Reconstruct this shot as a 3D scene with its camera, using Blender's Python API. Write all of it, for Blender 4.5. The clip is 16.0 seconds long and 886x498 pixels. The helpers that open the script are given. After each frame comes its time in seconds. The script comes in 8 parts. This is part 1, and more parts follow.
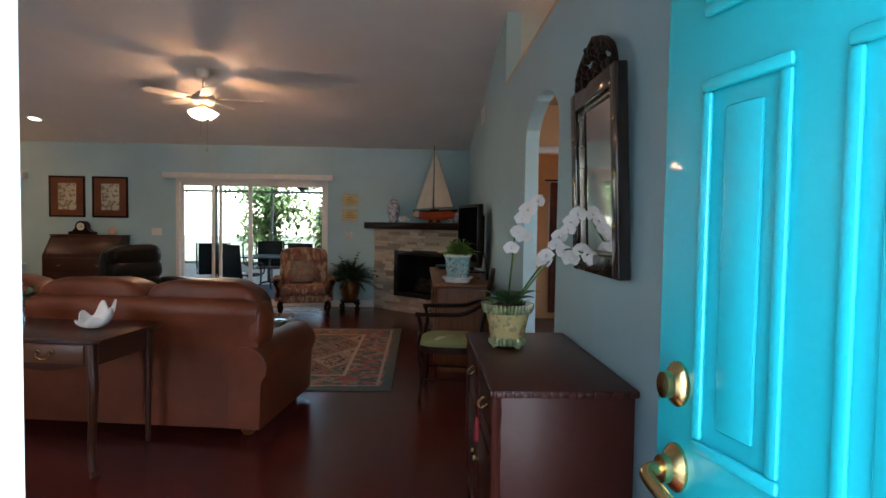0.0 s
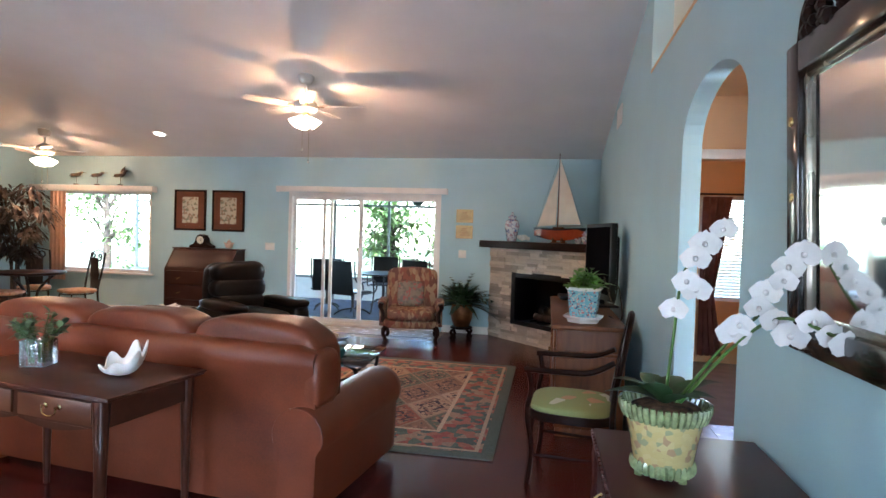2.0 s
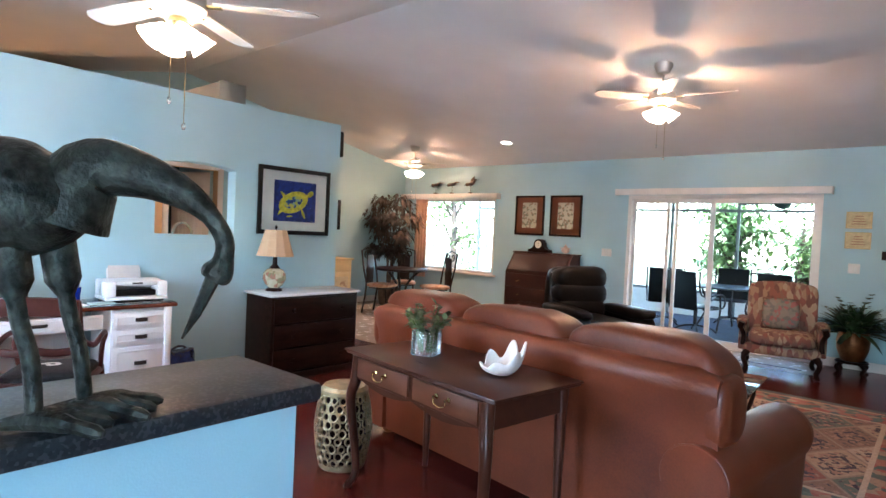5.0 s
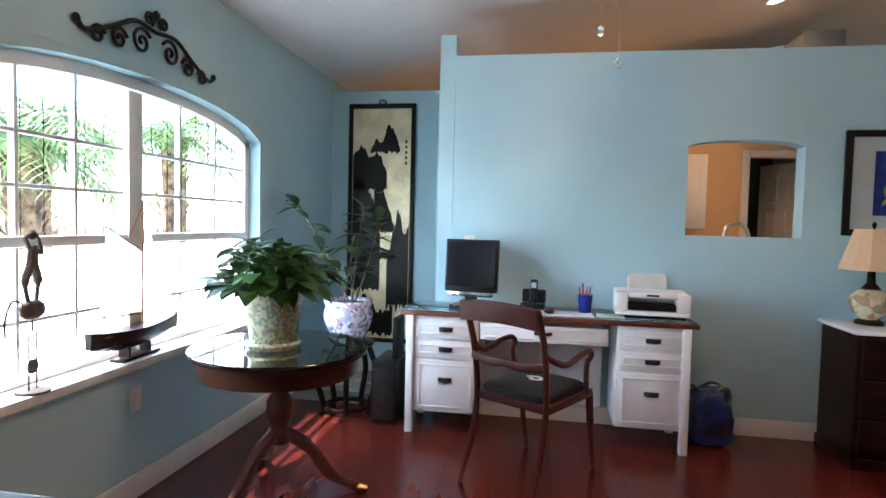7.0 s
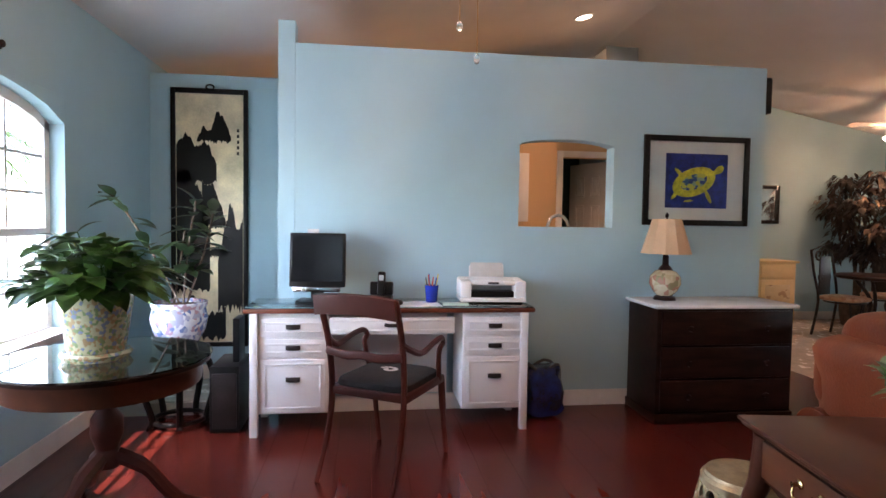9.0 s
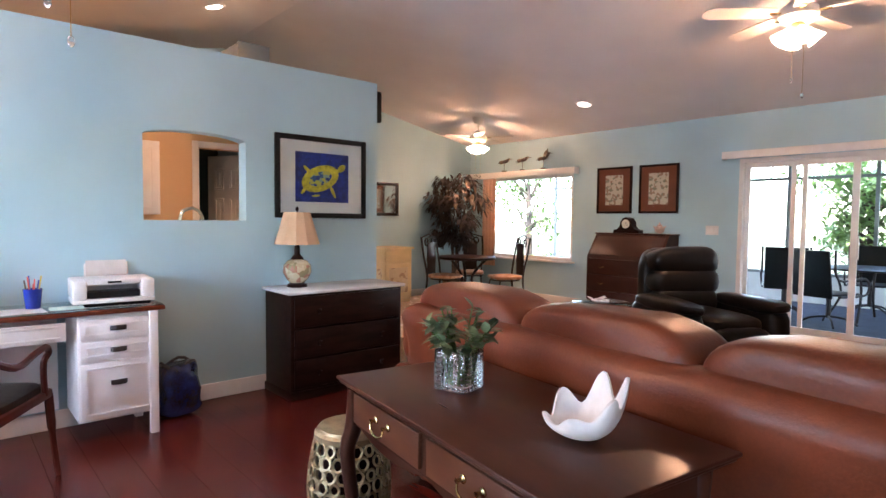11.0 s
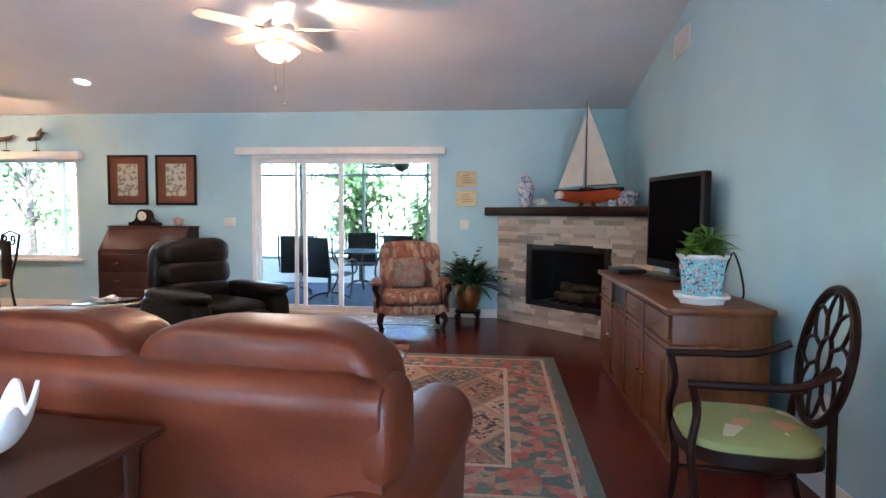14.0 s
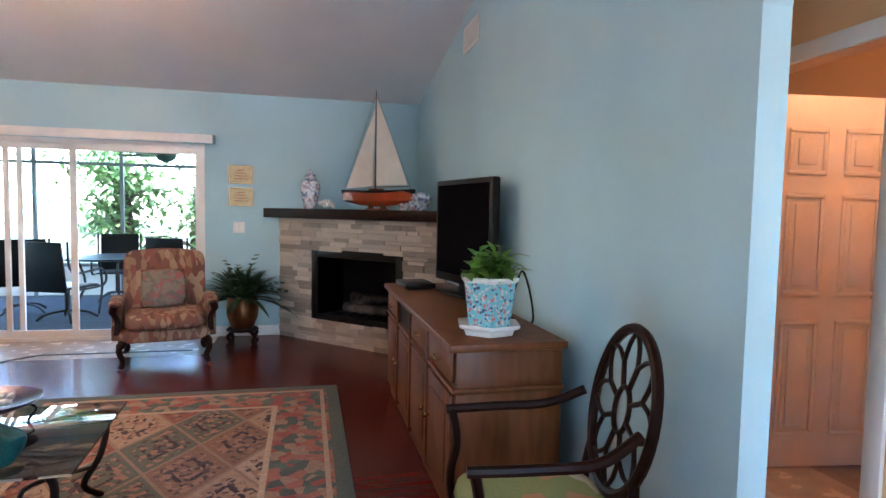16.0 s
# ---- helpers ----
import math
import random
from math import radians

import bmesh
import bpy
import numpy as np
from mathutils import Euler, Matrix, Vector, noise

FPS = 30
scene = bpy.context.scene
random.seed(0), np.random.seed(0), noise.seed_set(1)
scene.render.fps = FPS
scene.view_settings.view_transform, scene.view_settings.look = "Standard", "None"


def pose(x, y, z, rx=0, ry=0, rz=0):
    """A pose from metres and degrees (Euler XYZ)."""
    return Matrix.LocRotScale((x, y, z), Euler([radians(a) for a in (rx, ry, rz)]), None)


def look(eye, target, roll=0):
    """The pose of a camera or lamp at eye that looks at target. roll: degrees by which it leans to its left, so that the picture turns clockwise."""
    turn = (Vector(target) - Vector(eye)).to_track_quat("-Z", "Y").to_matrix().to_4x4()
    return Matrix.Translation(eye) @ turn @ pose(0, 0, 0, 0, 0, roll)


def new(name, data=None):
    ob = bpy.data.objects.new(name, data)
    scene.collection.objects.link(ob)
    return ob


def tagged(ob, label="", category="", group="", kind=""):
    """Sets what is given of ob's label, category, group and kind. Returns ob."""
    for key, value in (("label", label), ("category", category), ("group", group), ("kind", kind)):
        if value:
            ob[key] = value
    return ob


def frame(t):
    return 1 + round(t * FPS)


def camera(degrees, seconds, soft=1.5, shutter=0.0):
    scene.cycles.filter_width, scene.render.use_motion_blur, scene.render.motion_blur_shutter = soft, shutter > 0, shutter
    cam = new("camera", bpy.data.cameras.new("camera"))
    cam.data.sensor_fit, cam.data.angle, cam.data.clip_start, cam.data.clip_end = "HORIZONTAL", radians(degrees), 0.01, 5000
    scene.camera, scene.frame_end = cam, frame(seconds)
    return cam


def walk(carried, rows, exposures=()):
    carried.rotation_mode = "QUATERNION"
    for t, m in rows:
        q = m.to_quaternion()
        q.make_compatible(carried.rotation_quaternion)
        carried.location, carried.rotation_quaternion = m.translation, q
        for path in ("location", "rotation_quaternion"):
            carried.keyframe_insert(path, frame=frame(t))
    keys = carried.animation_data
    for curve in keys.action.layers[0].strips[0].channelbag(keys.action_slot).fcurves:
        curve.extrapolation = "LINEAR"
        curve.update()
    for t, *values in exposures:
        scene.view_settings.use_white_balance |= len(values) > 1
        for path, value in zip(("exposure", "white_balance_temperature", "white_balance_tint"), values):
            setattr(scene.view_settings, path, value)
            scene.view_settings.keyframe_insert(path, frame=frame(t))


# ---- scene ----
cam = camera(75.2, 16.0)

PATH = [
    (0, (0.317, -0.811, 1.365), (0.398, 1.185, 1.28), 0.9),
    (0.2, (0.391, -0.476, 1.403), (0.477, 1.521, 1.327), 1.0),
    (0.4, (0.432, -0.235, 1.45), (0.521, 1.761, 1.376), 0.9),
    (0.5, (0.434, -0.137, 1.443), (0.523, 1.86, 1.377), 1.1),
    (0.7, (0.447, 0.023, 1.463), (0.525, 2.02, 1.397), 1.1),
    (1, (0.444, 0.121, 1.463), (0.448, 2.121, 1.406), 1.2),
    (1.5, (0.426, 0.151, 1.471), (0.262, 2.143, 1.414), 1.3),
    (2, (0.399, 0.183, 1.441), (0.041, 2.151, 1.393), 1.8),
    (2.5, (0.378, 0.223, 1.44), (-0.175, 2.144, 1.388), 1.8),
    (3, (0.344, 0.259, 1.423), (-0.405, 2.113, 1.371), 1.9),
    (3.5, (0.298, 0.271, 1.422), (-0.643, 2.035, 1.367), 2.1),
    (4, (0.244, 0.308, 1.404), (-0.885, 1.958, 1.349), 2.2),
    (4.2, (0.135, 0.34, 1.384), (-1.049, 1.951, 1.328), 2.5),
    (6.3, (-0.276, 0.889, 1.369), (-2.093, 1.716, 1.265), 1.5),
    (6.5, (-0.466, 1.075, 1.372), (-2.394, 1.595, 1.26), 1.5),
    (7, (-0.926, 1.469, 1.3), (-2.895, 1.129, 1.208), 1.4),
    (7.4, (-0.98, 1.38, 1.255), (-2.924, 0.917, 1.172), 1.3),
    (7.5, (-0.959, 1.336, 1.261), (-2.91, 0.906, 1.176), 1.4),
    (8, (-0.943, 1.253, 1.265), (-2.932, 1.064, 1.181), 1.0),
    (8.2, (-0.943, 1.273, 1.268), (-2.938, 1.163, 1.183), 0.9),
    (10.3, (-0.806, 1.346, 1.271), (-2.548, 2.324, 1.176), 0.8),
    (10.5, (-0.767, 1.341, 1.277), (-2.446, 2.424, 1.18), 0.7),
    (11, (-0.716, 1.364, 1.278), (-2.219, 2.68, 1.176), 0.6),
    (11.5, (-0.662, 1.373, 1.288), (-1.975, 2.878, 1.182), 0.6),
    (12, (-0.62, 1.388, 1.291), (-1.724, 3.052, 1.18), 0.6),
    (12.5, (-0.568, 1.392, 1.293), (-1.447, 3.185, 1.178), 0.5),
    (13, (-0.537, 1.372, 1.279), (-1.181, 3.262, 1.165), 0.5),
    (13.5, (-0.461, 1.378, 1.286), (-0.88, 3.33, 1.169), 0.4),
    (14, (-0.398, 1.406, 1.286), (-0.594, 3.393, 1.168), 0.4),
    (14.5, (-0.333, 1.483, 1.287), (-0.305, 3.479, 1.167), 0.4),
    (15, (-0.242, 1.602, 1.291), (0.008, 3.583, 1.165), 0.5),
    (15.5, (-0.153, 1.81, 1.316), (0.258, 3.764, 1.192), 0.9),
    (16, (-0.13, 2.106, 1.373), (0.33, 4.049, 1.246), 1.1),
]
EXPOSURES = [(0, 0.6, 6500, 12), (0.2, 1.25, 6300, 15), (0.5, 1.9, 6300, 18), (0.8, 2.0, 6200, 15), (1.5, 1.8, 6000, 12), (4.2, 1.87, 5700, 10), (6.3, 1.7, 6000, 12), (7, 1.25, 6150, 12), (8.2, 1.2, 6300, 14), (10.3, 1.55, 6900, 32), (11, 1.75, 6300, 22), (12, 1.9, 5500, 10), (13, 2.1, 5250, 10), (14, 2.12, 5400, 10), (16, 2.0, 5600, 12)]
walk(cam, [(t, look(eye, aim, roll)) for t, eye, aim, roll in PATH], EXPOSURES)

# ---- world, sun and large lights ----
world = bpy.data.worlds.new("world")
scene.world = world
world.use_nodes = True
wn = world.node_tree
sky = wn.nodes.new("ShaderNodeTexSky")
sky.sky_type, sky.sun_disc = 'NISHITA', False
sky.sun_elevation, sky.sun_rotation = radians(66), radians(161)
wn.links.new(sky.outputs[0], wn.nodes["Background"].inputs[0])
wn.nodes["Background"].inputs[1].default_value = 0.9

sun_data = bpy.data.lights.new("sun", 'SUN')
sun_data.energy, sun_data.angle, sun_data.color = 5.0, radians(0.6), (1.0, 0.95, 0.86)
sun = new("sun", sun_data)
sun.matrix_world = look((0, 0, 0), (-0.13, 0.38, -0.91))


def bulb(name, x, y, z, energy, color, size=0.05):
    d = bpy.data.lights.new(name, 'POINT')
    d.energy, d.color, d.shadow_soft_size = energy, color, size
    o = new(name, d)
    o.location = (x, y, z)
    return o


# daylight in the opening of the front door
door_data = bpy.data.lights.new("entry_daylight", 'AREA')
door_data.shape, door_data.size, door_data.size_y = 'RECTANGLE', 0.78, 1.95
door_data.energy, door_data.color = 10, (0.74, 0.87, 1.0)
door_light = new("entry_daylight", door_data)
door_light.matrix_world = look((0.56, -0.96, 1.05), (0.56, 1.0, 1.05))

# the sky's and the pale ground's light in the lower sashes of the front window
win_data = bpy.data.lights.new("front_window_daylight", 'AREA')
win_data.shape, win_data.size, win_data.size_y = 'RECTANGLE', 1.94, 0.50
win_data.energy, win_data.color = 15, (0.80, 0.90, 1.0)
new("front_window_daylight", win_data).matrix_world = look((-3.42, -0.56, 0.90), (-3.30, 1.0, 1.05))

WARM = (1.0, 0.52, 0.26)


# ---- materials ----
def material(name, color, rough=0.5, metal=0.0, var=0.08, scale=6.0, bump=0.05, fine=90.0, dark=None, coat=0.0, stretch=None, spec=0.5):
    """A surface with a broad and a fine variation and a slight relief."""
    m = bpy.data.materials.new(name)
    m.use_nodes = True
    nt = m.node_tree
    b = nt.nodes["Principled BSDF"]
    tc = nt.nodes.new("ShaderNodeTexCoord")
    mp = nt.nodes.new("ShaderNodeMapping")
    nt.links.new(tc.outputs["Object"], mp.inputs[0])
    if stretch:
        mp.inputs["Scale"].default_value = stretch
    n1 = nt.nodes.new("ShaderNodeTexNoise")
    n1.inputs["Scale"].default_value, n1.inputs["Detail"].default_value = scale, 5
    n2 = nt.nodes.new("ShaderNodeTexNoise")
    n2.inputs["Scale"].default_value, n2.inputs["Detail"].default_value = fine, 3
    nt.links.new(mp.outputs[0], n1.inputs[0])
    nt.links.new(mp.outputs[0], n2.inputs[0])
    ramp = nt.nodes.new("ShaderNodeValToRGB")
    lo = dark if dark else tuple(c * (1 - 2.2 * var) for c in color)
    hi = tuple(min(1, c * (1 + 1.2 * var)) for c in color)
    ramp.color_ramp.elements[0].position, ramp.color_ramp.elements[1].position = 0.3, 0.7
    ramp.color_ramp.elements[0].color, ramp.color_ramp.elements[1].color = (*lo, 1), (*hi, 1)
    add = nt.nodes.new("ShaderNodeMath")
    add.operation = 'MULTIPLY_ADD'
    nt.links.new(n2.outputs[0], add.inputs[0])
    add.inputs[1].default_value = 0.35
    nt.links.new(n1.outputs[0], add.inputs[2])
    sub = nt.nodes.new("ShaderNodeMath")
    sub.operation = 'SUBTRACT'
    nt.links.new(add.outputs[0], sub.inputs[0])
    sub.inputs[1].default_value = 0.175
    nt.links.new(sub.outputs[0], ramp.inputs[0])
    nt.links.new(ramp.outputs[0], b.inputs["Base Color"])
    rr = nt.nodes.new("ShaderNodeMapRange")
    wave = (0.015, 0.02) if stretch else (0.07, 0.09)
    rr.inputs[3].default_value, rr.inputs[4].default_value = max(0.02, rough - wave[0]), min(1, rough + wave[1])
    nt.links.new(n1.outputs[0], rr.inputs[0])
    nt.links.new(rr.outputs[0], b.inputs["Roughness"])
    b.inputs["Metallic"].default_value = metal
    b.inputs["Coat Weight"].default_value = coat
    b.inputs["Specular IOR Level"].default_value = spec
    if bump:
        bp = nt.nodes.new("ShaderNodeBump")
        bp.inputs["Strength"].default_value, bp.inputs["Distance"].default_value = bump, 0.01
        nt.links.new(n2.outputs[0], bp.inputs["Height"])
        nt.links.new(bp.outputs[0], b.inputs["Normal"])
    return m


def glow(name, color, strength):
    m = bpy.data.materials.new(name)
    m.use_nodes = True
    b = m.node_tree.nodes["Principled BSDF"]
    b.inputs["Base Color"].default_value = (0.9, 0.9, 0.88, 1)
    b.inputs["Emission Color"].default_value = (*color, 1)
    b.inputs["Emission Strength"].default_value = strength
    return m


def glass(name, color=(1, 1, 1), rough=0.0, ior=1.45):
    m = bpy.data.materials.new(name)
    m.use_nodes = True
    b = m.node_tree.nodes["Principled BSDF"]
    b.inputs["Base Color"].default_value = (*color, 1)
    b.inputs["Transmission Weight"].default_value = 1.0
    b.inputs["Roughness"].default_value = rough
    b.inputs["IOR"].default_value = ior
    return m


def per_piece(m, amount=0.35):
    """Lets pieces of one material differ in brightness, object by object."""
    nt = m.node_tree
    b = nt.nodes["Principled BSDF"]
    src = b.inputs["Base Color"].links[0].from_socket
    oi = nt.nodes.new("ShaderNodeObjectInfo")
    mr = nt.nodes.new("ShaderNodeMapRange")
    mr.inputs[3].default_value, mr.inputs[4].default_value = 1 - amount, 1 + amount
    nt.links.new(oi.outputs["Random"], mr.inputs[0])
    mx = nt.nodes.new("ShaderNodeVectorMath")
    mx.operation = 'SCALE'
    nt.links.new(src, mx.inputs[0])
    nt.links.new(mr.outputs[0], mx.inputs["Scale"])
    nt.links.new(mx.outputs[0], b.inputs["Base Color"])
    return m


def patches(name, colors, scale=18.0, rough=0.4, coat=0.0, kind='VORONOI', detail=2.0, bump=0.05, stretch=None):
    """Hard-edged patches of several colours: painted china, woven cloth, stone."""
    m = material(name, colors[0], rough, coat=coat, bump=bump)
    nt = m.node_tree
    b = nt.nodes["Principled BSDF"]
    tc = nt.nodes.new("ShaderNodeTexCoord")
    mp = nt.nodes.new("ShaderNodeMapping")
    if stretch:
        mp.inputs["Scale"].default_value = stretch
    nt.links.new(tc.outputs["Object"], mp.inputs[0])
    if kind == 'VORONOI':
        t = nt.nodes.new("ShaderNodeTexVoronoi")
        t.inputs["Scale"].default_value = scale
        sep = nt.nodes.new("ShaderNodeSeparateColor")
        nt.links.new(mp.outputs[0], t.inputs[0])
        nt.links.new(t.outputs["Color"], sep.inputs[0])
        val = sep.outputs[0]
    else:
        t = nt.nodes.new("ShaderNodeTexNoise")
        t.inputs["Scale"].default_value, t.inputs["Detail"].default_value = scale, detail
        nt.links.new(mp.outputs[0], t.inputs[0])
        mr = nt.nodes.new("ShaderNodeMapRange")
        mr.inputs[1].default_value, mr.inputs[2].default_value = 0.3, 0.7
        nt.links.new(t.outputs[0], mr.inputs[0])
        val = mr.outputs[0]
    ramp = nt.nodes.new("ShaderNodeValToRGB")
    ramp.color_ramp.interpolation = 'CONSTANT' if kind == 'VORONOI' else 'LINEAR'
    els = ramp.color_ramp.elements
    while len(els) < len(colors):
        els.new(0.5)
    for i, c in enumerate(colors):
        els[i].position = i / len(colors) if kind == 'VORONOI' else i / max(1, len(colors) - 1)
        els[i].color = (*c, 1)
    nt.links.new(val, ramp.inputs[0])
    nt.links.new(ramp.outputs[0], b.inputs["Base Color"])
    return m


M_WALL = material("aqua wall paint", (0.40, 0.60, 0.665), 0.55, var=0.03, scale=1.5, bump=0.10, fine=260)
M_TRIM = material("white trim paint", (0.78, 0.76, 0.73), 0.35, var=0.03, bump=0.02)
M_CEIL = material("flat ceiling paint", (0.76, 0.74, 0.73), 0.8, var=0.02, scale=2, bump=0.15, fine=220)
M_CREAM = material("warm orange hall paint", (0.74, 0.47, 0.25), 0.6, var=0.03, scale=2, bump=0.08, fine=240)
M_PLANK = material("dark cherry laminate", (0.085, 0.013, 0.009), 0.24, spec=0.45)


def plank_grain(m):
    """Long soft streaks along each board, differing from board to board."""
    nt = m.node_tree
    b = nt.nodes["Principled BSDF"]
    for k in ("Base Color", "Roughness", "Normal"):
        for l in list(b.inputs[k].links):
            nt.links.remove(l)
    tc, oi = nt.nodes.new("ShaderNodeTexCoord"), nt.nodes.new("ShaderNodeObjectInfo")
    mp, nz, ramp = nt.nodes.new("ShaderNodeMapping"), nt.nodes.new("ShaderNodeTexNoise"), nt.nodes.new("ShaderNodeValToRGB")
    mp.inputs["Scale"].default_value = (0.8, 9, 1)
    nz.noise_dimensions = '4D'
    nz.inputs["Scale"].default_value, nz.inputs["Detail"].default_value = 1.6, 2
    wm = nt.nodes.new("ShaderNodeMath")
    wm.operation = 'MULTIPLY'
    wm.inputs[1].default_value = 40
    nt.links.new(oi.outputs["Random"], wm.inputs[0])
    nt.links.new(wm.outputs[0], nz.inputs["W"])
    nt.links.new(tc.outputs["Object"], mp.inputs[0])
    nt.links.new(mp.outputs[0], nz.inputs["Vector"])
    els = ramp.color_ramp.elements
    els[0].position, els[1].position = 0.25, 0.75
    els[0].color, els[1].color = (0.072, 0.0105, 0.0075, 1), (0.105, 0.0165, 0.011, 1)
    nt.links.new(nz.outputs[0], ramp.inputs[0])
    nt.links.new(ramp.outputs[0], b.inputs["Base Color"])
    b.inputs["Roughness"].default_value = 0.24
    return per_piece(m, 0.12)


plank_grain(M_PLANK)
M_TILE = per_piece(material("pale floor tile", (0.55, 0.47, 0.40), 0.25, var=0.08, scale=7, bump=0.02), 0.06)
M_GROUT = material("grout", (0.25, 0.21, 0.18), 0.8)
M_LEATHER = material("russet leather", (0.152, 0.035, 0.0135), 0.36, var=0.16, scale=3, bump=0.12, fine=110, spec=0.4)
M_BLACKLEATHER = material("black leather", (0.007, 0.005, 0.004), 0.38, var=0.2, scale=5, bump=0.12, fine=160, spec=0.2)
M_WALNUT = material("walnut veneer", (0.060, 0.019, 0.010), 0.28, var=0.10, scale=3, bump=0.01, fine=40, stretch=(1, 6, 6), spec=0.28)
M_WALNUTFRONT = material("light walnut drawer veneer", (0.092, 0.029, 0.012), 0.34, var=0.12, scale=3, bump=0.01, fine=40, stretch=(1, 6, 6), spec=0.4)
M_MAHOG = material("mahogany", (0.062, 0.013, 0.008), 0.40, var=0.05, scale=4, bump=0.03, fine=60, stretch=(6, 1, 6), coat=0.03, spec=0.3)
M_DARKWOOD = material("dark stained wood", (0.017, 0.006, 0.004), 0.36, var=0.25, scale=5, bump=0.03, fine=60, stretch=(5, 1, 5), spec=0.13)
M_OAK = material("honey brown cabinet wood", (0.15, 0.050, 0.014), 0.38, var=0.16, scale=4, bump=0.03, fine=70, stretch=(6, 6, 1), spec=0.25)
M_WHITE = material("white furniture paint", (0.80, 0.79, 0.77), 0.35, var=0.02, bump=0.02)
M_BLACK = material("black enamel", (0.008, 0.0075, 0.0075), 0.34, var=0.1, bump=0.03, spec=0.2)
M_IRON = material("dark wrought iron", (0.025, 0.018, 0.016), 0.5, metal=0.5, var=0.2, bump=0.15)
M_BRASS = material("brass", (0.62, 0.45, 0.20), 0.25, metal=1.0, var=0.12, bump=0.05)
M_GOLDPLATE = material("polished gold plaque", (0.52, 0.40, 0.20), 0.35, metal=0.9, var=0.08, bump=0.03)
M_CHROME = material("chrome", (0.75, 0.73, 0.70), 0.15, metal=1.0, var=0.03, bump=0.0)
M_GRANITE = patches("black granite", [(0.012, 0.013, 0.015), (0.02, 0.022, 0.026), (0.05, 0.05, 0.055), (0.015, 0.017, 0.02)], 160, 0.36, bump=0.0)
M_MARBLE = material("white marble", (0.74, 0.73, 0.72), 0.2, var=0.06, scale=3, bump=0.01)
M_GLASS = glass("window glass", (0.97, 1.0, 0.99), ior=1.02)
M_TABLEGLASS = glass("table glass", (0.86, 0.96, 0.93))
M_CRYSTAL = glass("crystal", (0.90, 0.93, 0.93), 0.02, 1.6)
M_MIRROR = material("mirror silver", (0.86, 0.88, 0.88), 0.02, metal=1.0, var=0.0, bump=0.0)
M_LEAF = material("green leaf", (0.055, 0.13, 0.022), 0.35, var=0.3, scale=9, bump=0.08, fine=60)
M_DARKLEAF = material("dark green leaf", (0.028, 0.065, 0.022), 0.4, var=0.3, scale=9, bump=0.08, fine=60)
M_PURPLELEAF = material("brown green leaf", (0.05, 0.032, 0.024), 0.45, var=0.35, scale=9, bump=0.08, fine=60)
# paler than real leaves: the sun's brightness outdoors is put into this green
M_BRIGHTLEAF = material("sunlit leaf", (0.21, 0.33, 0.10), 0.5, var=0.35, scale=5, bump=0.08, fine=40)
M_PETAL = material("white orchid petal", (0.60, 0.57, 0.54), 0.45, var=0.04, scale=12, bump=0.05)
M_BARK = material("bark", (0.12, 0.085, 0.06), 0.85, var=0.3, scale=8, bump=0.5, fine=40)
M_SOIL = material("bark chips", (0.14, 0.07, 0.035), 0.9, var=0.4, scale=30, bump=0.6)
M_SHADE = material("cream lamp shade", (0.66, 0.44, 0.27), 0.8, var=0.04, bump=0.1)
M_SHELL = material("white shell", (0.84, 0.79, 0.74), 0.45, var=0.06, scale=10, bump=0.15, fine=50)
M_CARPET = material("slate blue carpet", (0.045, 0.055, 0.075), 0.95, var=0.15, bump=0.4, fine=200)

# ---- building blocks ----
def thing(name, x=0, y=0, z=0, turn=0, label="", category="", group="", kind=""):
    o = new(name)
    o.empty_display_size = 0.1
    o.matrix_world = pose(x, y, z, 0, 0, turn)
    return tagged(o, label, category, group, kind)


def finish(name, bm, mats, sharp=38):
    me = bpy.data.meshes.new(name)
    bmesh.ops.recalc_face_normals(bm, faces=bm.faces)
    bm.to_mesh(me)
    bm.free()
    for m in (mats if isinstance(mats, (list, tuple)) else [mats]):
        me.materials.append(m)
    me.polygons.foreach_set("use_smooth", [True] * len(me.polygons))
    me.set_sharp_from_angle(angle=radians(sharp))
    return me


def part(name, bm, mat, parent, label="", at=None, sharp=38):
    o = new(name, finish(name, bm, mat, sharp))
    o.parent = parent
    if at is not None:
        o.matrix_local = at if isinstance(at, Matrix) else Matrix.Translation(at)
    return tagged(o, label)


def solo(name, bm, mat, x=0, y=0, z=0, turn=0, label="", category="", group="", kind="", sharp=38):
    o = new(name, finish(name, bm, mat, sharp))
    o.matrix_world = pose(x, y, z, 0, 0, turn)
    return tagged(o, label, category, group, kind)


def share(name, mesh, parent, m):
    o = new(name, mesh)
    o.parent = parent
    o.matrix_local = m
    return o


def B(*boxes):
    """A bmesh of boxes (x0, x1, y0, y1, z0, z1[, bevel])."""
    bm = bmesh.new()
    for b in boxes:
        box(bm, *b)
    return bm


def box(bm, x0, x1, y0, y1, z0, z1, bev=0.0, m=None, seg=2):
    mat = Matrix.Translation(((x0 + x1) / 2, (y0 + y1) / 2, (z0 + z1) / 2)) @ Matrix.Diagonal((x1 - x0, y1 - y0, z1 - z0, 1))
    vs = bmesh.ops.create_cube(bm, size=1, matrix=(m @ mat) if m else mat)["verts"]
    if bev:
        es = list({e for v in vs for e in v.link_edges})
        bmesh.ops.bevel(bm, geom=es, offset=bev, segments=seg, affect='EDGES', profile=0.5)
    return bm


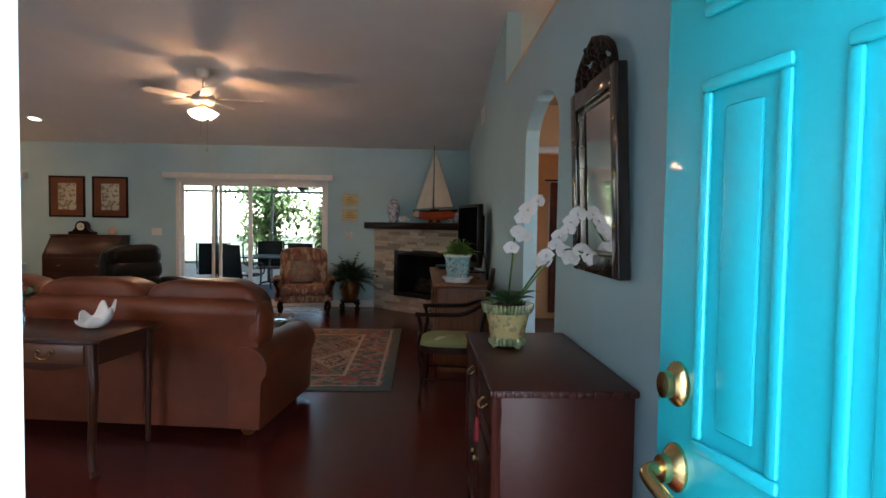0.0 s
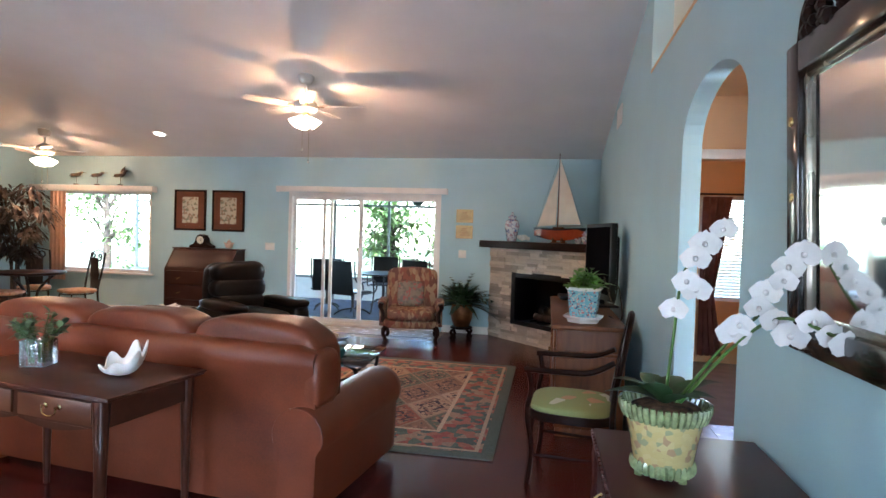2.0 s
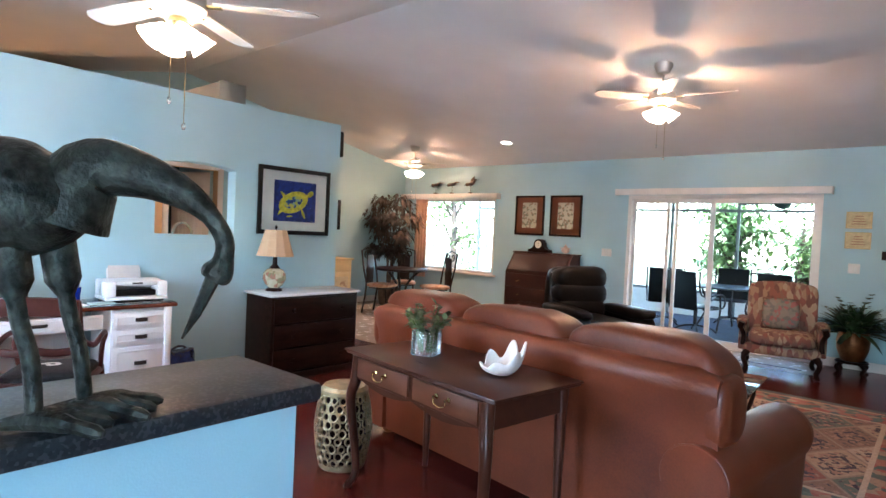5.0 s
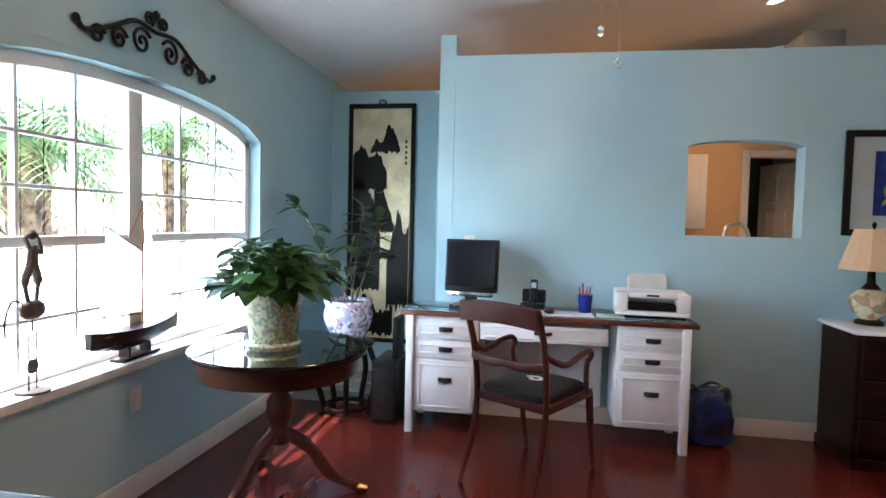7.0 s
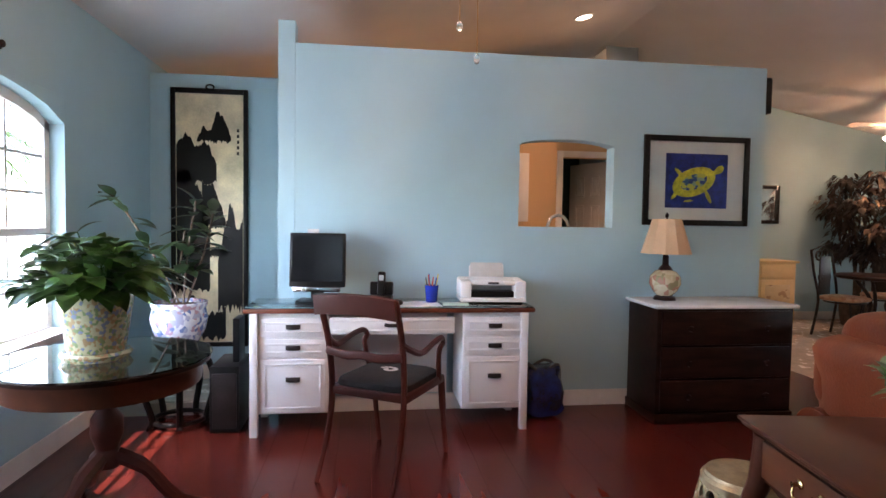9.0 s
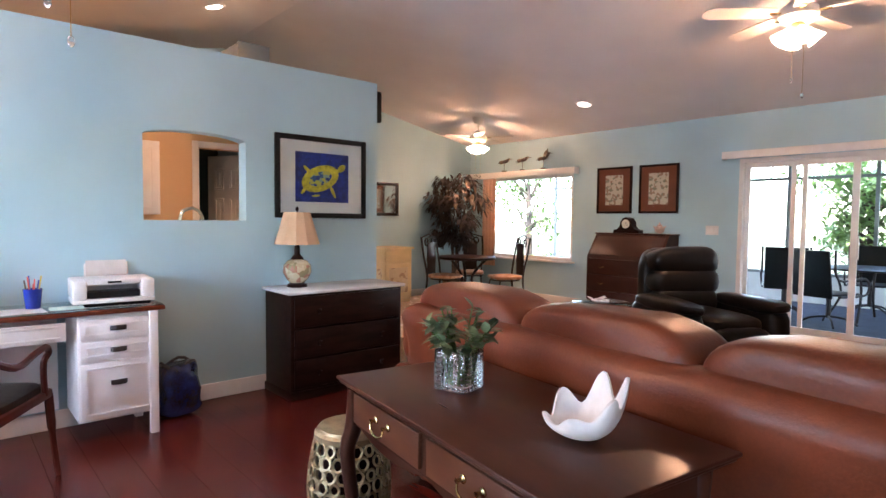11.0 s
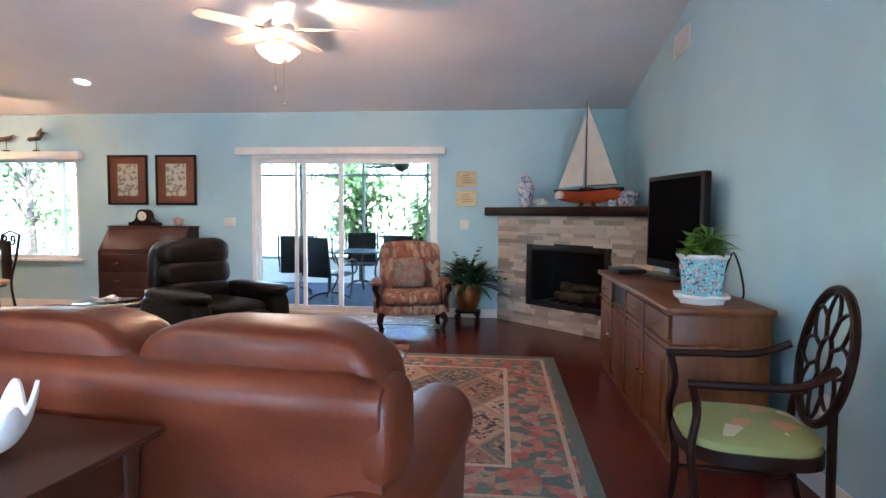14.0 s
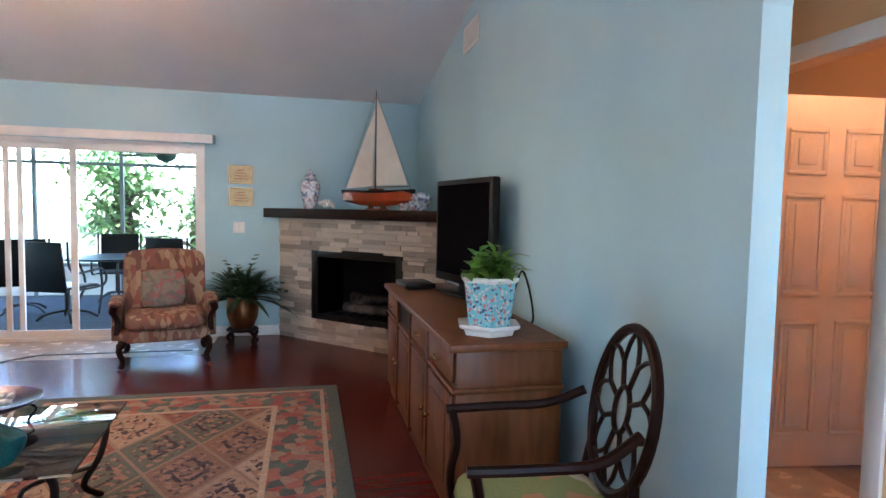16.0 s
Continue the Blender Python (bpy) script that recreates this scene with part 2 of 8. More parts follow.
def rings(bm, loops, closed=False, cap=True):
    """Skins rings of equal count."""
    rows = [[bm.verts.new(p) for p in ring] for ring in loops]
    n = len(rows[0])
    pairs = list(zip(rows, rows[1:])) + ([(rows[-1], rows[0])] if closed else [])
    for a, b in pairs:
        for i in range(n):
            j = (i + 1) % n
            bm.faces.new((a[i], a[j], b[j], b[i]))
    if cap and not closed:
        bm.faces.new(rows[0][::-1])
        bm.faces.new(rows[-1])
    return bm


def lathe(bm, prof, seg=24, c=(0, 0, 0), squash=1.0, m=None):
    loops = []
    for r, z in prof:
        ring = [Vector((c[0] + r * math.cos(2 * math.pi * i / seg), c[1] + r * squash * math.sin(2 * math.pi * i / seg), c[2] + z)) for i in range(seg)]
        loops.append([m @ p for p in ring] if m else ring)
    return rings(bm, loops)


def tube(bm, pts, r, seg=8, closed=False, flat=1.0):
    """A rod swept along points; r is one radius or one for each point."""
    pts = [Vector(p) for p in pts]
    rs = r if isinstance(r, (list, tuple)) else [r] * len(pts)
    loops, up = [], None
    n = len(pts)
    for i, p in enumerate(pts):
        a = pts[(i - 1) % n] if (closed or i > 0) else p
        b = pts[(i + 1) % n] if (closed or i < n - 1) else p
        d = (b - a).normalized()
        if up is None:
            up = Vector((0, 0, 1)) if abs(d.z) < 0.9 else Vector((1, 0, 0))
        s = d.cross(up)
        s = s.normalized() if s.length > 1e-4 else d.orthogonal().normalized()
        up = s.cross(d).normalized()
        loops.append([p + rs[i] * (math.cos(2 * math.pi * k / seg) * s + flat * math.sin(2 * math.pi * k / seg) * up) for k in range(seg)])
    return rings(bm, loops, closed)


def curve(pts, n=8, closed=False):
    """Smooth points through the given ones."""
    P = [Vector(p) for p in pts]
    out, k = [], len(P)
    for i in range(k if closed else k - 1):
        p0 = P[(i - 1) % k] if closed or i > 0 else P[i]
        p1, p2 = P[i], P[(i + 1) % k]
        p3 = P[(i + 2) % k] if closed or i < k - 2 else p2
        for j in range(n):
            t = j / n
            out.append(0.5 * ((2 * p1) + (p2 - p0) * t + (2 * p0 - 5 * p1 + 4 * p2 - p3) * t * t + (3 * p1 - p0 - 3 * p2 + p3) * t ** 3))
    if not closed:
        out.append(P[-1])
    return out


def puff(bm, c, s, e=0.45, e2=0.6, nu=24, nv=12, m=None, wobble=0.0):
    """A cushion: a rounded box of half sizes s."""
    def f(w, p):
        return math.copysign(abs(w) ** p, w)
    loops = []
    for j in range(1, nv):
        v = -math.pi / 2 + math.pi * j / nv
        ring = []
        for i in range(nu):
            u = 2 * math.pi * i / nu
            p = Vector((s[0] * f(math.cos(v), e2) * f(math.cos(u), e), s[1] * f(math.cos(v), e2) * f(math.sin(u), e), s[2] * f(math.sin(v), e2)))
            if wobble:
                p += Vector((0, 0, wobble * noise.noise(p * 4 + Vector(c))))
            p += Vector(c)
            ring.append(m @ p if m else p)
        loops.append(ring)
    return rings(bm, loops)


def leaf(bm, base, d, up, length, width, fold=0.15, droop=0.2, n=4):
    """One pointed leaf, folded along its middle."""
    d = Vector(d).normalized()
    side = d.cross(Vector(up))
    side = side.normalized() if side.length > 1e-3 else d.orthogonal().normalized()
    nrm = side.cross(d).normalized()
    rows = []
    for i in range(n + 1):
        t = i / n
        w = width * 0.5 * math.sin(math.pi * min(1, 0.06 + 0.94 * t) ** 0.8) if i < n else 0.0005
        p = Vector(base) + d * length * t - Vector((0, 0, 1)) * droop * length * t * t
        rows.append((bm.verts.new(p - side * w + nrm * fold * w), bm.verts.new(p), bm.verts.new(p + side * w + nrm * fold * w)))
    for a, b in zip(rows, rows[1:]):
        bm.faces.new((a[0], a[1], b[1], b[0]))
        bm.faces.new((a[1], a[2], b[2], b[1]))
    return bm


def spread(rng, lo=0.0, hi=1.0):
    """A random direction whose height lies between lo and hi."""
    a, z = rng.uniform(0, 2 * math.pi), rng.uniform(lo, hi)
    q = math.sqrt(max(0, 1 - z * z))
    return Vector((q * math.cos(a), q * math.sin(a), z))


def wall_holes(name, axis, at, thick, lo, hi, top, holes, mat, label):
    """A wall along x or y (lo to hi) with rectangular holes (a, b, z0, z1); top(u) gives its height."""
    cuts = sorted({lo, hi, *[h[0] for h in holes], *[h[1] for h in holes], *[k for k in top if lo < k < hi]}) if isinstance(top, dict) else sorted({lo, hi, *[h[0] for h in holes], *[h[1] for h in holes]})

    def height(u):
        if not isinstance(top, dict):
            return top
        ks = sorted(top)
        for a, b in zip(ks, ks[1:]):
            if a <= u <= b:
                return top[a] + (top[b] - top[a]) * (u - a) / (b - a)
        return top[ks[-1]] if u > ks[-1] else top[ks[0]]
    bm = bmesh.new()

    def slab(u0, u1, z00, z01, z10, z11):
        def P(u, w, z):
            return (u, w, z) if axis == 'x' else (w, u, z)
        ring = [(u0, z00), (u1, z10), (u1, z11), (u0, z01)]
        rings(bm, [[P(u, at, z) for u, z in ring], [P(u, at + thick, z) for u, z in ring]])
    for a, b in zip(cuts, cuts[1:]):
        mid = (a + b) / 2
        hs = [h for h in holes if h[0] <= mid <= h[1]]
        if not hs:
            slab(a, b, 0, height(a), 0, height(b))
        else:
            h = hs[0]
            if h[2] > 0:
                slab(a, b, 0, h[2], 0, h[2])
            slab(a, b, h[3], height(a), h[3], height(b))
    return solo(name, bm, mat, label=label, category="wall", kind="structure")

# ---- the setting ----
XL, XP, XR = -8.25, -4.8, 1.1         # dining wall, partition, right wall
XA, XK, YE = -5.7, -7.2, -0.6         # alcove wall, kitchen wall, entry wall
YF, YB, YR = -0.35, 8.6, 4.15          # front wall, back wall, ridge
ZF, ZB, ZR = 2.50, 2.58, 3.45         # ceiling heights there


def ceiling_z(y):
    return ZF + (ZR - ZF) * (y - YF) / (YR - YF) if y < YR else ZR + (ZB - ZR) * (y - YR) / (YB - YR)


bm = bmesh.new()
xs = (XL - 0.2, 3.7)
rings(bm, [[(x, YF - 0.45, ceiling_z(YF - 0.45)), (x, YR, ZR), (x, YB + 0.2, ceiling_z(YB + 0.2)), (x, YB + 0.2, ceiling_z(YB + 0.2) + 0.15), (x, YR, ZR + 0.15), (x, YF - 0.45, ceiling_z(YF - 0.45) + 0.15)] for x in xs])
solo("ceiling", bm, M_CEIL, label="matt off-white vaulted ceiling with a central ridge", category="ceiling", kind="structure", sharp=3)

gable = {YF: ZF, YR: ZR, YB: ZB}
wall_holes("wall_back", 'x', YB, 0.14, XL, XR + 0.14, ZB, [(-7.84, -6.0, 0.66, 2.0), (-3.60, -1.18, 0.0, 2.04)], M_WALL, "painted aqua wall with a sliding door and a window")
wall_holes("wall_front", 'x', YF - 0.14, 0.14, XL, -1.2, ZF, [(-4.42, -2.42, 0.63, 1.94)], M_WALL, "painted aqua front wall with an arched window")
wall_holes("wall_entry", 'x', YE - 0.14, 0.14, -1.2, 1.24, ceiling_z(YE) - 0.002, [(0.135, 0.985, 0.0, 2.08)], M_WALL, "painted aqua entry wall round the front door")
solo("wall_entry_return", B((-1.34, -1.202, YE - 0.14, YF - 0.142, 0, ceiling_z(YE) - 0.004)), M_WALL, label="short aqua return wall beside the entry", category="wall", kind="structure")
wall_holes("wall_dining", 'y', XL - 0.14, 0.14, YF - 0.14, YB + 0.14, gable, [], M_WALL, "painted aqua wall of the dining corner")
wall_holes("wall_partition", 'y', XP - 0.13, 0.13, 0.86, 4.18, 2.42, [(2.36, 3.04, 1.255, 1.86)], M_WALL, "aqua partition wall with an arched opening to the kitchen")
wall_holes("wall_alcove", 'y', XA - 0.13, 0.13, YF, 0.86, 2.40, [], M_WALL, "low aqua alcove wall below a plant ledge")
solo("wall_alcove_return", B((XA + 0.002, XP - 0.132, 0.756, 0.856, 0, 2.40)), M_WALL, label="short aqua return wall of the alcove", category="wall", kind="structure")
solo("pillar", B((XP - 0.13, XP, 0.752, 0.858, 0, 2.56)), M_WALL, label="narrow aqua pier beside the partition", category="pillar", kind="structure")
wall_holes("wall_right_far", 'y', XR, 0.14, 4.62, YB, {4.62: ceiling_z(4.62), YB: ZB}, [], M_WALL, "tall aqua wall beside the fireplace")

# the lower right wall: an arched passage through it
def arch_wall(name, y0, y1, ztop, a, b, spring, rise, x0, x1, mat, label):
    bm = bmesh.new()
    n = 16
    arc = [(a, 0.0)] + [((a + b) / 2 - (b - a) / 2 * math.cos(math.pi * i / n), spring + rise * math.sin(math.pi * i / n)) for i in range(n + 1)] + [(b, 0.0)]
    out = [(a, 0.0), (y0, 0.0), (y0, ztop), (a, ztop), (b, ztop), (y1, ztop), (y1, 0.0), (b, 0.0)]
    def P(p, x):
        return (x, p[0], p[1])
    def quad(pts):
        rings(bm, [[P(p, x0) for p in pts], [P(p, x1) for p in pts]])
    quad([(y0, 0), (a, 0), (a, ztop), (y0, ztop)])
    quad([(b, 0), (y1, 0), (y1, ztop), (b, ztop)])
    for p, q in zip(arc[1:-1], arc[2:-1]):
        quad([p, q, (q[0], ztop), (p[0], ztop)])
    bmesh.ops.remove_doubles(bm, verts=bm.verts, dist=0.0005)
    return solo(name, bm, mat, label=label, category="wall", kind="structure")


arch_wall("wall_right_near", YE - 0.14, 4.62, 2.67, 2.46, 3.50, 1.97, 0.265, XR, XR + 0.10, M_WALL, "painted aqua wall with an arched passage and a plant shelf on top")

# arched head of the kitchen opening and of the front window
def arch_fill(name, axis, at, thick, a, b, z0, z1, mat, label, rise):
    bm = bmesh.new()
    n = 12
    for i in range(n):
        u0, u1 = a + (b - a) * i / n, a + (b - a) * (i + 1) / n
        def zz(u):
            s = 2 * (u - a) / (b - a) - 1
            return z1 - rise + rise * math.sqrt(max(0, 1 - 0.96 * s * s))
        def P(u, w, z):
            return (u, w, z) if axis == 'x' else (w, u, z)
        ring = [(u0, zz(u0)), (u1, zz(u1)), (u1, z1 + 0.003), (u0, z1 + 0.003)]
        rings(bm, [[P(u, at, z) for u, z in ring], [P(u, at + thick, z) for u, z in ring]])
    bmesh.ops.remove_doubles(bm, verts=bm.verts, dist=0.0005)
    return solo(name, bm, mat, label=label, category="wall", kind="structure")


arch_fill("wall_partition_arch", 'y', XP - 0.129, 0.128, 2.36, 3.04, 1.8, 1.86, M_WALL, "aqua arched head of the kitchen opening", 0.05)
arch_fill("wall_front_arch", 'x', YF - 0.139, 0.138, -4.42, -2.42, 1.6, 1.94, M_WALL, "aqua arched head of the front window", 0.19)

# hall behind the arch
solo("wall_hall_side", B((2.1, 2.22, YE, 3.94, 0, 3.2), (2.1, 2.22, 3.94, 4.62, 2.1, 3.2), (2.1, 2.22, 4.62, 4.9, 0, 3.2)), M_CREAM, label="warm cream hall wall with a cased opening", category="wall", kind="structure")
solo("wall_hall_end", B((1.202, 1.34, 4.7, 4.82, 0, 2.5), (1.34, 2.098, 4.7, 4.82, 2.06, 2.5)), M_CREAM, label="warm cream end wall of the hall", category="wall", kind="structure")
solo("wall_bedroom", B((1.242, 3.6, 7.6, 7.72, 0, 0.75), (1.242, 3.6, 7.6, 7.72, 2.02, 2.6), (1.242, 2.2, 7.6, 7.72, 0.75, 2.02), (3.2, 3.6, 7.6, 7.72, 0.75, 2.02), (3.5, 3.62, 3.2, 7.598, 0, 2.6), (2.222, 3.498, 3.2, 3.3, 0, 2.6)), M_CREAM, label="warm cream bedroom wall", category="wall", kind="structure")
solo("ceiling_hall", B((1.202, 2.098, YE, 4.698, 2.52, 2.6), (1.242, 3.498, 4.822, 7.598, 2.52, 2.6), (2.222, 3.498, 3.302, 4.82, 2.52, 2.6)), M_CREAM, label="low warm cream hall ceiling", category="ceiling", kind="structure")
solo("trim_shelf", B((XR - 0.004, 2.095, YE, 4.618, 2.672, 2.69)), M_CREAM, label="cream plant shelf over the hall", category="ledge", kind="structure")

# baseboards and trim
def strip(name, x0, x1, y0, y1, h=0.11, mat=M_TRIM, label="white painted baseboard"):
    solo(name, B((x0, x1, y0, y1, 0, h, 0.004)), mat, label=label, category="baseboard", kind="structure")


for b in ((XL, -3.66, YB - 0.016, YB - 0.002), (-1.12, -0.42, YB - 0.016, YB - 0.002), (XA, -1.37, YF + 0.002, YF + 0.018), (-1.03, -0.09, YE + 0.002, YE + 0.018)):
    strip("baseboard", *b)
for b in ((XP + 0.002, XP + 0.018, 0.76, 4.18), (XA + 0.002, XA + 0.018, YF + 0.02, 0.75), (XR - 0.016, XR - 0.002, 0.3, 2.45), (XR - 0.016, XR - 0.002, 3.47, 7.0), (XL + 0.002, XL + 0.016, 4.3, 8.58)):
    strip("baseboard", *b)

# floors: laminate planks, pale tiles by the door and in the dining corner
floor = solo("floor", B((XL - 0.1, 3.62, YE - 0.14, YB + 0.1, -0.12, -0.012)), M_GROUT, label="dark red laminate floor with pale tile by the garden door", category="floor", kind="structure")
solo("ground", B((-60, 60, -60, 60, -0.5, -0.16)), material("garden ground", (0.18, 0.20, 0.10), 0.95, var=0.3, scale=1.5, bump=0.3), label="sandy garden ground", category="ground", kind="structure")



# kitchen beyond the partition
M_KITCHEN = material("warm tan kitchen paint", (0.62, 0.42, 0.23), 0.6, var=0.03, scale=2, bump=0.08, fine=240)
wall_holes("wall_kitchen", 'y', XK - 0.12, 0.12, YF, 4.2, 2.9, [(3.50, 4.12, 0.0, 2.03)], M_KITCHEN, "warm tan kitchen wall with a doorway")
solo("wall_kitchen_return", B((XL, XK - 0.122, 4.08, 4.2, 0, 2.9)), M_WALL, label="short wall between kitchen and dining corner", category="wall", kind="structure")
kt = thing("trim_kitchen", 0, 0, 0, label="white door casing in the kitchen", category="casing", kind="structure")
for b in ((XK + 0.002, XK + 0.02, 3.43, 3.50, 0, 2.10), (XK + 0.002, XK + 0.02, 4.12, 4.19, 0, 2.10), (XK + 0.002, XK + 0.02, 3.50, 4.12, 2.03, 2.10)):
    part("casing", B((*b, 0.004)), M_TRIM, kt)

# ---- windows and doors ----
def bar(x0, x1, y0, y1, z0, z1, b=0.004):
    return B((x0, x1, y0, y1, z0, z1, b))


# sliding garden door
sd = thing("door_1", 0, 0, 0, label="white aluminium three-panel sliding garden door, one panel slid open", category="sliding door", kind="structure")
part("frame", B((-3.60, -3.55, 8.60, 8.72, 0, 2.04), (-1.23, -1.18, 8.60, 8.72, 0, 2.04), (-3.55, -1.23, 8.60, 8.72, 1.99, 2.04), (-3.55, -1.23, 8.60, 8.72, 0, 0.03)), M_TRIM, sd)
for i, (a, b, y) in enumerate(((-3.55, -2.90, 8.69), (-3.05, -2.42, 8.66), (-2.44, -1.23, 8.63))):
    w = 0.045
    p = part("sliding_panel", B((a, a + w, y - 0.015, y + 0.015, 0.03, 1.99), (b - w, b, y - 0.015, y + 0.015, 0.03, 1.99), (a + w, b - w, y - 0.015, y + 0.015, 0.03, 0.10), (a + w, b - w, y - 0.015, y + 0.015, 1.93, 1.99)), M_TRIM, sd)
    g = part("pane", B((a + w, b - w, y - 0.003, y + 0.003, 0.1, 1.93)), M_GLASS, p)
    g.visible_shadow = False
part("door_handle", B((-2.40, -2.375, 8.585, 8.612, 0.9, 1.15, 0.006)), M_WHITE, sd)


def valance(name, x0, x1, z0, z1, label):
    t = thing(name, (x0 + x1) / 2, 8.6, z0, label=label, category="valance")
    h = (x1 - x0) / 2
    part("fascia", B((-h, h, -0.13, -0.115, 0, z1 - z0, 0.004)), M_TRIM, t)
    part("end_cap", B((-h, -h + 0.012, -0.114, -0.002, 0, z1 - z0, 0.003)), M_TRIM, t)
    part("end_cap", B((h - 0.012, h, -0.114, -0.002, 0, z1 - z0, 0.003)), M_TRIM, t)
    part("head_rail", B((-h + 0.03, h - 0.03, -0.09, -0.04, 0.02, 0.05, 0.003)), M_TRIM, t)


valance("blind_valance", -3.76, -1.08, 2.035, 2.125, "white valance box of a vertical blind over the garden door")
valance("blind_valance", -8.22, -5.9, 1.985, 2.085, "white valance box of a vertical blind over the dining window")
vb = thing("vertical_blind", -7.84, 8.52, 0.5, label="peach vertical blind slats gathered beside the dining window", category="blind")
M_BLIND = material("peach blind fabric", (0.72, 0.47, 0.33), 0.8, var=0.05, bump=0.1)
for i in range(8):
    part("slat", B((-0.008, 0.0, -0.045, 0.045, 0, 1.48)), M_BLIND, vb, at=pose(0.03 + i * 0.038, 0, 0, 0, 0, 62 + 9 * (-1) ** i))

# dining window
dw = thing("window_1", 0, 0, 0, label="large white-framed fixed window of the dining corner", category="window", kind="structure")
part("window_frame", B((-7.84, -7.79, 8.62, 8.7, 0.66, 2.0), (-6.05, -6.0, 8.62, 8.7, 0.66, 2.0), (-7.79, -6.05, 8.62, 8.7, 0.66, 0.71), (-7.79, -6.05, 8.62, 8.7, 1.95, 2.0)), M_TRIM, dw)
part("window_sill", B((-7.9, -5.94, 8.54, 8.62, 0.63, 0.66, 0.005)), M_TRIM, dw)
part("pane", B((-7.79, -6.05, 8.655, 8.661, 0.71, 1.95)), M_GLASS, dw).visible_shadow = False

# arched front window, two double-hung halves with bars
fw = thing("window_2", 0, 0, 0, label="white arched twin window with muntin bars and a deep sill", category="window", kind="structure")
WX0, WX1, WZ0, WZ1 = -4.42, -2.42, 0.63, 1.94


def head(x):
    s = 2 * (x - WX0) / (WX1 - WX0) - 1
    return WZ1 - 0.19 + 0.19 * math.sqrt(max(0, 1 - 0.96 * s * s))


ya, yb = YF - 0.13, YF - 0.08
bm = B((WX0, WX0 + 0.05, ya, yb, WZ0, head(WX0)), (WX1 - 0.05, WX1, ya, yb, WZ0, head(WX1)), (WX0 + 0.05, WX1 - 0.05, ya, yb, WZ0, WZ0 + 0.05))
n = 14
for i in range(n):
    x0, x1 = WX0 + (WX1 - WX0) * i / n, WX0 + (WX1 - WX0) * (i + 1) / n
    rings(bm, [[(x0, y, head(x0) - 0.055), (x1, y, head(x1) - 0.055), (x1, y, head(x1) + 0.002), (x0, y, head(x0) + 0.002)] for y in (ya, yb)])
part("window_frame", bm, M_TRIM, fw)
xm = -3.34
part("mullion", bar(xm - 0.045, xm + 0.045, ya - 0.002, yb + 0.02, WZ0 + 0.05, 1.87), M_TRIM, fw)
for a, b in ((WX0 + 0.05, xm - 0.045), (xm + 0.045, WX1 - 0.05)):
    part("meeting_rail", bar(a, b, ya + 0.005, yb + 0.01, 1.17, 1.21), M_TRIM, fw)
    for k in (1, 2):
        x = a + (b - a) * k / 3
        part("muntin", bar(x - 0.008, x + 0.008, ya + 0.012, yb - 0.008, 1.21, head(x) - 0.05, 0.002), M_TRIM, fw)
        part("muntin", bar(x - 0.008, x + 0.008, ya + 0.012, yb - 0.008, WZ0 + 0.05, 1.17, 0.002), M_TRIM, fw)
    for z in (1.40, 1.60):
        part("muntin", bar(a, b, ya + 0.014, yb - 0.01, z - 0.008, z + 0.008, 0.002), M_TRIM, fw)
    part("muntin", bar(a, b, ya + 0.014, yb - 0.01, 0.88, 0.896, 0.002), M_TRIM, fw)
    bm = bmesh.new()
    for i in range(8):
        x0, x1 = a + (b - a) * i / 8, a + (b - a) * (i + 1) / 8
        rings(bm, [[(x0, y, WZ0 + 0.05), (x1, y, WZ0 + 0.05), (x1, y, head(x1) - 0.05), (x0, y, head(x0) - 0.05)] for y in (ya + 0.02, ya + 0.024)])
    part("pane", bm, M_GLASS, fw).visible_shadow = False
part("window_sill", B((WX0 + 0.004, WX1 - 0.004, YF - 0.138, YF + 0.002, WZ0 + 0.002, WZ0 + 0.02), (WX0 - 0.03, WX1 + 0.03, YF + 0.003, YF + 0.06, WZ0 - 0.02, WZ0 + 0.02, 0.006)), M_MARBLE, fw)

# cased hall openings, bedroom window with curtain
ct = thing("trim_hall", 0, 0, 0, label="white door casings in the hall", category="casing", kind="structure")
for b in ((2.075, 2.098, 3.86, 3.94, 0, 2.18), (2.075, 2.098, 4.62, 4.698, 0, 2.18), (2.075, 2.098, 3.94, 4.62, 2.1, 2.18)):
    part("casing", B((*b, 0.005)), M_TRIM, ct)
for b in ((1.28, 1.34, 4.675, 4.698, 0, 2.12), (1.34, 2.07, 4.675, 4.698, 2.06, 2.13)):
    part("casing", B((*b, 0.005)), M_TRIM, ct)
bw = thing("window_3", 0, 0, 0, label="bedroom window with a white slatted blind", category="window", kind="structure")
part("window_frame", B((2.2, 2.25, 7.6, 7.68, 0.75, 2.02), (3.15, 3.2, 7.6, 7.68, 0.75, 2.02), (2.25, 3.15, 7.6, 7.68, 0.75, 0.8), (2.25, 3.15, 7.6, 7.68, 1.97, 2.02)), M_TRIM, bw)
for i in range(31):
    part("slat", B((2.26, 3.14, -0.02, 0.02, -0.0015, 0.0015)), M_TRIM, bw, at=pose(0, 7.58, 0.83 + i * 0.037, 30))
cu = thing("curtain", 2.62, 7.5, 0.1, label="sheer brown curtain tied back at the bedroom window", category="curtain")
M_SHEER = material("sheer plum cloth", (0.20, 0.09, 0.08), 0.9, var=0.2, bump=0.2)
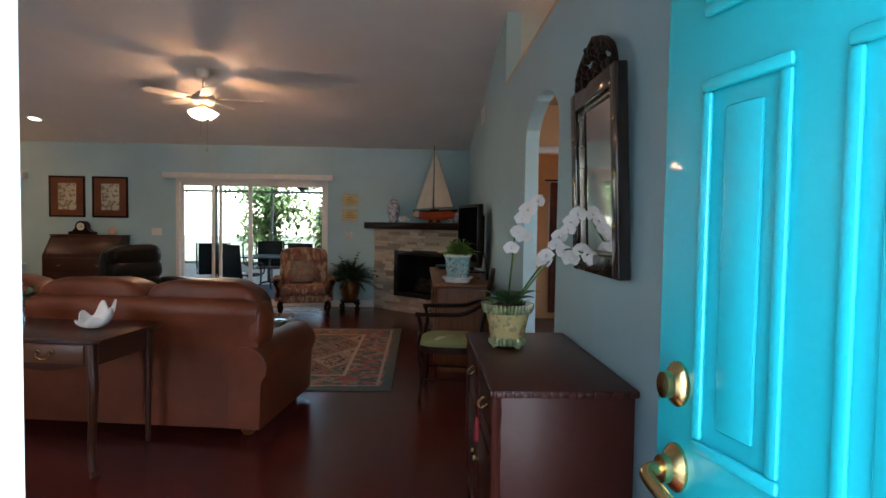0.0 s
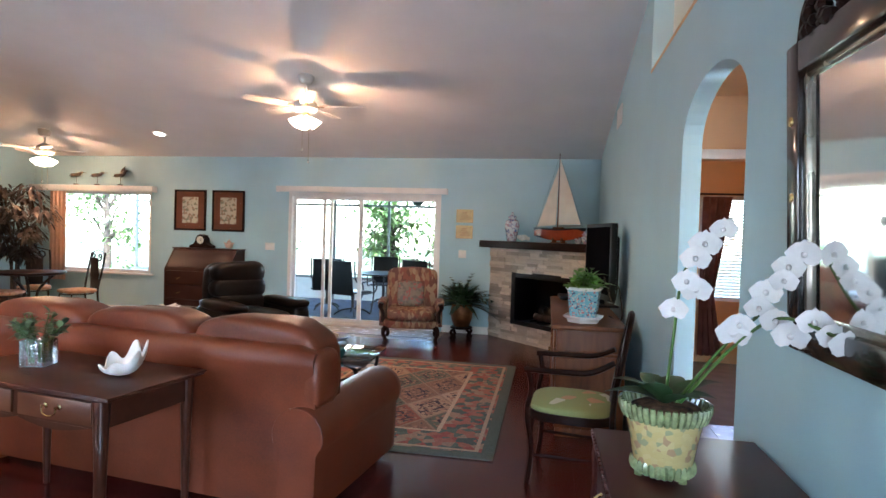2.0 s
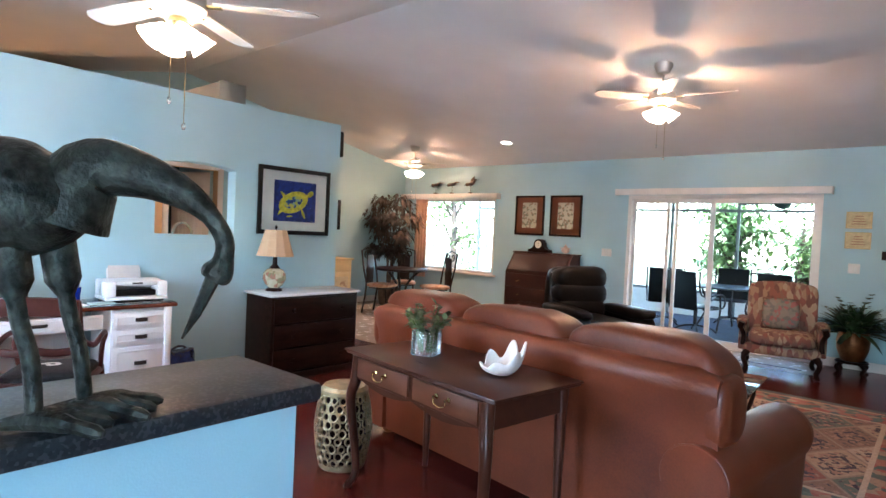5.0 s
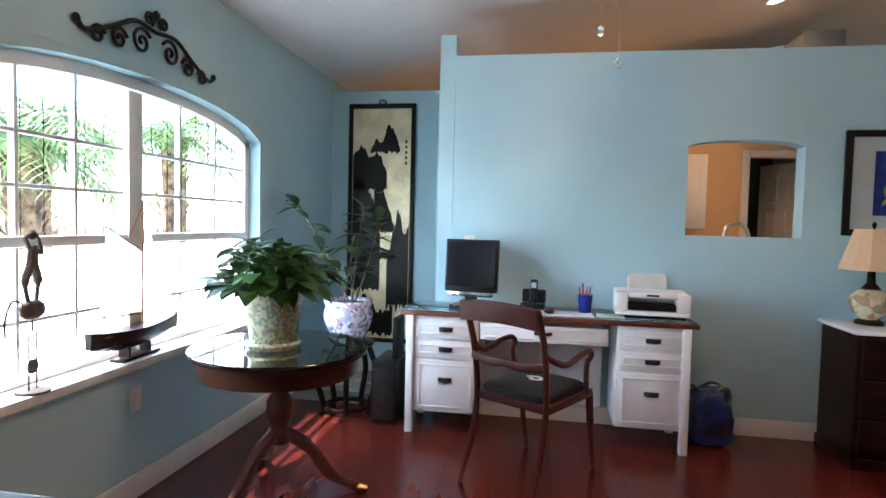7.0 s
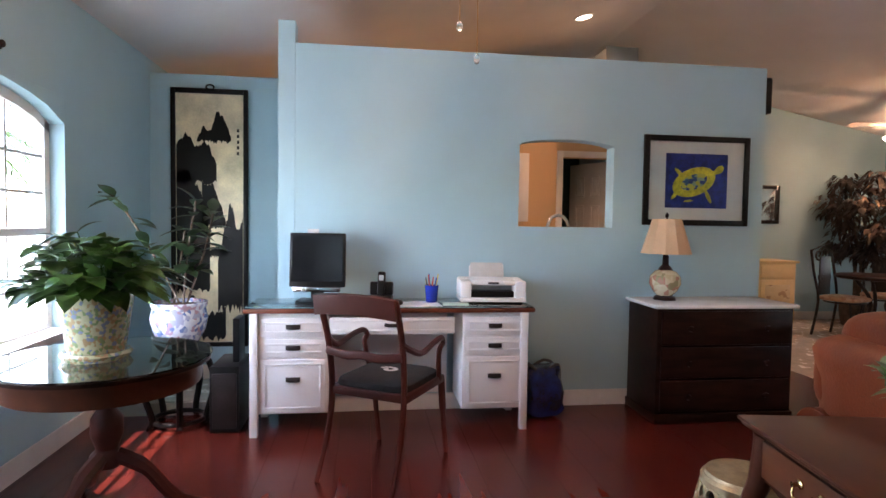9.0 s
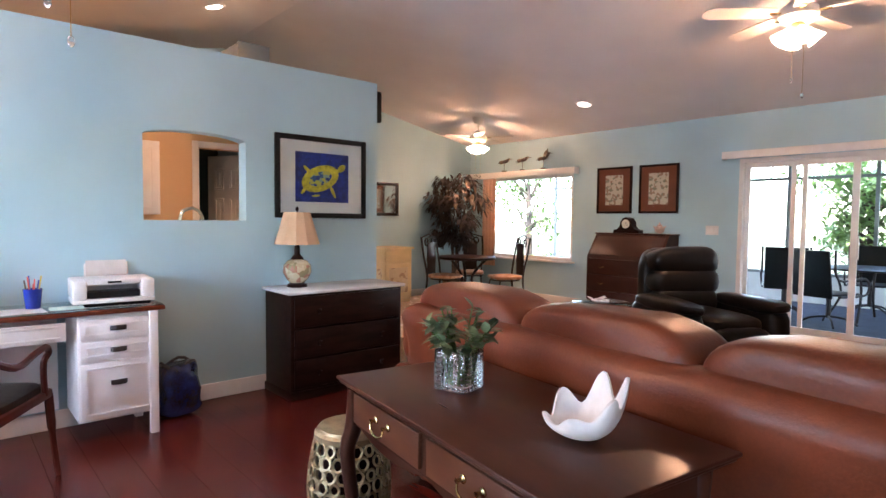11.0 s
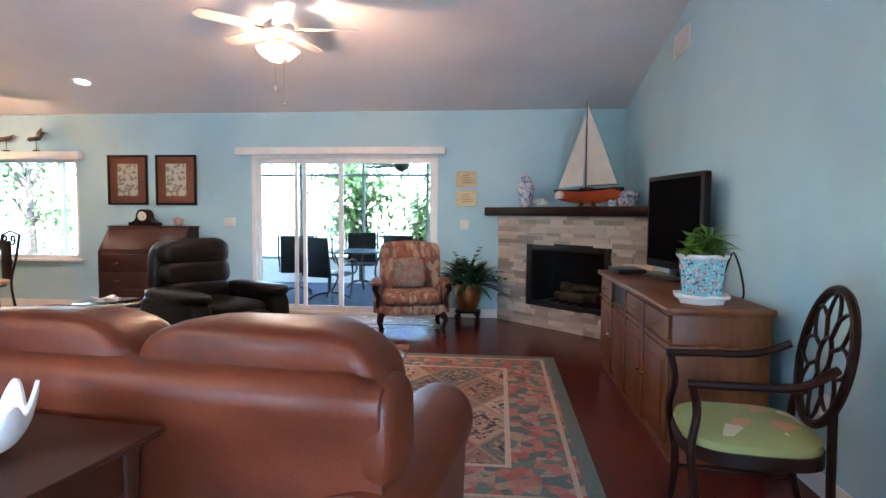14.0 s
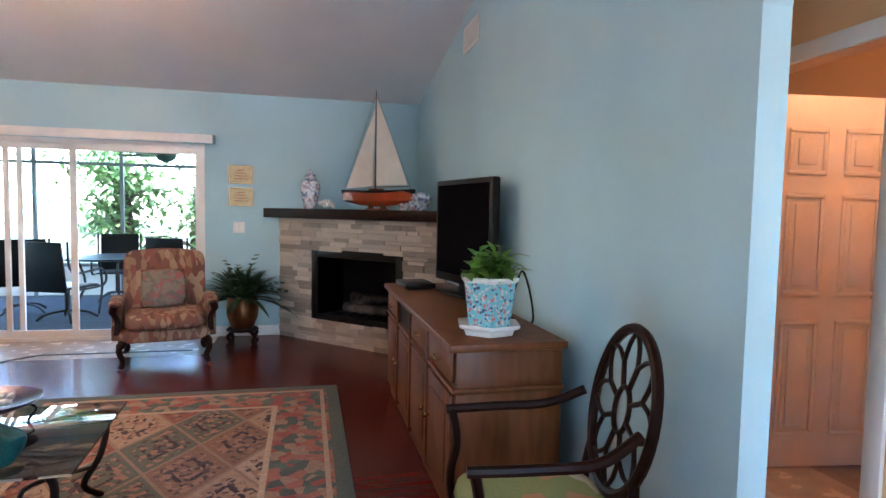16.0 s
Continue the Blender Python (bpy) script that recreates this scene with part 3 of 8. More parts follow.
for sgn in (-1, 1):
    bm = bmesh.new()
    rows = []
    for j in range(14):
        z = 1.9 * j / 13
        pull = 0.5 + 0.5 * abs(z - 0.75) / 1.15
        rows.append([bm.verts.new((sgn * (0.42 - 0.34 * pull * k / 16), 0.03 * math.sin(k * 1.6), z)) for k in range(17)])
    for a, b in zip(rows, rows[1:]):
        for k in range(16):
            bm.faces.new((a[k], a[k + 1], b[k + 1], b[k]))
    part("drape", bm, M_SHEER, cu)
part("rod", tube(bmesh.new(), [(-0.5, 0, 1.93), (0.55, 0, 1.93)], 0.012), M_IRON, cu)


def panel_door(name, w, h, mat, x, y, z, turn, label, rows, knobs=True, kind="structure", mw=0.025, proud=0.009, cols=None):
    """A door leaf along +x from its hinge, with raised panels on both faces; rows of (z0, z1)."""
    t = thing(name, x, y, z, turn, label, "door", kind=kind)
    part("leaf", B((0, w, -0.02, 0.02, 0, h, 0.002)), mat, t)
    for z0, z1 in rows:
        for a, b in cols or ((0.11, w / 2 - 0.05), (w / 2 + 0.05, w - 0.11)):
            for s in (-1, 1):
                f = 0.02 * s
                bm = bmesh.new()
                for q in ((a, b, z0, z0 + mw), (a, b, z1 - mw, z1), (a, a + mw, z0 + mw, z1 - mw), (b - mw, b, z0 + mw, z1 - mw)):
                    box(bm, q[0], q[1], min(f, f + proud * s), max(f, f + proud * s), q[2], q[3], mw * 0.3)
                box(bm, a + mw + 0.03, b - mw - 0.03, min(f, f + 0.007 * s), max(f, f + 0.007 * s), z0 + mw + 0.03, z1 - mw - 0.03, 0.005)
                part("panel", bm, mat, t)
    return t


M_CYAN = material("turquoise door paint", (0.004, 0.42, 0.49), 0.4, var=0.04, scale=3, bump=0.03, coat=0.15)
fd = panel_door("door_2", 0.86, 2.03, M_CYAN, 0.965, -0.60, 0.01, 102.0, "bright turquoise panelled front door, standing open", ((0.2, 0.86), (0.98, 1.60), (1.70, 1.90)), mw=0.022, proud=0.012, cols=((0.105, 0.245), (0.315, 0.495), (0.575, 0.755)))
for z, k in ((1.08, "deadbolt"), (0.93, "handle_plate")):
    r = 0.024 if k == "deadbolt" else 0.026
    m = pose(0.80, 0.02, z, -90)
    p = part(k, lathe(bmesh.new(), [(r * 1.25, 0), (r * 1.25, 0.006), (r, 0.014), (r * 0.75, 0.02), (r * 0.72, 0.034), (0.004, 0.036)], 20, squash=1.35, m=m), M_BRASS, fd, "polished brass")
part("lever", tube(bmesh.new(), curve([(0.80, 0.03, 0.93), (0.80, 0.075, 0.93), (0.78, 0.085, 0.92), (0.71, 0.085, 0.895), (0.70, 0.08, 0.85)], 5), [0.013] * 20 + [0.009], 10), M_BRASS, fd, "polished brass lever")
for z in (0.25, 1.0, 1.8):
    part("hinge", tube(bmesh.new(), [(-0.004, -0.02, z), (-0.004, -0.02, z + 0.09)], 0.006), M_BRASS, fd)
dj = thing("trim_entry", 0, 0, 0, label="white front door frame", category="casing", kind="structure")
for b in ((0.138, 0.163, YE - 0.16, YE + 0.02, 0, 2.077), (0.955, 0.982, YE - 0.16, YE - 0.04, 0, 2.077), (0.163, 0.955, YE - 0.16, YE - 0.04, 2.05, 2.077)):
    part("jamb", B((*b, 0.003)), M_TRIM, dj)
for b in ((0.06, 0.137, YE + 0.002, YE + 0.02, 0, 2.15), (0.137, 1.06, YE + 0.002, YE + 0.02, 2.08, 2.15)):
    part("casing", B((*b, 0.004)), M_TRIM, dj)
hd = panel_door("door_3", 0.76, 2.02, M_TRIM, 2.25, 4.72, 0.01, -8, "white six-panel hall door standing open", ((0.18, 0.82), (0.95, 1.5), (1.6, 1.85)))
part("door_handle", tube(bmesh.new(), [(0.69, -0.02, 0.95), (0.69, -0.06, 0.95), (0.60, -0.065, 0.95)], 0.011), M_CHROME, hd)
for z in (0.25, 1.0, 1.75):
    part("hinge", B((-0.012, 0.0, -0.026, -0.018, z, z + 0.09)), M_IRON, hd)

# ---- screened porch behind the sliding door ----
solo("porch_floor", B((-9.2, 2.2, 8.74, 12.2, -0.15, -0.03)), M_CARPET, label="slate blue porch carpet", category="floor", kind="structure")
solo("porch_ceiling", B((-9.2, 2.2, 8.76, 12.3, 2.32, 2.42)), M_TRIM, label="white porch ceiling", category="ceiling", kind="structure")
M_ALU = material("bronze grey aluminium", (0.22, 0.23, 0.22), 0.45, metal=0.3, var=0.05)
pf = thing("porch_screen", 0, 12.15, 0, label="aluminium screen frame of the porch", category="screen frame", kind="structure")
for i in range(10):
    part("post", B((-9.1 + i * 1.22, -9.05 + i * 1.22, -0.03, 0.03, -0.03, 2.32)), M_ALU, pf)
part("rail", B((-9.2, 2.2, -0.028, 0.028, 2.0, 2.05)), M_ALU, pf)
part("kick_plate", B((-9.2, 2.2, -0.02, 0.02, -0.03, 0.42)), M_TRIM, pf, "white kick plate")
part("chair_rail", B((-9.2, 2.2, -0.028, 0.028, 0.42, 0.47)), M_ALU, pf)


def sling_chair(x, y, turn):
    t = thing("patio_chair", x, y, -0.03, turn, "black swivel patio chair with a sling seat, on the porch", "chair", "patio chairs")
    part("seat", puff(bmesh.new(), (0, 0, 0.42), (0.27, 0.26, 0.02), 0.3, 0.6), M_BLACK, t)
    part("backrest", B((-0.26, 0.26, 0.24, 0.265, 0.42, 1.02, 0.01)), M_BLACK, t, at=pose(0, 0.0, 0, -8))
    for s in (-1, 1):
        part("arm", tube(bmesh.new(), curve([(s * 0.29, 0.33, 0.98), (s * 0.29, 0.26, 0.62), (s * 0.3, -0.22, 0.62), (s * 0.29, -0.26, 0.42), (s * 0.28, 0.2, 0.40)], 5), 0.014), M_IRON, t)
    part("column", tube(bmesh.new(), [(0, 0, 0.1), (0, 0, 0.42)], 0.03), M_IRON, t)
    for k in range(4):
        a = math.pi / 4 + k * math.pi / 2
        part("leg", tube(bmesh.new(), curve([(0, 0, 0.12), (0.2 * math.cos(a), 0.2 * math.sin(a), 0.09), (0.32 * math.cos(a), 0.32 * math.sin(a), 0.015)], 4), 0.014), M_IRON, t)


sling_chair(-2.98, 9.95, 160)
sling_chair(-3.70, 10.55, 200)
sling_chair(-1.95, 11.1, 165)
sling_chair(-2.9, 11.6, 10)
pt = thing("patio_table", -2.75, 10.75, -0.03, label="round black metal patio table on the porch", category="table")
part("tabletop", lathe(bmesh.new(), [(0.55, 0.69), (0.58, 0.7), (0.58, 0.715), (0.55, 0.72)], 28), M_BLACK, pt)
for k in range(4):
    a = k * math.pi / 2
    part("leg", tube(bmesh.new(), curve([(0.4 * math.cos(a), 0.4 * math.sin(a), 0.69), (0.3 * math.cos(a), 0.3 * math.sin(a), 0.35), (0.45 * math.cos(a), 0.45 * math.sin(a), 0.01)], 4), 0.016), M_IRON, pt)

# ---- living room: hearth ----
S2 = math.sqrt(0.5)
hearth = thing("fireplace", 0.34, 7.84, 0, -45, "corner fireplace of stacked ledger stone with a dark wooden mantel", "fireplace")
# local x runs along the face, y into the corner; the face lies at y = 0
HW = 1.06
M_STONE = per_piece(patches("ledger stone", [(0.42, 0.33, 0.24), (0.56, 0.49, 0.39), (0.36, 0.31, 0.26), (0.66, 0.60, 0.50)], 7, 0.8, kind='NOISE', detail=6, bump=0.6, stretch=(1, 1, 3)), 0.42)
part("chase", B((-HW + 0.03, -0.57, 0.05, 0.10, 0, 1.28), (0.57, HW - 0.03, 0.05, 0.10, 0, 1.28), (-0.57, 0.57, 0.05, 0.10, 0.955, 1.28), (-0.57, 0.57, 0.05, 0.10, 0, 0.25)), M_GROUT, hearth)
part("mantel", B((-HW - 0.13, HW + 0.05, -0.13, 0.12, 1.285, 1.385, 0.008), (-HW + 0.1, HW - 0.1, 0.121, 0.8, 1.33, 1.38)), M_DARKWOOD, hearth, "dark stained mantel beam")
fb = part("firebox", B((-0.56, 0.56, 0.42, 0.45, 0.25, 0.96), (-0.56, -0.53, 0.02, 0.42, 0.25, 0.96), (0.53, 0.56, 0.02, 0.42, 0.25, 0.96), (-0.53, 0.53, 0.02, 0.42, 0.25, 0.28), (-0.53, 0.53, 0.02, 0.42, 0.93, 0.96)), M_BLACK, hearth, "sooty black firebox")
part("surround", B((-0.58, -0.50, -0.02, 0.02, 0.24, 0.97, 0.004), (0.50, 0.58, -0.02, 0.02, 0.24, 0.97, 0.004), (-0.50, 0.50, -0.02, 0.02, 0.89, 0.97, 0.004), (-0.50, 0.50, -0.02, 0.02, 0.24, 0.30, 0.004)), M_BLACK, hearth, "black metal frame")
part("glass_door", B((-0.5, 0.5, -0.004, 0.0, 0.3, 0.89)), M_GLASS, hearth)
M_LOG = material("charred log", (0.10, 0.07, 0.05), 0.9, var=0.4, scale=12, bump=0.6)
for i, (a, b, z) in enumerate((((-0.3, 0.2), (0.3, 0.16), 0.36), ((-0.26, 0.28), (0.28, 0.30), 0.37), ((-0.2, 0.18), (0.22, 0.3), 0.45), ((-0.05, 0.16), (-0.28, 0.3), 0.46))):
    part("log", tube(bmesh.new(), [(a[0], a[1], z), ((a[0] + b[0]) / 2, (a[1] + b[1]) / 2, z + 0.01), (b[0], b[1], z + 0.01)], [0.05, 0.055, 0.045], 10), M_LOG, hearth)
part("grate", B(*[(-0.32 + 0.13 * i, -0.305 + 0.13 * i, 0.12, 0.36, 0.29, 0.31) for i in range(6)]), M_IRON, hearth)
rng = random.Random(7)
stones = []
for k in range(6):
    bm = B((0, 1, -0.012 - 0.006 * (k % 3), 0.05, 0, 1, 0.0))
    for v in bm.verts:
        v.co.y += rng.uniform(-0.006, 0.006) if v.co.y < 0 else 0
    stones.append(finish("stone", bm, M_STONE))
z = 0.0
while z < 1.27:
    h = min(rng.choice((0.038, 0.05, 0.05, 0.062)), 1.28 - z)
    x = -HW
    while x < HW - 0.01:
        w = min(rng.uniform(0.12, 0.34), HW - x)
        for a, b in ((x, x + w),):
            spans = [(a, b)]
            if 0.235 < z + h / 2 < 0.975:
                spans = [(a, min(b, -0.585)), (max(a, 0.585), b)]
            for u, v in spans:
                if v - u > 0.02:
                    share("stone", rng.choice(stones), hearth, pose(u + 0.0015, 0, z + 0.001) @ Matrix.Diagonal((v - u - 0.003, 1, h - 0.002, 1)))
        x += w
    z += h

# ---- rug ----
def rug_material():
    m = material("rug wool", (0.3, 0.2, 0.15), 0.95, bump=0.5, fine=300)
    nt = m.node_tree
    b = nt.nodes["Principled BSDF"]
    tc = nt.nodes.new("ShaderNodeTexCoord")
    sep = nt.nodes.new("ShaderNodeSeparateXYZ")
    nt.links.new(tc.outputs["Object"], sep.inputs[0])

    def math_node(op, a, c=None, d=None):
        n = nt.nodes.new("ShaderNodeMath")
        n.operation = op
        for i, v in enumerate((a, c, d)):
            if v is None:
                continue
            if isinstance(v, (int, float)):
                n.inputs[i].default_value = v
            else:
                nt.links.new(v, n.inputs[i])
        return n.outputs[0]

    def mix(f, a, c):
        n = nt.nodes.new("ShaderNodeMix")
        n.data_type = 'RGBA'
        nt.links.new(f, n.inputs[0])
        for i, v in ((6, a), (7, c)):
            if isinstance(v, tuple):
                n.inputs[i].default_value = (*v, 1)
            else:
                nt.links.new(v, n.inputs[i])
        return n.outputs[2]
    ax, ay = math_node('ABSOLUTE', sep.outputs[0]), math_node('ABSOLUTE', sep.outputs[1])
    ex, ey = math_node('SUBTRACT', 1.04, ax), math_node('SUBTRACT', 1.38, ay)
    edge = math_node('MINIMUM', ex, ey)
    # diamonds of the field
    u = math_node('MULTIPLY', math_node('ADD', sep.outputs[0], math_node('MULTIPLY', sep.outputs[1], 0.62)), 2.3)
    v = math_node('MULTIPLY', math_node('SUBTRACT', sep.outputs[0], math_node('MULTIPLY', sep.outputs[1], 0.62)), 2.3)
    fu, fv = math_node('FLOOR', u), math_node('FLOOR', v)
    comb = nt.nodes.new("ShaderNodeCombineXYZ")
    nt.links.new(fu, comb.inputs[0])
    nt.links.new(fv, comb.inputs[1])
    wn = nt.nodes.new("ShaderNodeTexWhiteNoise")
    wn.noise_dimensions = '2D'
    nt.links.new(comb.outputs[0], wn.inputs["Vector"])
    cell = nt.nodes.new("ShaderNodeValToRGB")
    cell.color_ramp.interpolation = 'CONSTANT'
    els = cell.color_ramp.elements
    cols = ((0.40, 0.28, 0.19), (0.27, 0.10, 0.07), (0.13, 0.14, 0.11), (0.44, 0.33, 0.24), (0.24, 0.14, 0.10))
    while len(els) < len(cols):
        els.new(0.5)
    for i, c in enumerate(cols):
        els[i].position, els[i].color = i / len(cols), (*c, 1)
    nt.links.new(wn.outputs["Value"], cell.inputs[0])
    # small stepped motif in each diamond
    du = math_node('ABSOLUTE', math_node('SUBTRACT', math_node('FRACT', u), 0.5))
    dv = math_node('ABSOLUTE', math_node('SUBTRACT', math_node('FRACT', v), 0.5))
    far = math_node('MAXIMUM', du, dv)
    vm = nt.nodes.new("ShaderNodeTexVoronoi")
    vm.inputs["Scale"].default_value = 34
    nt.links.new(tc.outputs["Object"], vm.inputs[0])
    vs = nt.nodes.new("ShaderNodeSeparateColor")
    nt.links.new(vm.outputs["Color"], vs.inputs[0])
    step = math_node('LESS_THAN', math_node('PINGPONG', far, 0.11), 0.035)
    near = math_node('MULTIPLY', math_node('LESS_THAN', far, 0.34), math_node('GREATER_THAN', vs.outputs[0], 0.45))
    motif = math_node('MULTIPLY', step, near)
    field = mix(math_node('MULTIPLY', math_node('GREATER_THAN', vs.outputs[1], 0.62), math_node('LESS_THAN', far, 0.40)), cell.outputs[0], (0.34, 0.20, 0.14))
    field = mix(math_node('MULTIPLY', math_node('GREATER_THAN', vs.outputs[2], 0.80), math_node('LESS_THAN', far, 0.42)), field, (0.09, 0.07, 0.07))
    field = mix(motif, field, (0.05, 0.035, 0.05))
    line = math_node('GREATER_THAN', far, 0.475)
    field = mix(line, field, (0.30, 0.21, 0.15))
    # flowered border
    vor = nt.nodes.new("ShaderNodeTexVoronoi")
    vor.inputs["Scale"].default_value = 15
    nt.links.new(tc.outputs["Object"], vor.inputs[0])
    s2 = nt.nodes.new("ShaderNodeSeparateColor")
    nt.links.new(vor.outputs["Color"], s2.inputs[0])
    bor = nt.nodes.new("ShaderNodeValToRGB")
    bor.color_ramp.interpolation = 'CONSTANT'
    els = bor.color_ramp.elements
    cols = ((0.33, 0.10, 0.08), (0.12, 0.16, 0.13), (0.36, 0.15, 0.11), (0.34, 0.24, 0.17), (0.09, 0.12, 0.11))
    while len(els) < len(cols):
        els.new(0.5)
    for i, c in enumerate(cols):
        els[i].position, els[i].color = i / len(cols), (*c, 1)
    nt.links.new(s2.outputs[0], bor.inputs[0])
    spot = math_node('GREATER_THAN', vor.outputs["Distance"], 0.055)
    border = mix(spot, (0.22, 0.16, 0.12), bor.outputs[0])
    c1 = mix(math_node('LESS_THAN', edge, 0.44), field, border)
    c2 = mix(math_node('LESS_THAN', math_node('ABSOLUTE', math_node('SUBTRACT', edge, 0.44)), 0.016), c1, (0.50, 0.38, 0.27))
    c3 = mix(math_node('LESS_THAN', math_node('ABSOLUTE', math_node('SUBTRACT', edge, 0.12)), 0.014), c2, (0.46, 0.34, 0.24))
    c4 = mix(math_node('LESS_THAN', edge, 0.085), c3, (0.105, 0.135, 0.115))
    nz = nt.nodes.new("ShaderNodeTexNoise")
    nz.inputs["Scale"].default_value = 60
    nt.links.new(tc.outputs["Object"], nz.inputs[0])
    mr = nt.nodes.new("ShaderNodeMapRange")
    mr.inputs[3].default_value, mr.inputs[4].default_value = 0.6, 1.35
    nt.links.new(nz.outputs[0], mr.inputs[0])
    sc = nt.nodes.new("ShaderNodeVectorMath")
    sc.operation = 'SCALE'
    nt.links.new(c4, sc.inputs[0])
    nt.links.new(mr.outputs[0], sc.inputs["Scale"])
    nt.links.new(sc.outputs[0], b.inputs["Base Color"])
    return m


solo("rug", B((-1.04, 1.04, -1.38, 1.38, 0.0, 0.012, 0.004)), rug_material(), -0.94, 5.22, 0.001, label="woven rug with diamonds, a flowered border and a grey-green edge", category="rug")

# ---- sofa ----
sofa = thing("sofa", -1.824, 2.922, 0, -7, "russet brown leather three-seat sofa with rolled arms", "sofa")
W = 1.14
part("base", B((-W + 0.13, W - 0.13, 0.06, 0.92, 0.07, 0.32, 0.03)), M_LEATHER, sofa)
bm = bmesh.new()
loops = []
for k in range(25):
    x = -W + 2 * W * k / 24
    s = 0.035 * max(0, abs(x) / W - 0.94) / 0.06
    w = 0.006 * noise.noise(Vector((x * 3, 0, 7)))
    loops.append([(x, 0.01 + s, 0.06), (x, 0.002 + s + w, 0.30), (x, 0.0 + s + w, 0.55), (x, -0.012 + s, 0.70), (x, -0.032 + s + w, 0.775), (x, -0.038 + s, 0.82 - s * 0.3), (x, -0.018 + s + w, 0.86 - s * 0.6), (x, 0.03, 0.878 - s), (x, 0.10, 0.875 - s), (x, 0.22, 0.80 - s), (x, 0.25, 0.06)])
part("back_frame", rings(bm, loops), M_LEATHER, sofa, sharp=60)
for i in range(3):
    c = (i - 1) * 0.745
    hw = 0.382
    bm = puff(bmesh.new(), (0, 0, 0), (hw, 0.16, 0.27), 0.34, 0.42, 48, 20)
    for v in bm.verts:
        q = v.co.x / hw
        p = v.co.copy() + Vector((c * 2, 0, 0))
        if v.co.z > 0:
            v.co.z += 0.022 * (1 - q * q) * v.co.z / 0.27 - (0.02 * max(0, q * (i - 1) - 0.6) if i != 1 else 0)
            v.co.y -= 0.06 * v.co.z / 0.27
        v.co += Vector((0, 0.02, 0.012)) * noise.noise(p * 5) + Vector((0, 0.008, 0.006)) * noise.noise(p * 14)
    part("back_cushion", bm, M_LEATHER, sofa, at=(c, 0.235, 0.695), sharp=70)
    part("seat_cushion", puff(bmesh.new(), (c, 0.60, 0.385), (0.365, 0.36, 0.09), 0.35, 0.5), M_LEATHER, sofa)
    part("cushion_piping", tube(bmesh.new(), curve([(c - 0.365, 0.15, 0.86), (c - 0.25, 0.12, 0.935), (c, 0.105, 0.952), (c + 0.25, 0.12, 0.935), (c + 0.365, 0.15, 0.86)], 6), 0.005, 6), M_LEATHER, sofa)
for s in (-1, 1):
    bm = bmesh.new()
    loops = []
    for y, k in ((-0.016, 0.80), (-0.022, 0.95), (0.01, 1.0), (0.30, 1.0), (0.70, 1.03), (0.94, 1.04), (1.0, 0.98), (1.02, 0.82)):
        x0, r = s * 1.075, 0.14 * k
        ring = [(s * (1.075 - 0.11 * k), y, 0.07), (s * (1.075 - 0.11 * k), y, 0.36)]
        ring += [(x0 - s * r * math.cos(t), y, 0.445 + r * math.sin(t)) for t in [-0.35 + (math.pi + 0.7) * q / 15 for q in range(16)]]
        ring += [(s * (1.075 + 0.11 * k), y, 0.36), (s * (1.075 + 0.10 * k), y, 0.07)]
        loops.append(ring)
    part("arm", rings(bm, loops), M_LEATHER, sofa, sharp=60)
    part("arm_piping", tube(bmesh.new(), [(s * 1.075 - s * 0.136 * math.cos(t), -0.018, 0.445 + 0.136 * math.sin(t)) for t in [-0.35 + (math.pi + 0.7) * q / 15 for q in range(16)]], 0.005, 6), M_LEATHER, sofa)
    part("wing", puff(bmesh.new(), (s * 1.105, 0.13, 0.71), (0.075, 0.125, 0.145), 0.6, 0.6, 20, 12), M_LEATHER, sofa)
    for y in (0.1, 0.9):
        part("foot", lathe(bmesh.new(), [(0.03, 0), (0.045, 0.02), (0.045, 0.075)], 14, (s * 1.05, y, 0)), M_OAK, sofa)

# ---- sofa table ----
st = thing("console_table", -1.845, 2.585, 0, -8.5, "dark walnut sofa table with two drawers and cabriole legs", "table")
TH = 0.735
part("tabletop", B((-0.56, 0.56, -0.285, 0.285, TH - 0.012, TH, 0.005), (-0.552, 0.552, -0.277, 0.277, TH - 0.024, TH - 0.0125, 0.005)), M_WALNUT, st)
part("apron", B((-0.49, 0.49, -0.255, -0.235, TH - 0.15, TH - 0.023), (-0.49, 0.49, 0.235, 0.255, TH - 0.15, TH - 0.023), (-0.49, -0.47, -0.235, 0.235, TH - 0.15, TH - 0.023), (0.47, 0.49, -0.235, 0.235, TH - 0.15, TH - 0.023)), M_WALNUT, st)
bm = bmesh.new()
ring0 = [(-0.42 + 0.84 * i / 12, TH - 0.151 - 0.03 * abs(math.sin(i / 12 * math.pi * 2))) for i in range(13)]
rings(bm, [[(x, y, z) for x, z in ring0] + [(x, y, TH - 0.149) for x, z in ring0[::-1]] for y in (-0.256, -0.238)])
part("skirt", bm, M_WALNUT, st)
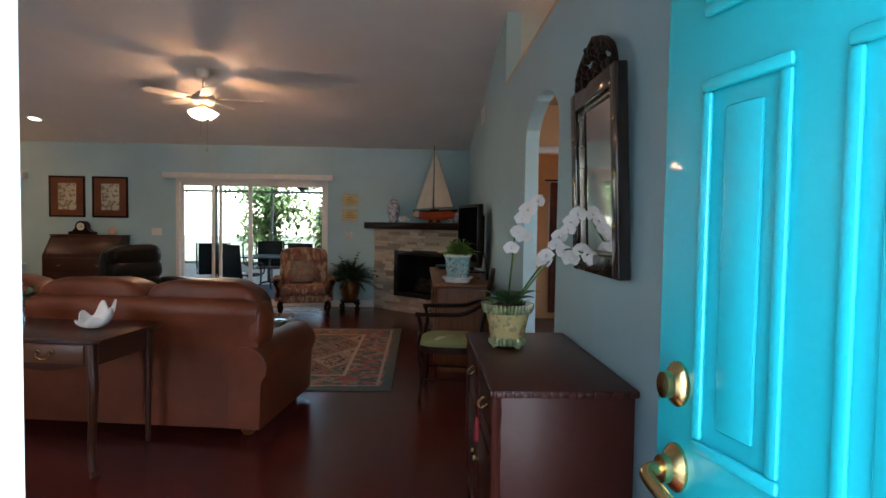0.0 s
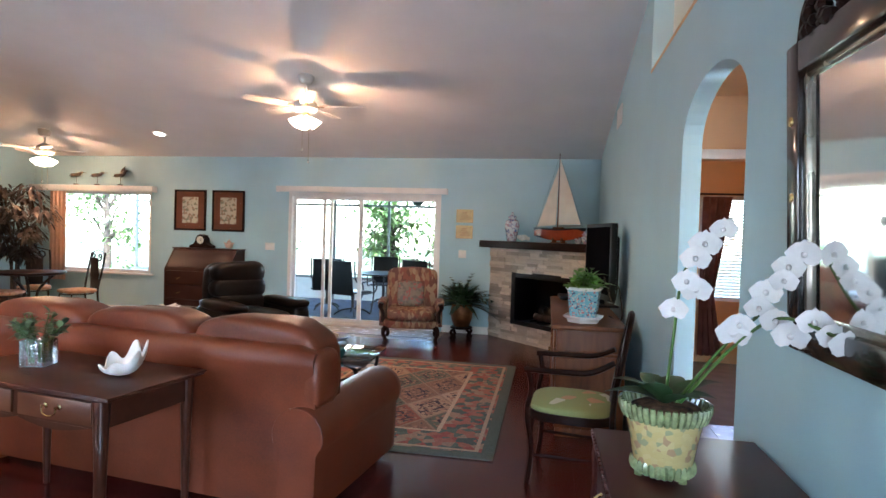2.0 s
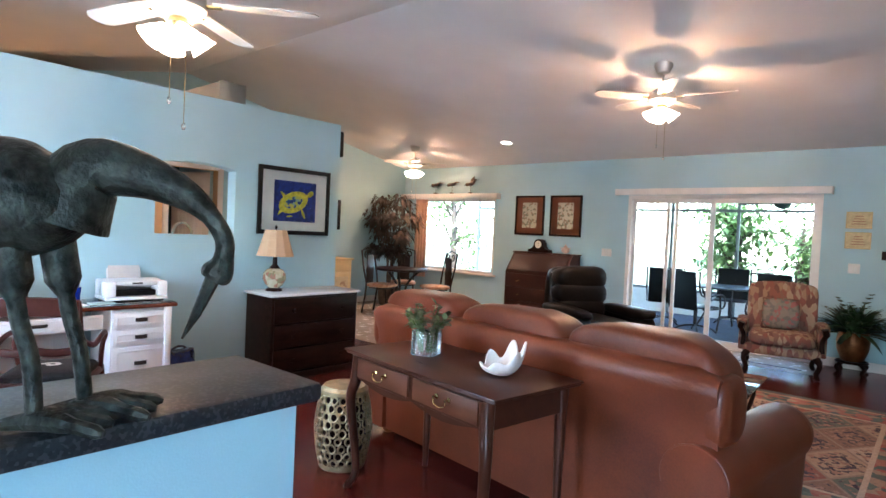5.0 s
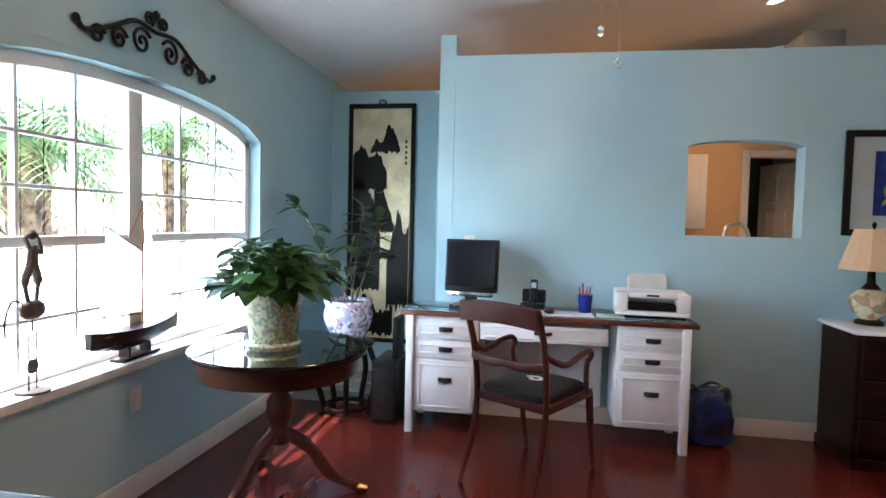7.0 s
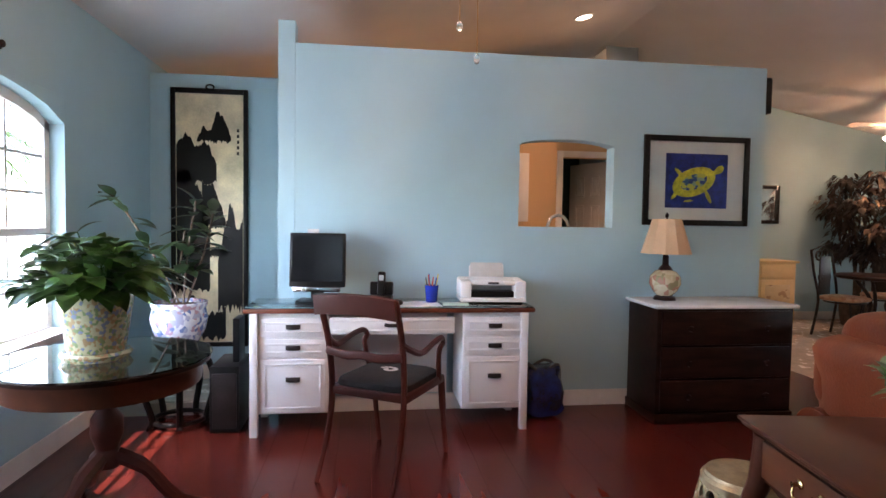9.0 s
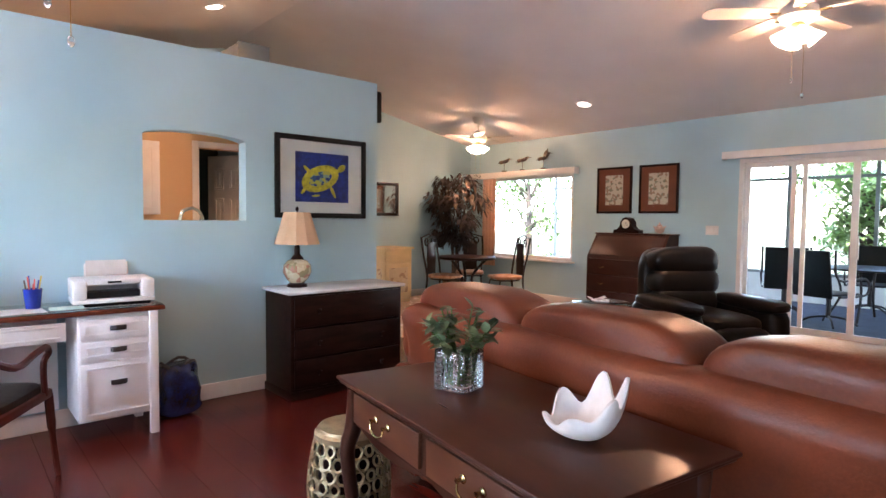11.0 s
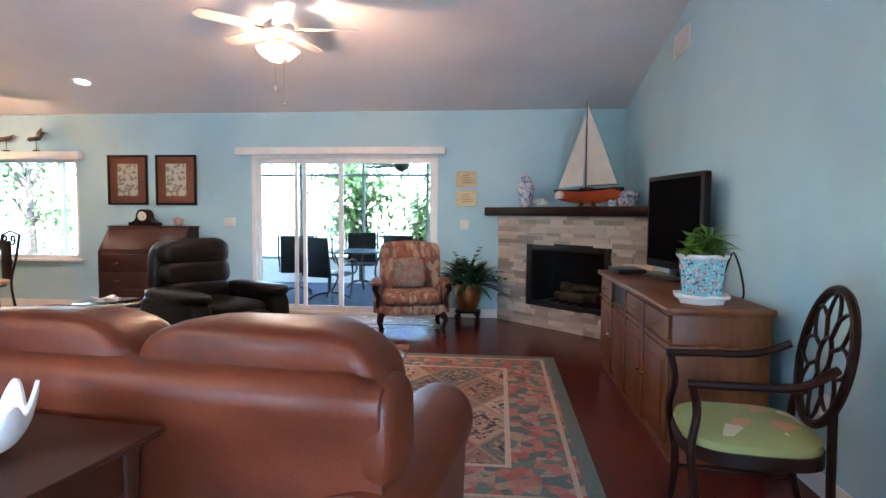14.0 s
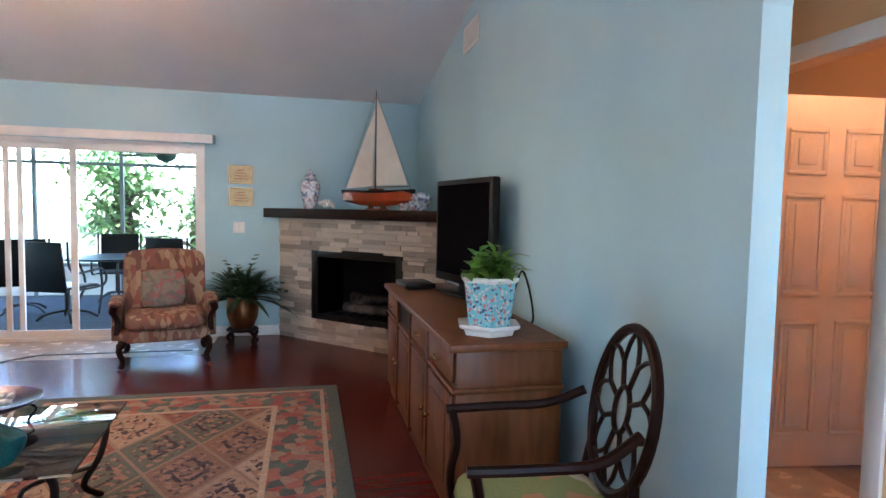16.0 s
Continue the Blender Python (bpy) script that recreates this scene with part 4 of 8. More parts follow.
for s in (-1, 1):
    d = part("drawer", B((s * 0.235 - 0.215, s * 0.235 + 0.215, -0.268, -0.256, TH - 0.135, TH - 0.035, 0.003)), M_WALNUTFRONT, st)
    for q in (-1, 1):
        part("handle_rose", lathe(bmesh.new(), [(0.012, 0), (0.012, 0.004), (0.005, 0.008), (0.005, 0.02), (0.007, 0.022)], 12, m=pose(s * 0.235 + q * 0.04, -0.268, TH - 0.075, 90)), M_BRASS, d)
    part("bail_handle", tube(bmesh.new(), curve([(s * 0.235 - 0.04, -0.286, TH - 0.077), (s * 0.235 - 0.035, -0.29, TH - 0.10), (s * 0.235, -0.292, TH - 0.11), (s * 0.235 + 0.035, -0.29, TH - 0.10), (s * 0.235 + 0.04, -0.286, TH - 0.077)], 5), 0.0035, 6), M_BRASS, d)
for sx in (-1, 1):
    for sy in (-1, 1):
        x, y = sx * 0.475, sy * 0.24
        front = sy < 0
        path = [(x, y, TH - 0.03), (x + sx * 0.012, y + sy * 0.01, TH - 0.16), (x + sx * 0.03, y + sy * 0.025, TH - 0.26), (x + sx * 0.01, y + sy * 0.01, 0.28), (x - sx * 0.005, y, 0.10), (x + sx * 0.02, y + sy * 0.02, 0.02), (x + sx * 0.035, y + sy * 0.03, 0.012)] if front else [(x, y, TH - 0.03), (x, y, 0.4), (x, y, 0.005)]
        pts = curve(path, 5)
        k = len(pts) - 1
        rad = [0.036 - 0.021 * (i / k) ** 0.7 + (0.012 * math.exp(-((i / k - 0.97) / 0.06) ** 2) if front else 0) for i in range(k + 1)]
        part("leg", tube(bmesh.new(), pts, rad, 10), M_WALNUT, st)

# ---- wing of the room by the garden door: patterned armchair ----
M_FLAME = patches("flame-stitch cloth", [(0.22, 0.085, 0.06), (0.29, 0.18, 0.11), (0.15, 0.065, 0.05), (0.33, 0.24, 0.16), (0.19, 0.10, 0.07)], 28, 0.95, bump=0.4, stretch=(1, 1, 0.45))
ac = thing("armchair", -1.37, 7.68, 0, 12, "high-backed armchair in rust flame-stitch cloth on dark carved legs", "armchair")
ac.matrix_world = pose(-1.37, 7.68, 0, 0, 0, 12) @ Matrix.Diagonal((1.1, 1.0, 0.97, 1))
part("seat", puff(bmesh.new(), (0, -0.02, 0.40), (0.29, 0.30, 0.085), 0.35, 0.5), M_FLAME, ac)
part("seat_rail", B((-0.33, 0.33, -0.28, 0.3, 0.22, 0.33, 0.03)), M_FLAME, ac)
bm = puff(bmesh.new(), (0, 0, 0), (0.315, 0.085, 0.34), 0.22, 0.25, 32, 16)
for v in bm.verts:
    if v.co.z > 0.2:
        v.co.z += 0.012 * math.cos(v.co.x / 0.31 * math.pi * 1.0)
part("backrest", bm, M_FLAME, ac, at=pose(0, 0.27, 0.67, -9))
for s in (-1, 1):
    part("armrest", puff(bmesh.new(), (s * 0.345, 0.02, 0.55), (0.055, 0.26, 0.05), 0.5, 0.7), M_FLAME, ac)
    part("arm_panel", B((s * 0.34 - 0.035, s * 0.34 + 0.035, -0.2, 0.3, 0.24, 0.53, 0.015)), M_FLAME, ac)
    part("arm_post", tube(bmesh.new(), curve([(s * 0.345, -0.26, 0.56), (s * 0.36, -0.245, 0.50), (s * 0.33, -0.23, 0.42), (s * 0.335, -0.25, 0.30)], 5), [0.03] * 6 + [0.022] * 10, 10), M_DARKWOOD, ac)
    for y, lean in ((-0.26, -0.02), (0.28, 0.05)):
        part("leg", tube(bmesh.new(), curve([(s * 0.29, y, 0.24), (s * 0.32, y + lean * 1.4, 0.17), (s * 0.295, y + lean * 0.5, 0.07), (s * 0.315, y + lean * 1.5, 0.008)], 5), [0.035] * 4 + [0.024] * 10 + [0.02, 0.026], 10), M_DARKWOOD, ac)
pil = thing("throw_pillow", -1.37, 7.60, 0.485, 12, "square needlepoint pillow with a floral patch, leaning on the armchair", "pillow")
M_NEEDLE = patches("needlepoint", [(0.22, 0.19, 0.15), (0.15, 0.14, 0.12), (0.28, 0.11, 0.10), (0.19, 0.18, 0.14)], 30, 0.95, bump=0.4)
part("cover", puff(bmesh.new(), (0, 0.11, 0.175), (0.18, 0.06, 0.17), 0.4, 0.5, m=pose(0, 0, 0, -10)), M_NEEDLE, pil)
part("fringe", tube(bmesh.new(), [pose(0, 0, 0, -10) @ Vector(p) for p in ((-0.175, 0.11, 0.01), (-0.175, 0.11, 0.34), (0.175, 0.11, 0.34), (0.175, 0.11, 0.01))], 0.012, 8, closed=True), M_FLAME, pil)

# ---- recliner ----
rc = thing("recliner", -3.0, 6.40, 0, 62, "overstuffed black leather recliner with pillow arms", "recliner")
part("base", B((-0.40, 0.40, -0.36, 0.36, 0.0, 0.34, 0.05)), M_BLACKLEATHER, rc)
part("seat", puff(bmesh.new(), (0, -0.08, 0.42), (0.29, 0.40, 0.11), 0.45, 0.6, wobble=0.02), M_BLACKLEATHER, rc)
part("footrest", puff(bmesh.new(), (0, -0.45, 0.27), (0.29, 0.08, 0.17), 0.45, 0.6), M_BLACKLEATHER, rc)
for i, (z, w, d) in enumerate(((0.56, 0.33, 0.12), (0.74, 0.35, 0.13), (0.92, 0.34, 0.14))):
    part("back_pillow", puff(bmesh.new(), (0, 0.27 + 0.08 * (z - 0.5), z), (w, d, 0.135), 0.45, 0.65, wobble=0.02), M_BLACKLEATHER, rc)
part("back_shell", puff(bmesh.new(), (0, 0.40, 0.66), (0.36, 0.09, 0.38), 0.4, 0.4), M_BLACKLEATHER, rc)
for s in (-1, 1):
    part("arm", puff(bmesh.new(), (s * 0.41, -0.06, 0.36), (0.11, 0.42, 0.24), 0.4, 0.5), M_BLACKLEATHER, rc)
    part("arm_pad", puff(bmesh.new(), (s * 0.41, -0.10, 0.58), (0.125, 0.38, 0.065), 0.5, 0.7, wobble=0.02), M_BLACKLEATHER, rc)

# ---- media console ----
mc = thing("media_cabinet", 0.72, 5.42, 0, 0, "long honey brown wooden media cabinet with panelled doors", "cabinet")
part("body", B((-0.235, 0.25, -1.0, 1.0, 0.07, 0.79, 0.004)), M_OAK, mc)
part("top", B((-0.275, 0.26, -1.04, 1.04, 0.79, 0.825, 0.008)), M_OAK, mc)
part("waist_moulding", B((-0.255, 0.255, -1.02, 1.02, 0.605, 0.63, 0.008)), M_OAK, mc)
part("plinth", B((-0.225, 0.25, -0.98, 0.98, 0.0, 0.07, 0.003)), M_OAK, mc)
for i in range(4):
    y0 = -0.97 + i * 0.49
    d = part("door", B((-0.252, -0.236, y0, y0 + 0.46, 0.10, 0.59, 0.004)), M_OAK, mc)
    part("panel", B((-0.258, -0.2525, y0 + 0.07, y0 + 0.39, 0.17, 0.52, 0.004)), M_OAK, d)
    part("handle", lathe(bmesh.new(), [(0.006, 0), (0.006, 0.012), (0.014, 0.018), (0.012, 0.028), (0.003, 0.03)], 12, m=pose(-0.252, y0 + (0.42 if i % 2 == 0 else 0.04), 0.36, 0, -90)), M_BRASS, d)
    if i != 2:
        d = part("drawer", B((-0.252, -0.236, y0, y0 + 0.46, 0.645, 0.77, 0.004)), M_OAK, mc)
        part("handle", tube(bmesh.new(), curve([(-0.254, y0 + 0.18, 0.71), (-0.272, y0 + 0.19, 0.70), (-0.272, y0 + 0.27, 0.70), (-0.254, y0 + 0.28, 0.71)], 4), 0.004, 6), M_BRASS, d)
    else:
        # black sheet on the solid front paints the shade of an open bay
        part("open_bay", B((-0.2385, -0.236, y0, y0 + 0.46, 0.645, 0.77)), M_BLACK, mc, "thin black panel put in for the shade of an open media bay")
    if i < 3:
        part("pilaster", B((-0.262, -0.236, y0 + 0.463, y0 + 0.487, 0.07, 0.78, 0.003)), M_OAK, mc)

# ---- entry: chest, mirror, orchid, half wall and heron ----
solo("half_wall", B((-1.34, -1.06, YF + 0.001, 1.12, 0, 1.005)), M_WALL, label="waist-high aqua half wall beside the entry", category="wall", kind="structure")
solo("countertop", B((-0.17, 0.17, -0.74, 0.765, 0, 0.042, 0.012)), M_GRANITE, -1.20, 0.40, 1.006, 0, "polished black granite slab on the half wall", "countertop")

chest = thing("sideboard", 0.84, 1.66, 0, 0, "dark mahogany sideboard with carved edge against the wall", "sideboard")
part("top", B((-0.265, 0.245, -0.54, 0.54, 0.775, 0.80, 0.006)), M_MAHOG, chest)
part("body", B((-0.235, 0.24, -0.51, 0.51, 0.08, 0.774, 0.004)), M_MAHOG, chest)
part("plinth", B((-0.25, 0.242, -0.525, 0.525, 0.0, 0.08, 0.006)), M_MAHOG, chest)
bm = bmesh.new()
for i in range(36):
    box(bm, -0.274, -0.264, -0.535 + i * 0.03, -0.513 + i * 0.03, 0.777, 0.797, 0.003)
for i in range(16):
    box(bm, -0.255 + i * 0.031, -0.232 + i * 0.031, -0.549, -0.539, 0.777, 0.797, 0.003)
part("carved_edge", bm, M_MAHOG, chest)
for i in range(2):
    y0 = -0.49 + i * 0.495
    d = part("drawer", B((-0.252, -0.236, y0, y0 + 0.485, 0.60, 0.75, 0.005)), M_MAHOG, chest)
    part("handle", tube(bmesh.new(), curve([(-0.254, y0 + 0.19, 0.68), (-0.28, y0 + 0.2, 0.66), (-0.28, y0 + 0.28, 0.66), (-0.254, y0 + 0.29, 0.68)], 4), 0.005, 6), M_BRASS, d)
    d = part("door", B((-0.252, -0.236, y0, y0 + 0.485, 0.10, 0.58, 0.005)), M_MAHOG, chest)
    part("panel", B((-0.262, -0.2525, y0 + 0.06, y0 + 0.425, 0.16, 0.52, 0.008)), M_MAHOG, d)
    part("handle", lathe(bmesh.new(), [(0.008, 0), (0.008, 0.012), (0.016, 0.02), (0.012, 0.03), (0.003, 0.032)], 12, m=pose(-0.252, y0 + (0.45 if i == 0 else 0.035), 0.36, 0, -90)), M_BRASS, d)
for i in range(3):
    y0 = -0.525 + i * 0.505
    part("carved_post", tube(bmesh.new(), [(-0.25, y0 + 0.02, 0.09 + 0.68 * k / 14) for k in range(15)], [0.014 + 0.008 * abs(math.sin(k * 1.1)) for k in range(15)], 8), M_MAHOG, chest)
tas = thing("key_tassel", 0.575, 1.62, 0.44, label="red tassel hanging on the sideboard key", category="tassel")
M_RED = material("red silk", (0.42, 0.02, 0.03), 0.6, var=0.2, bump=0.3)
part("cord", tube(bmesh.new(), [(0.01, 0, 0.1), (0, 0, 0.16)], 0.003, 6), M_RED, tas)
part("skirt", lathe(bmesh.new(), [(0.016, 0.0), (0.014, 0.05), (0.012, 0.08), (0.006, 0.1)], 12), M_RED, tas)

# mirror on the right wall, leaning a little
mir = thing("wall_mirror", 1.095, 1.52, 1.17, 0, "tall mirror in a tortoise lacquer frame with carved crest", "mirror")
mir.matrix_world = pose(1.095, 1.57, 1.17) @ Matrix.Diagonal((1, 0.86, 1, 1))
tip = pose(0, 0, 0, 0, -2.5, 0)
M_TORTOISE = material("tortoise lacquer", (0.016, 0.009, 0.006), 0.18, var=0.4, scale=14, bump=0.02, coat=0.5)
part("mirror_glass", B((-0.022, -0.016, -0.27, 0.27, 0.085, 0.715)), M_MIRROR, mir, at=tip)
part("frame", B((-0.05, -0.002, -0.36, -0.28, 0, 0.80, 0.006), (-0.05, -0.002, 0.28, 0.36, 0, 0.80, 0.006), (-0.05, -0.002, -0.28, 0.28, 0, 0.08, 0.006), (-0.05, -0.002, -0.28, 0.28, 0.72, 0.80, 0.006)), M_TORTOISE, mir, at=tip)
part("inner_moulding", B((-0.034, -0.003, -0.282, -0.262, 0.08, 0.72, 0.005), (-0.034, -0.003, 0.262, 0.282, 0.08, 0.72, 0.005), (-0.034, -0.003, -0.262, 0.262, 0.078, 0.098, 0.005), (-0.034, -0.003, -0.262, 0.262, 0.702, 0.722, 0.005)), material("silvered moulding", (0.30, 0.27, 0.22), 0.25, metal=0.8, var=0.2), mir, at=tip)
for sy in (-0.32, 0.32):
    for z in (0.2, 0.4, 0.6):
        part("stud", lathe(bmesh.new(), [(0.014, 0), (0.012, 0.004), (0.002, 0.006)], 10, m=tip @ pose(-0.05, sy, z, 0, -90)), M_BRASS, mir)
bm = bmesh.new()
crng = random.Random(5)
for i in range(70):
    u = crng.uniform(-1, 1)
    top = 0.15 * math.sqrt(max(0, 1 - u * u)) + 0.01
    z = crng.uniform(0.0, top)
    r = crng.uniform(0.012, 0.024)
    lathe(bm, [(0.001, -r), (r * 0.7, -r * 0.7), (r, 0), (r * 0.7, r * 0.7), (0.001, r)], 7, (-0.03 + crng.uniform(-0.008, 0.008), u * 0.26, 0.80 + z))
for s in (-1, 1):
    tube(bm, curve([(-0.03, s * 0.30, 0.80), (-0.03, s * 0.26, 0.88), (-0.03, s * 0.15, 0.93), (-0.03, 0.0, 0.97)], 6), 0.014, 8)
part("carved_crest", bm, M_DARKWOOD, mir, "dark carved crest", at=tip)

# orchid
orc = thing("potted_orchid", 0.73, 1.84, 0.80, 20, "white moth orchid in a yellow footed majolica pot", "potted plant")
M_MAJ = patches("yellow majolica glaze", [(0.58, 0.45, 0.19), (0.56, 0.43, 0.18), (0.60, 0.48, 0.22), (0.34, 0.34, 0.18), (0.58, 0.45, 0.19), (0.44, 0.28, 0.15), (0.57, 0.45, 0.20), (0.56, 0.43, 0.18)], 60, 0.2, coat=0.4, bump=0.0)
M_MAJRIM = material("green cream glaze", (0.26, 0.30, 0.14), 0.2, var=0.25, scale=30, bump=0.1, coat=0.5)
pot = part("pot", lathe(bmesh.new(), [(0.001, 0.02), (0.07, 0.02), (0.078, 0.03), (0.088, 0.10), (0.105, 0.175), (0.10, 0.175), (0.08, 0.10), (0.06, 0.06), (0.001, 0.06)], 28), M_MAJ, orc)
bm = bmesh.new()
for i in range(40):
    a = 2 * math.pi * i / 40
    tube(bm, [(0.104 * math.cos(a), 0.104 * math.sin(a), 0.165), (0.113 * math.cos(a), 0.113 * math.sin(a), 0.19), (0.117 * math.cos(a), 0.117 * math.sin(a), 0.208)], [0.008, 0.009, 0.006], 6)
part("rim", bm, M_MAJRIM, orc, "ribbed green rim")
def ribbed(prof, n=28, k=4):
    ring = [2 * math.pi * i / (n * k) for i in range(n * k)]
    return rings(bmesh.new(), [[((r + d * math.cos(n * a)) * math.cos(a), (r + d * math.cos(n * a)) * math.sin(a), z) for a in ring] for r, d, z in prof])


bm = ribbed([(0.060, 0.0, 0.014), (0.076, 0.004, 0.014), (0.083, 0.005, 0.024), (0.084, 0.004, 0.038), (0.080, 0.002, 0.050), (0.070, 0.0, 0.050)])
part("base_band", bm, M_MAJRIM, orc)
for k in range(3):
    a = 2 * math.pi * k / 3 + 0.9
    part("foot", tube(bmesh.new(), [(0.062 * math.cos(a), 0.062 * math.sin(a), 0.03), (0.066 * math.cos(a), 0.066 * math.sin(a), 0.0)], [0.016, 0.011], 10), M_MAJRIM, orc)
part("bark_mulch", puff(bmesh.new(), (0, 0, 0.18), (0.098, 0.098, 0.025), 1, 1, 20, 8, wobble=0.02), M_SOIL, orc)
orng = random.Random(11)
for k in range(8):
    a = k * 0.8 + orng.uniform(-0.2, 0.2)
    bm = leaf(bmesh.new(), (0.01 * math.cos(a), 0.01 * math.sin(a), 0.20), (math.cos(a), math.sin(a), orng.uniform(0.35, 1.1)), (0, 0, 1), orng.uniform(0.15, 0.21), 0.075, 0.3, 0.35, 6)
    part("leaf", bm, M_DARKLEAF, orc)


def orchid_flower(bm, c, face, size):
    f = Vector(face).normalized()
    s = f.cross(Vector((0, 0, 1))).normalized()
    u = s.cross(f).normalized()
    for k, (ang, w, l) in enumerate(((90, 0.85, 0.92), (210, 0.8, 0.88), (330, 0.8, 0.88), (8, 1.4, 1.0), (172, 1.4, 1.0))):
        a = radians(ang)
        d = (s * math.cos(a) + u * math.sin(a) + f * 0.12).normalized()
        leaf(bm, Vector(c), d, f, size * l, size * w, 0.12, 0.04, 5)
    puff(bm, Vector(c) + f * size * 0.16, (size * 0.16, size * 0.16, size * 0.2), 1, 1, 8, 6)


inv = Matrix.Rotation(radians(-20), 4, 'Z')
def OL(x, y, z):
    return inv @ Vector((x - 0.73, y - 1.84, 0.19 + 0.88 * (z - 0.99)))


stalks = (
    ([OL(0.73, 1.84, 0.99), OL(0.745, 1.84, 1.2), OL(0.77, 1.84, 1.42), OL(0.86, 1.83, 1.55)], [OL(0.855, 1.81, 1.545), OL(0.81, 1.81, 1.50), OL(0.785, 1.80, 1.455), OL(0.765, 1.80, 1.385), OL(0.79, 1.81, 1.36), OL(0.735, 1.80, 1.30)]),
    ([OL(0.75, 1.84, 0.99), OL(0.86, 1.82, 1.18), OL(0.97, 1.80, 1.33), OL(1.04, 1.78, 1.49)], [OL(1.03, 1.76, 1.48), OL(1.0, 1.77, 1.44), OL(0.985, 1.76, 1.40), OL(0.95, 1.77, 1.365), OL(0.93, 1.76, 1.32), OL(0.89, 1.77, 1.265), OL(0.88, 1.78, 1.24)]),
    ([OL(0.76, 1.84, 0.99), OL(0.88, 1.78, 1.2), OL(0.97, 1.72, 1.30), OL(1.05, 1.60, 1.27)], [OL(0.96, 1.73, 1.29), OL(0.985, 1.70, 1.255), OL(1.02, 1.66, 1.30), OL(1.045, 1.62, 1.27), OL(1.05, 1.57, 1.26)]),
)
for path, flowers in stalks:
    part("stem", tube(bmesh.new(), curve(path, 8), [0.0045] * 24 + [0.003], 7), M_LEAF, orc)
    for p in flowers:
        face = inv @ Vector((orng.uniform(-0.55, -0.05), -1.0, orng.uniform(-0.15, 0.25)))
        bm = bmesh.new()
        orchid_flower(bm, p, face, orng.uniform(0.037, 0.046))
        part("flower", bm, M_PETAL, orc, sharp=70)
part("bud", puff(bmesh.new(), OL(0.875, 1.83, 1.565), (0.011, 0.011, 0.016), 1, 1, 10, 8), M_PETAL, orc)
part("bud", puff(bmesh.new(), OL(1.06, 1.545, 1.25), (0.012, 0.012, 0.014), 1, 1, 10, 8), M_PETAL, orc)

# bronze heron on the half wall
M_BRONZE = material("dark green bronze", (0.045, 0.048, 0.038), 0.5, metal=0.55, var=0.45, scale=18, bump=0.5, fine=70)
he = thing("heron_sculpture", -1.08, 0.70, 1.05, -35, "dark patinated bronze heron bending its neck over the counter", "sculpture")
he.matrix_world = pose(-1.085, 0.70, 1.0485, 0, 0, -35) @ Matrix.Diagonal((0.9, 0.88, 0.87, 1))
bm = bmesh.new()
neck = curve([(0.0, 0.0, 0.36), (0.0, 0.04, 0.45), (0.0, 0.12, 0.45), (0.005, 0.21, 0.41), (0.01, 0.262, 0.35), (0.01, 0.265, 0.30), (0.01, 0.248, 0.265)], 6)
kk = len(neck) - 1
tube(bm, neck, [0.075 - 0.058 * min(1, i / kk * 1.7) + 0.012 * math.exp(-((i / kk - 0.93) / 0.08) ** 2) for i in range(kk + 1)], 14)
tube(bm, curve([(0.0, -0.42, 0.14), (0.0, -0.28, 0.30), (0.0, -0.14, 0.385), (0.0, -0.02, 0.40), (0.0, 0.04, 0.42)], 6), [0.01 + 0.10 * math.sin(math.pi * min(1, i / 24 * 0.93 + 0.03)) ** 0.8 for i in range(25)], 16)
tube(bm, [(0.01, 0.25, 0.27), (0.012, 0.222, 0.20), (0.013, 0.20, 0.155)], [0.014, 0.009, 0.002], 8)
for s, y in ((-1, 0.0), (1, -0.05)):
    tube(bm, curve([(s * 0.03, y - 0.02, 0.33), (s * 0.035, y + 0.0, 0.2), (s * 0.035, y + 0.02, 0.12), (s * 0.04, y + 0.03, 0.012)], 5), [0.03] * 4 + [0.014] * 12, 10)
    for a in (-0.6, 0, 0.6):
        tube(bm, curve([(s * 0.04, y + 0.02, 0.02), (s * 0.04 + 0.05 * math.sin(a), y + 0.08, 0.024), (s * 0.04 + 0.09 * math.sin(a), y + 0.15, 0.010)], 4), [0.018] * 5 + [0.013] * 3 + [0.006], 8)
    tube(bm, [(s * 0.04, y + 0.02, 0.02), (s * 0.04, y - 0.05, 0.01)], [0.016, 0.006], 8)
hrng = random.Random(9)
for i in range(60):
    y = hrng.uniform(-0.36, 0.0)
    a = hrng.uniform(-1.9, 1.9)
    r = 0.085 * math.sin(math.pi * min(1, (y + 0.45) / 0.5)) + 0.02
    leaf(bm, (r * math.sin(a), y, 0.34 + y * 0.35 + r * math.cos(a)), (0.1 * math.sin(a), -1, -0.25), (math.sin(a), 0, math.cos(a)), 0.09, 0.03, 0.3, 0.1, 3)
part("figure", bm, M_BRONZE, he)

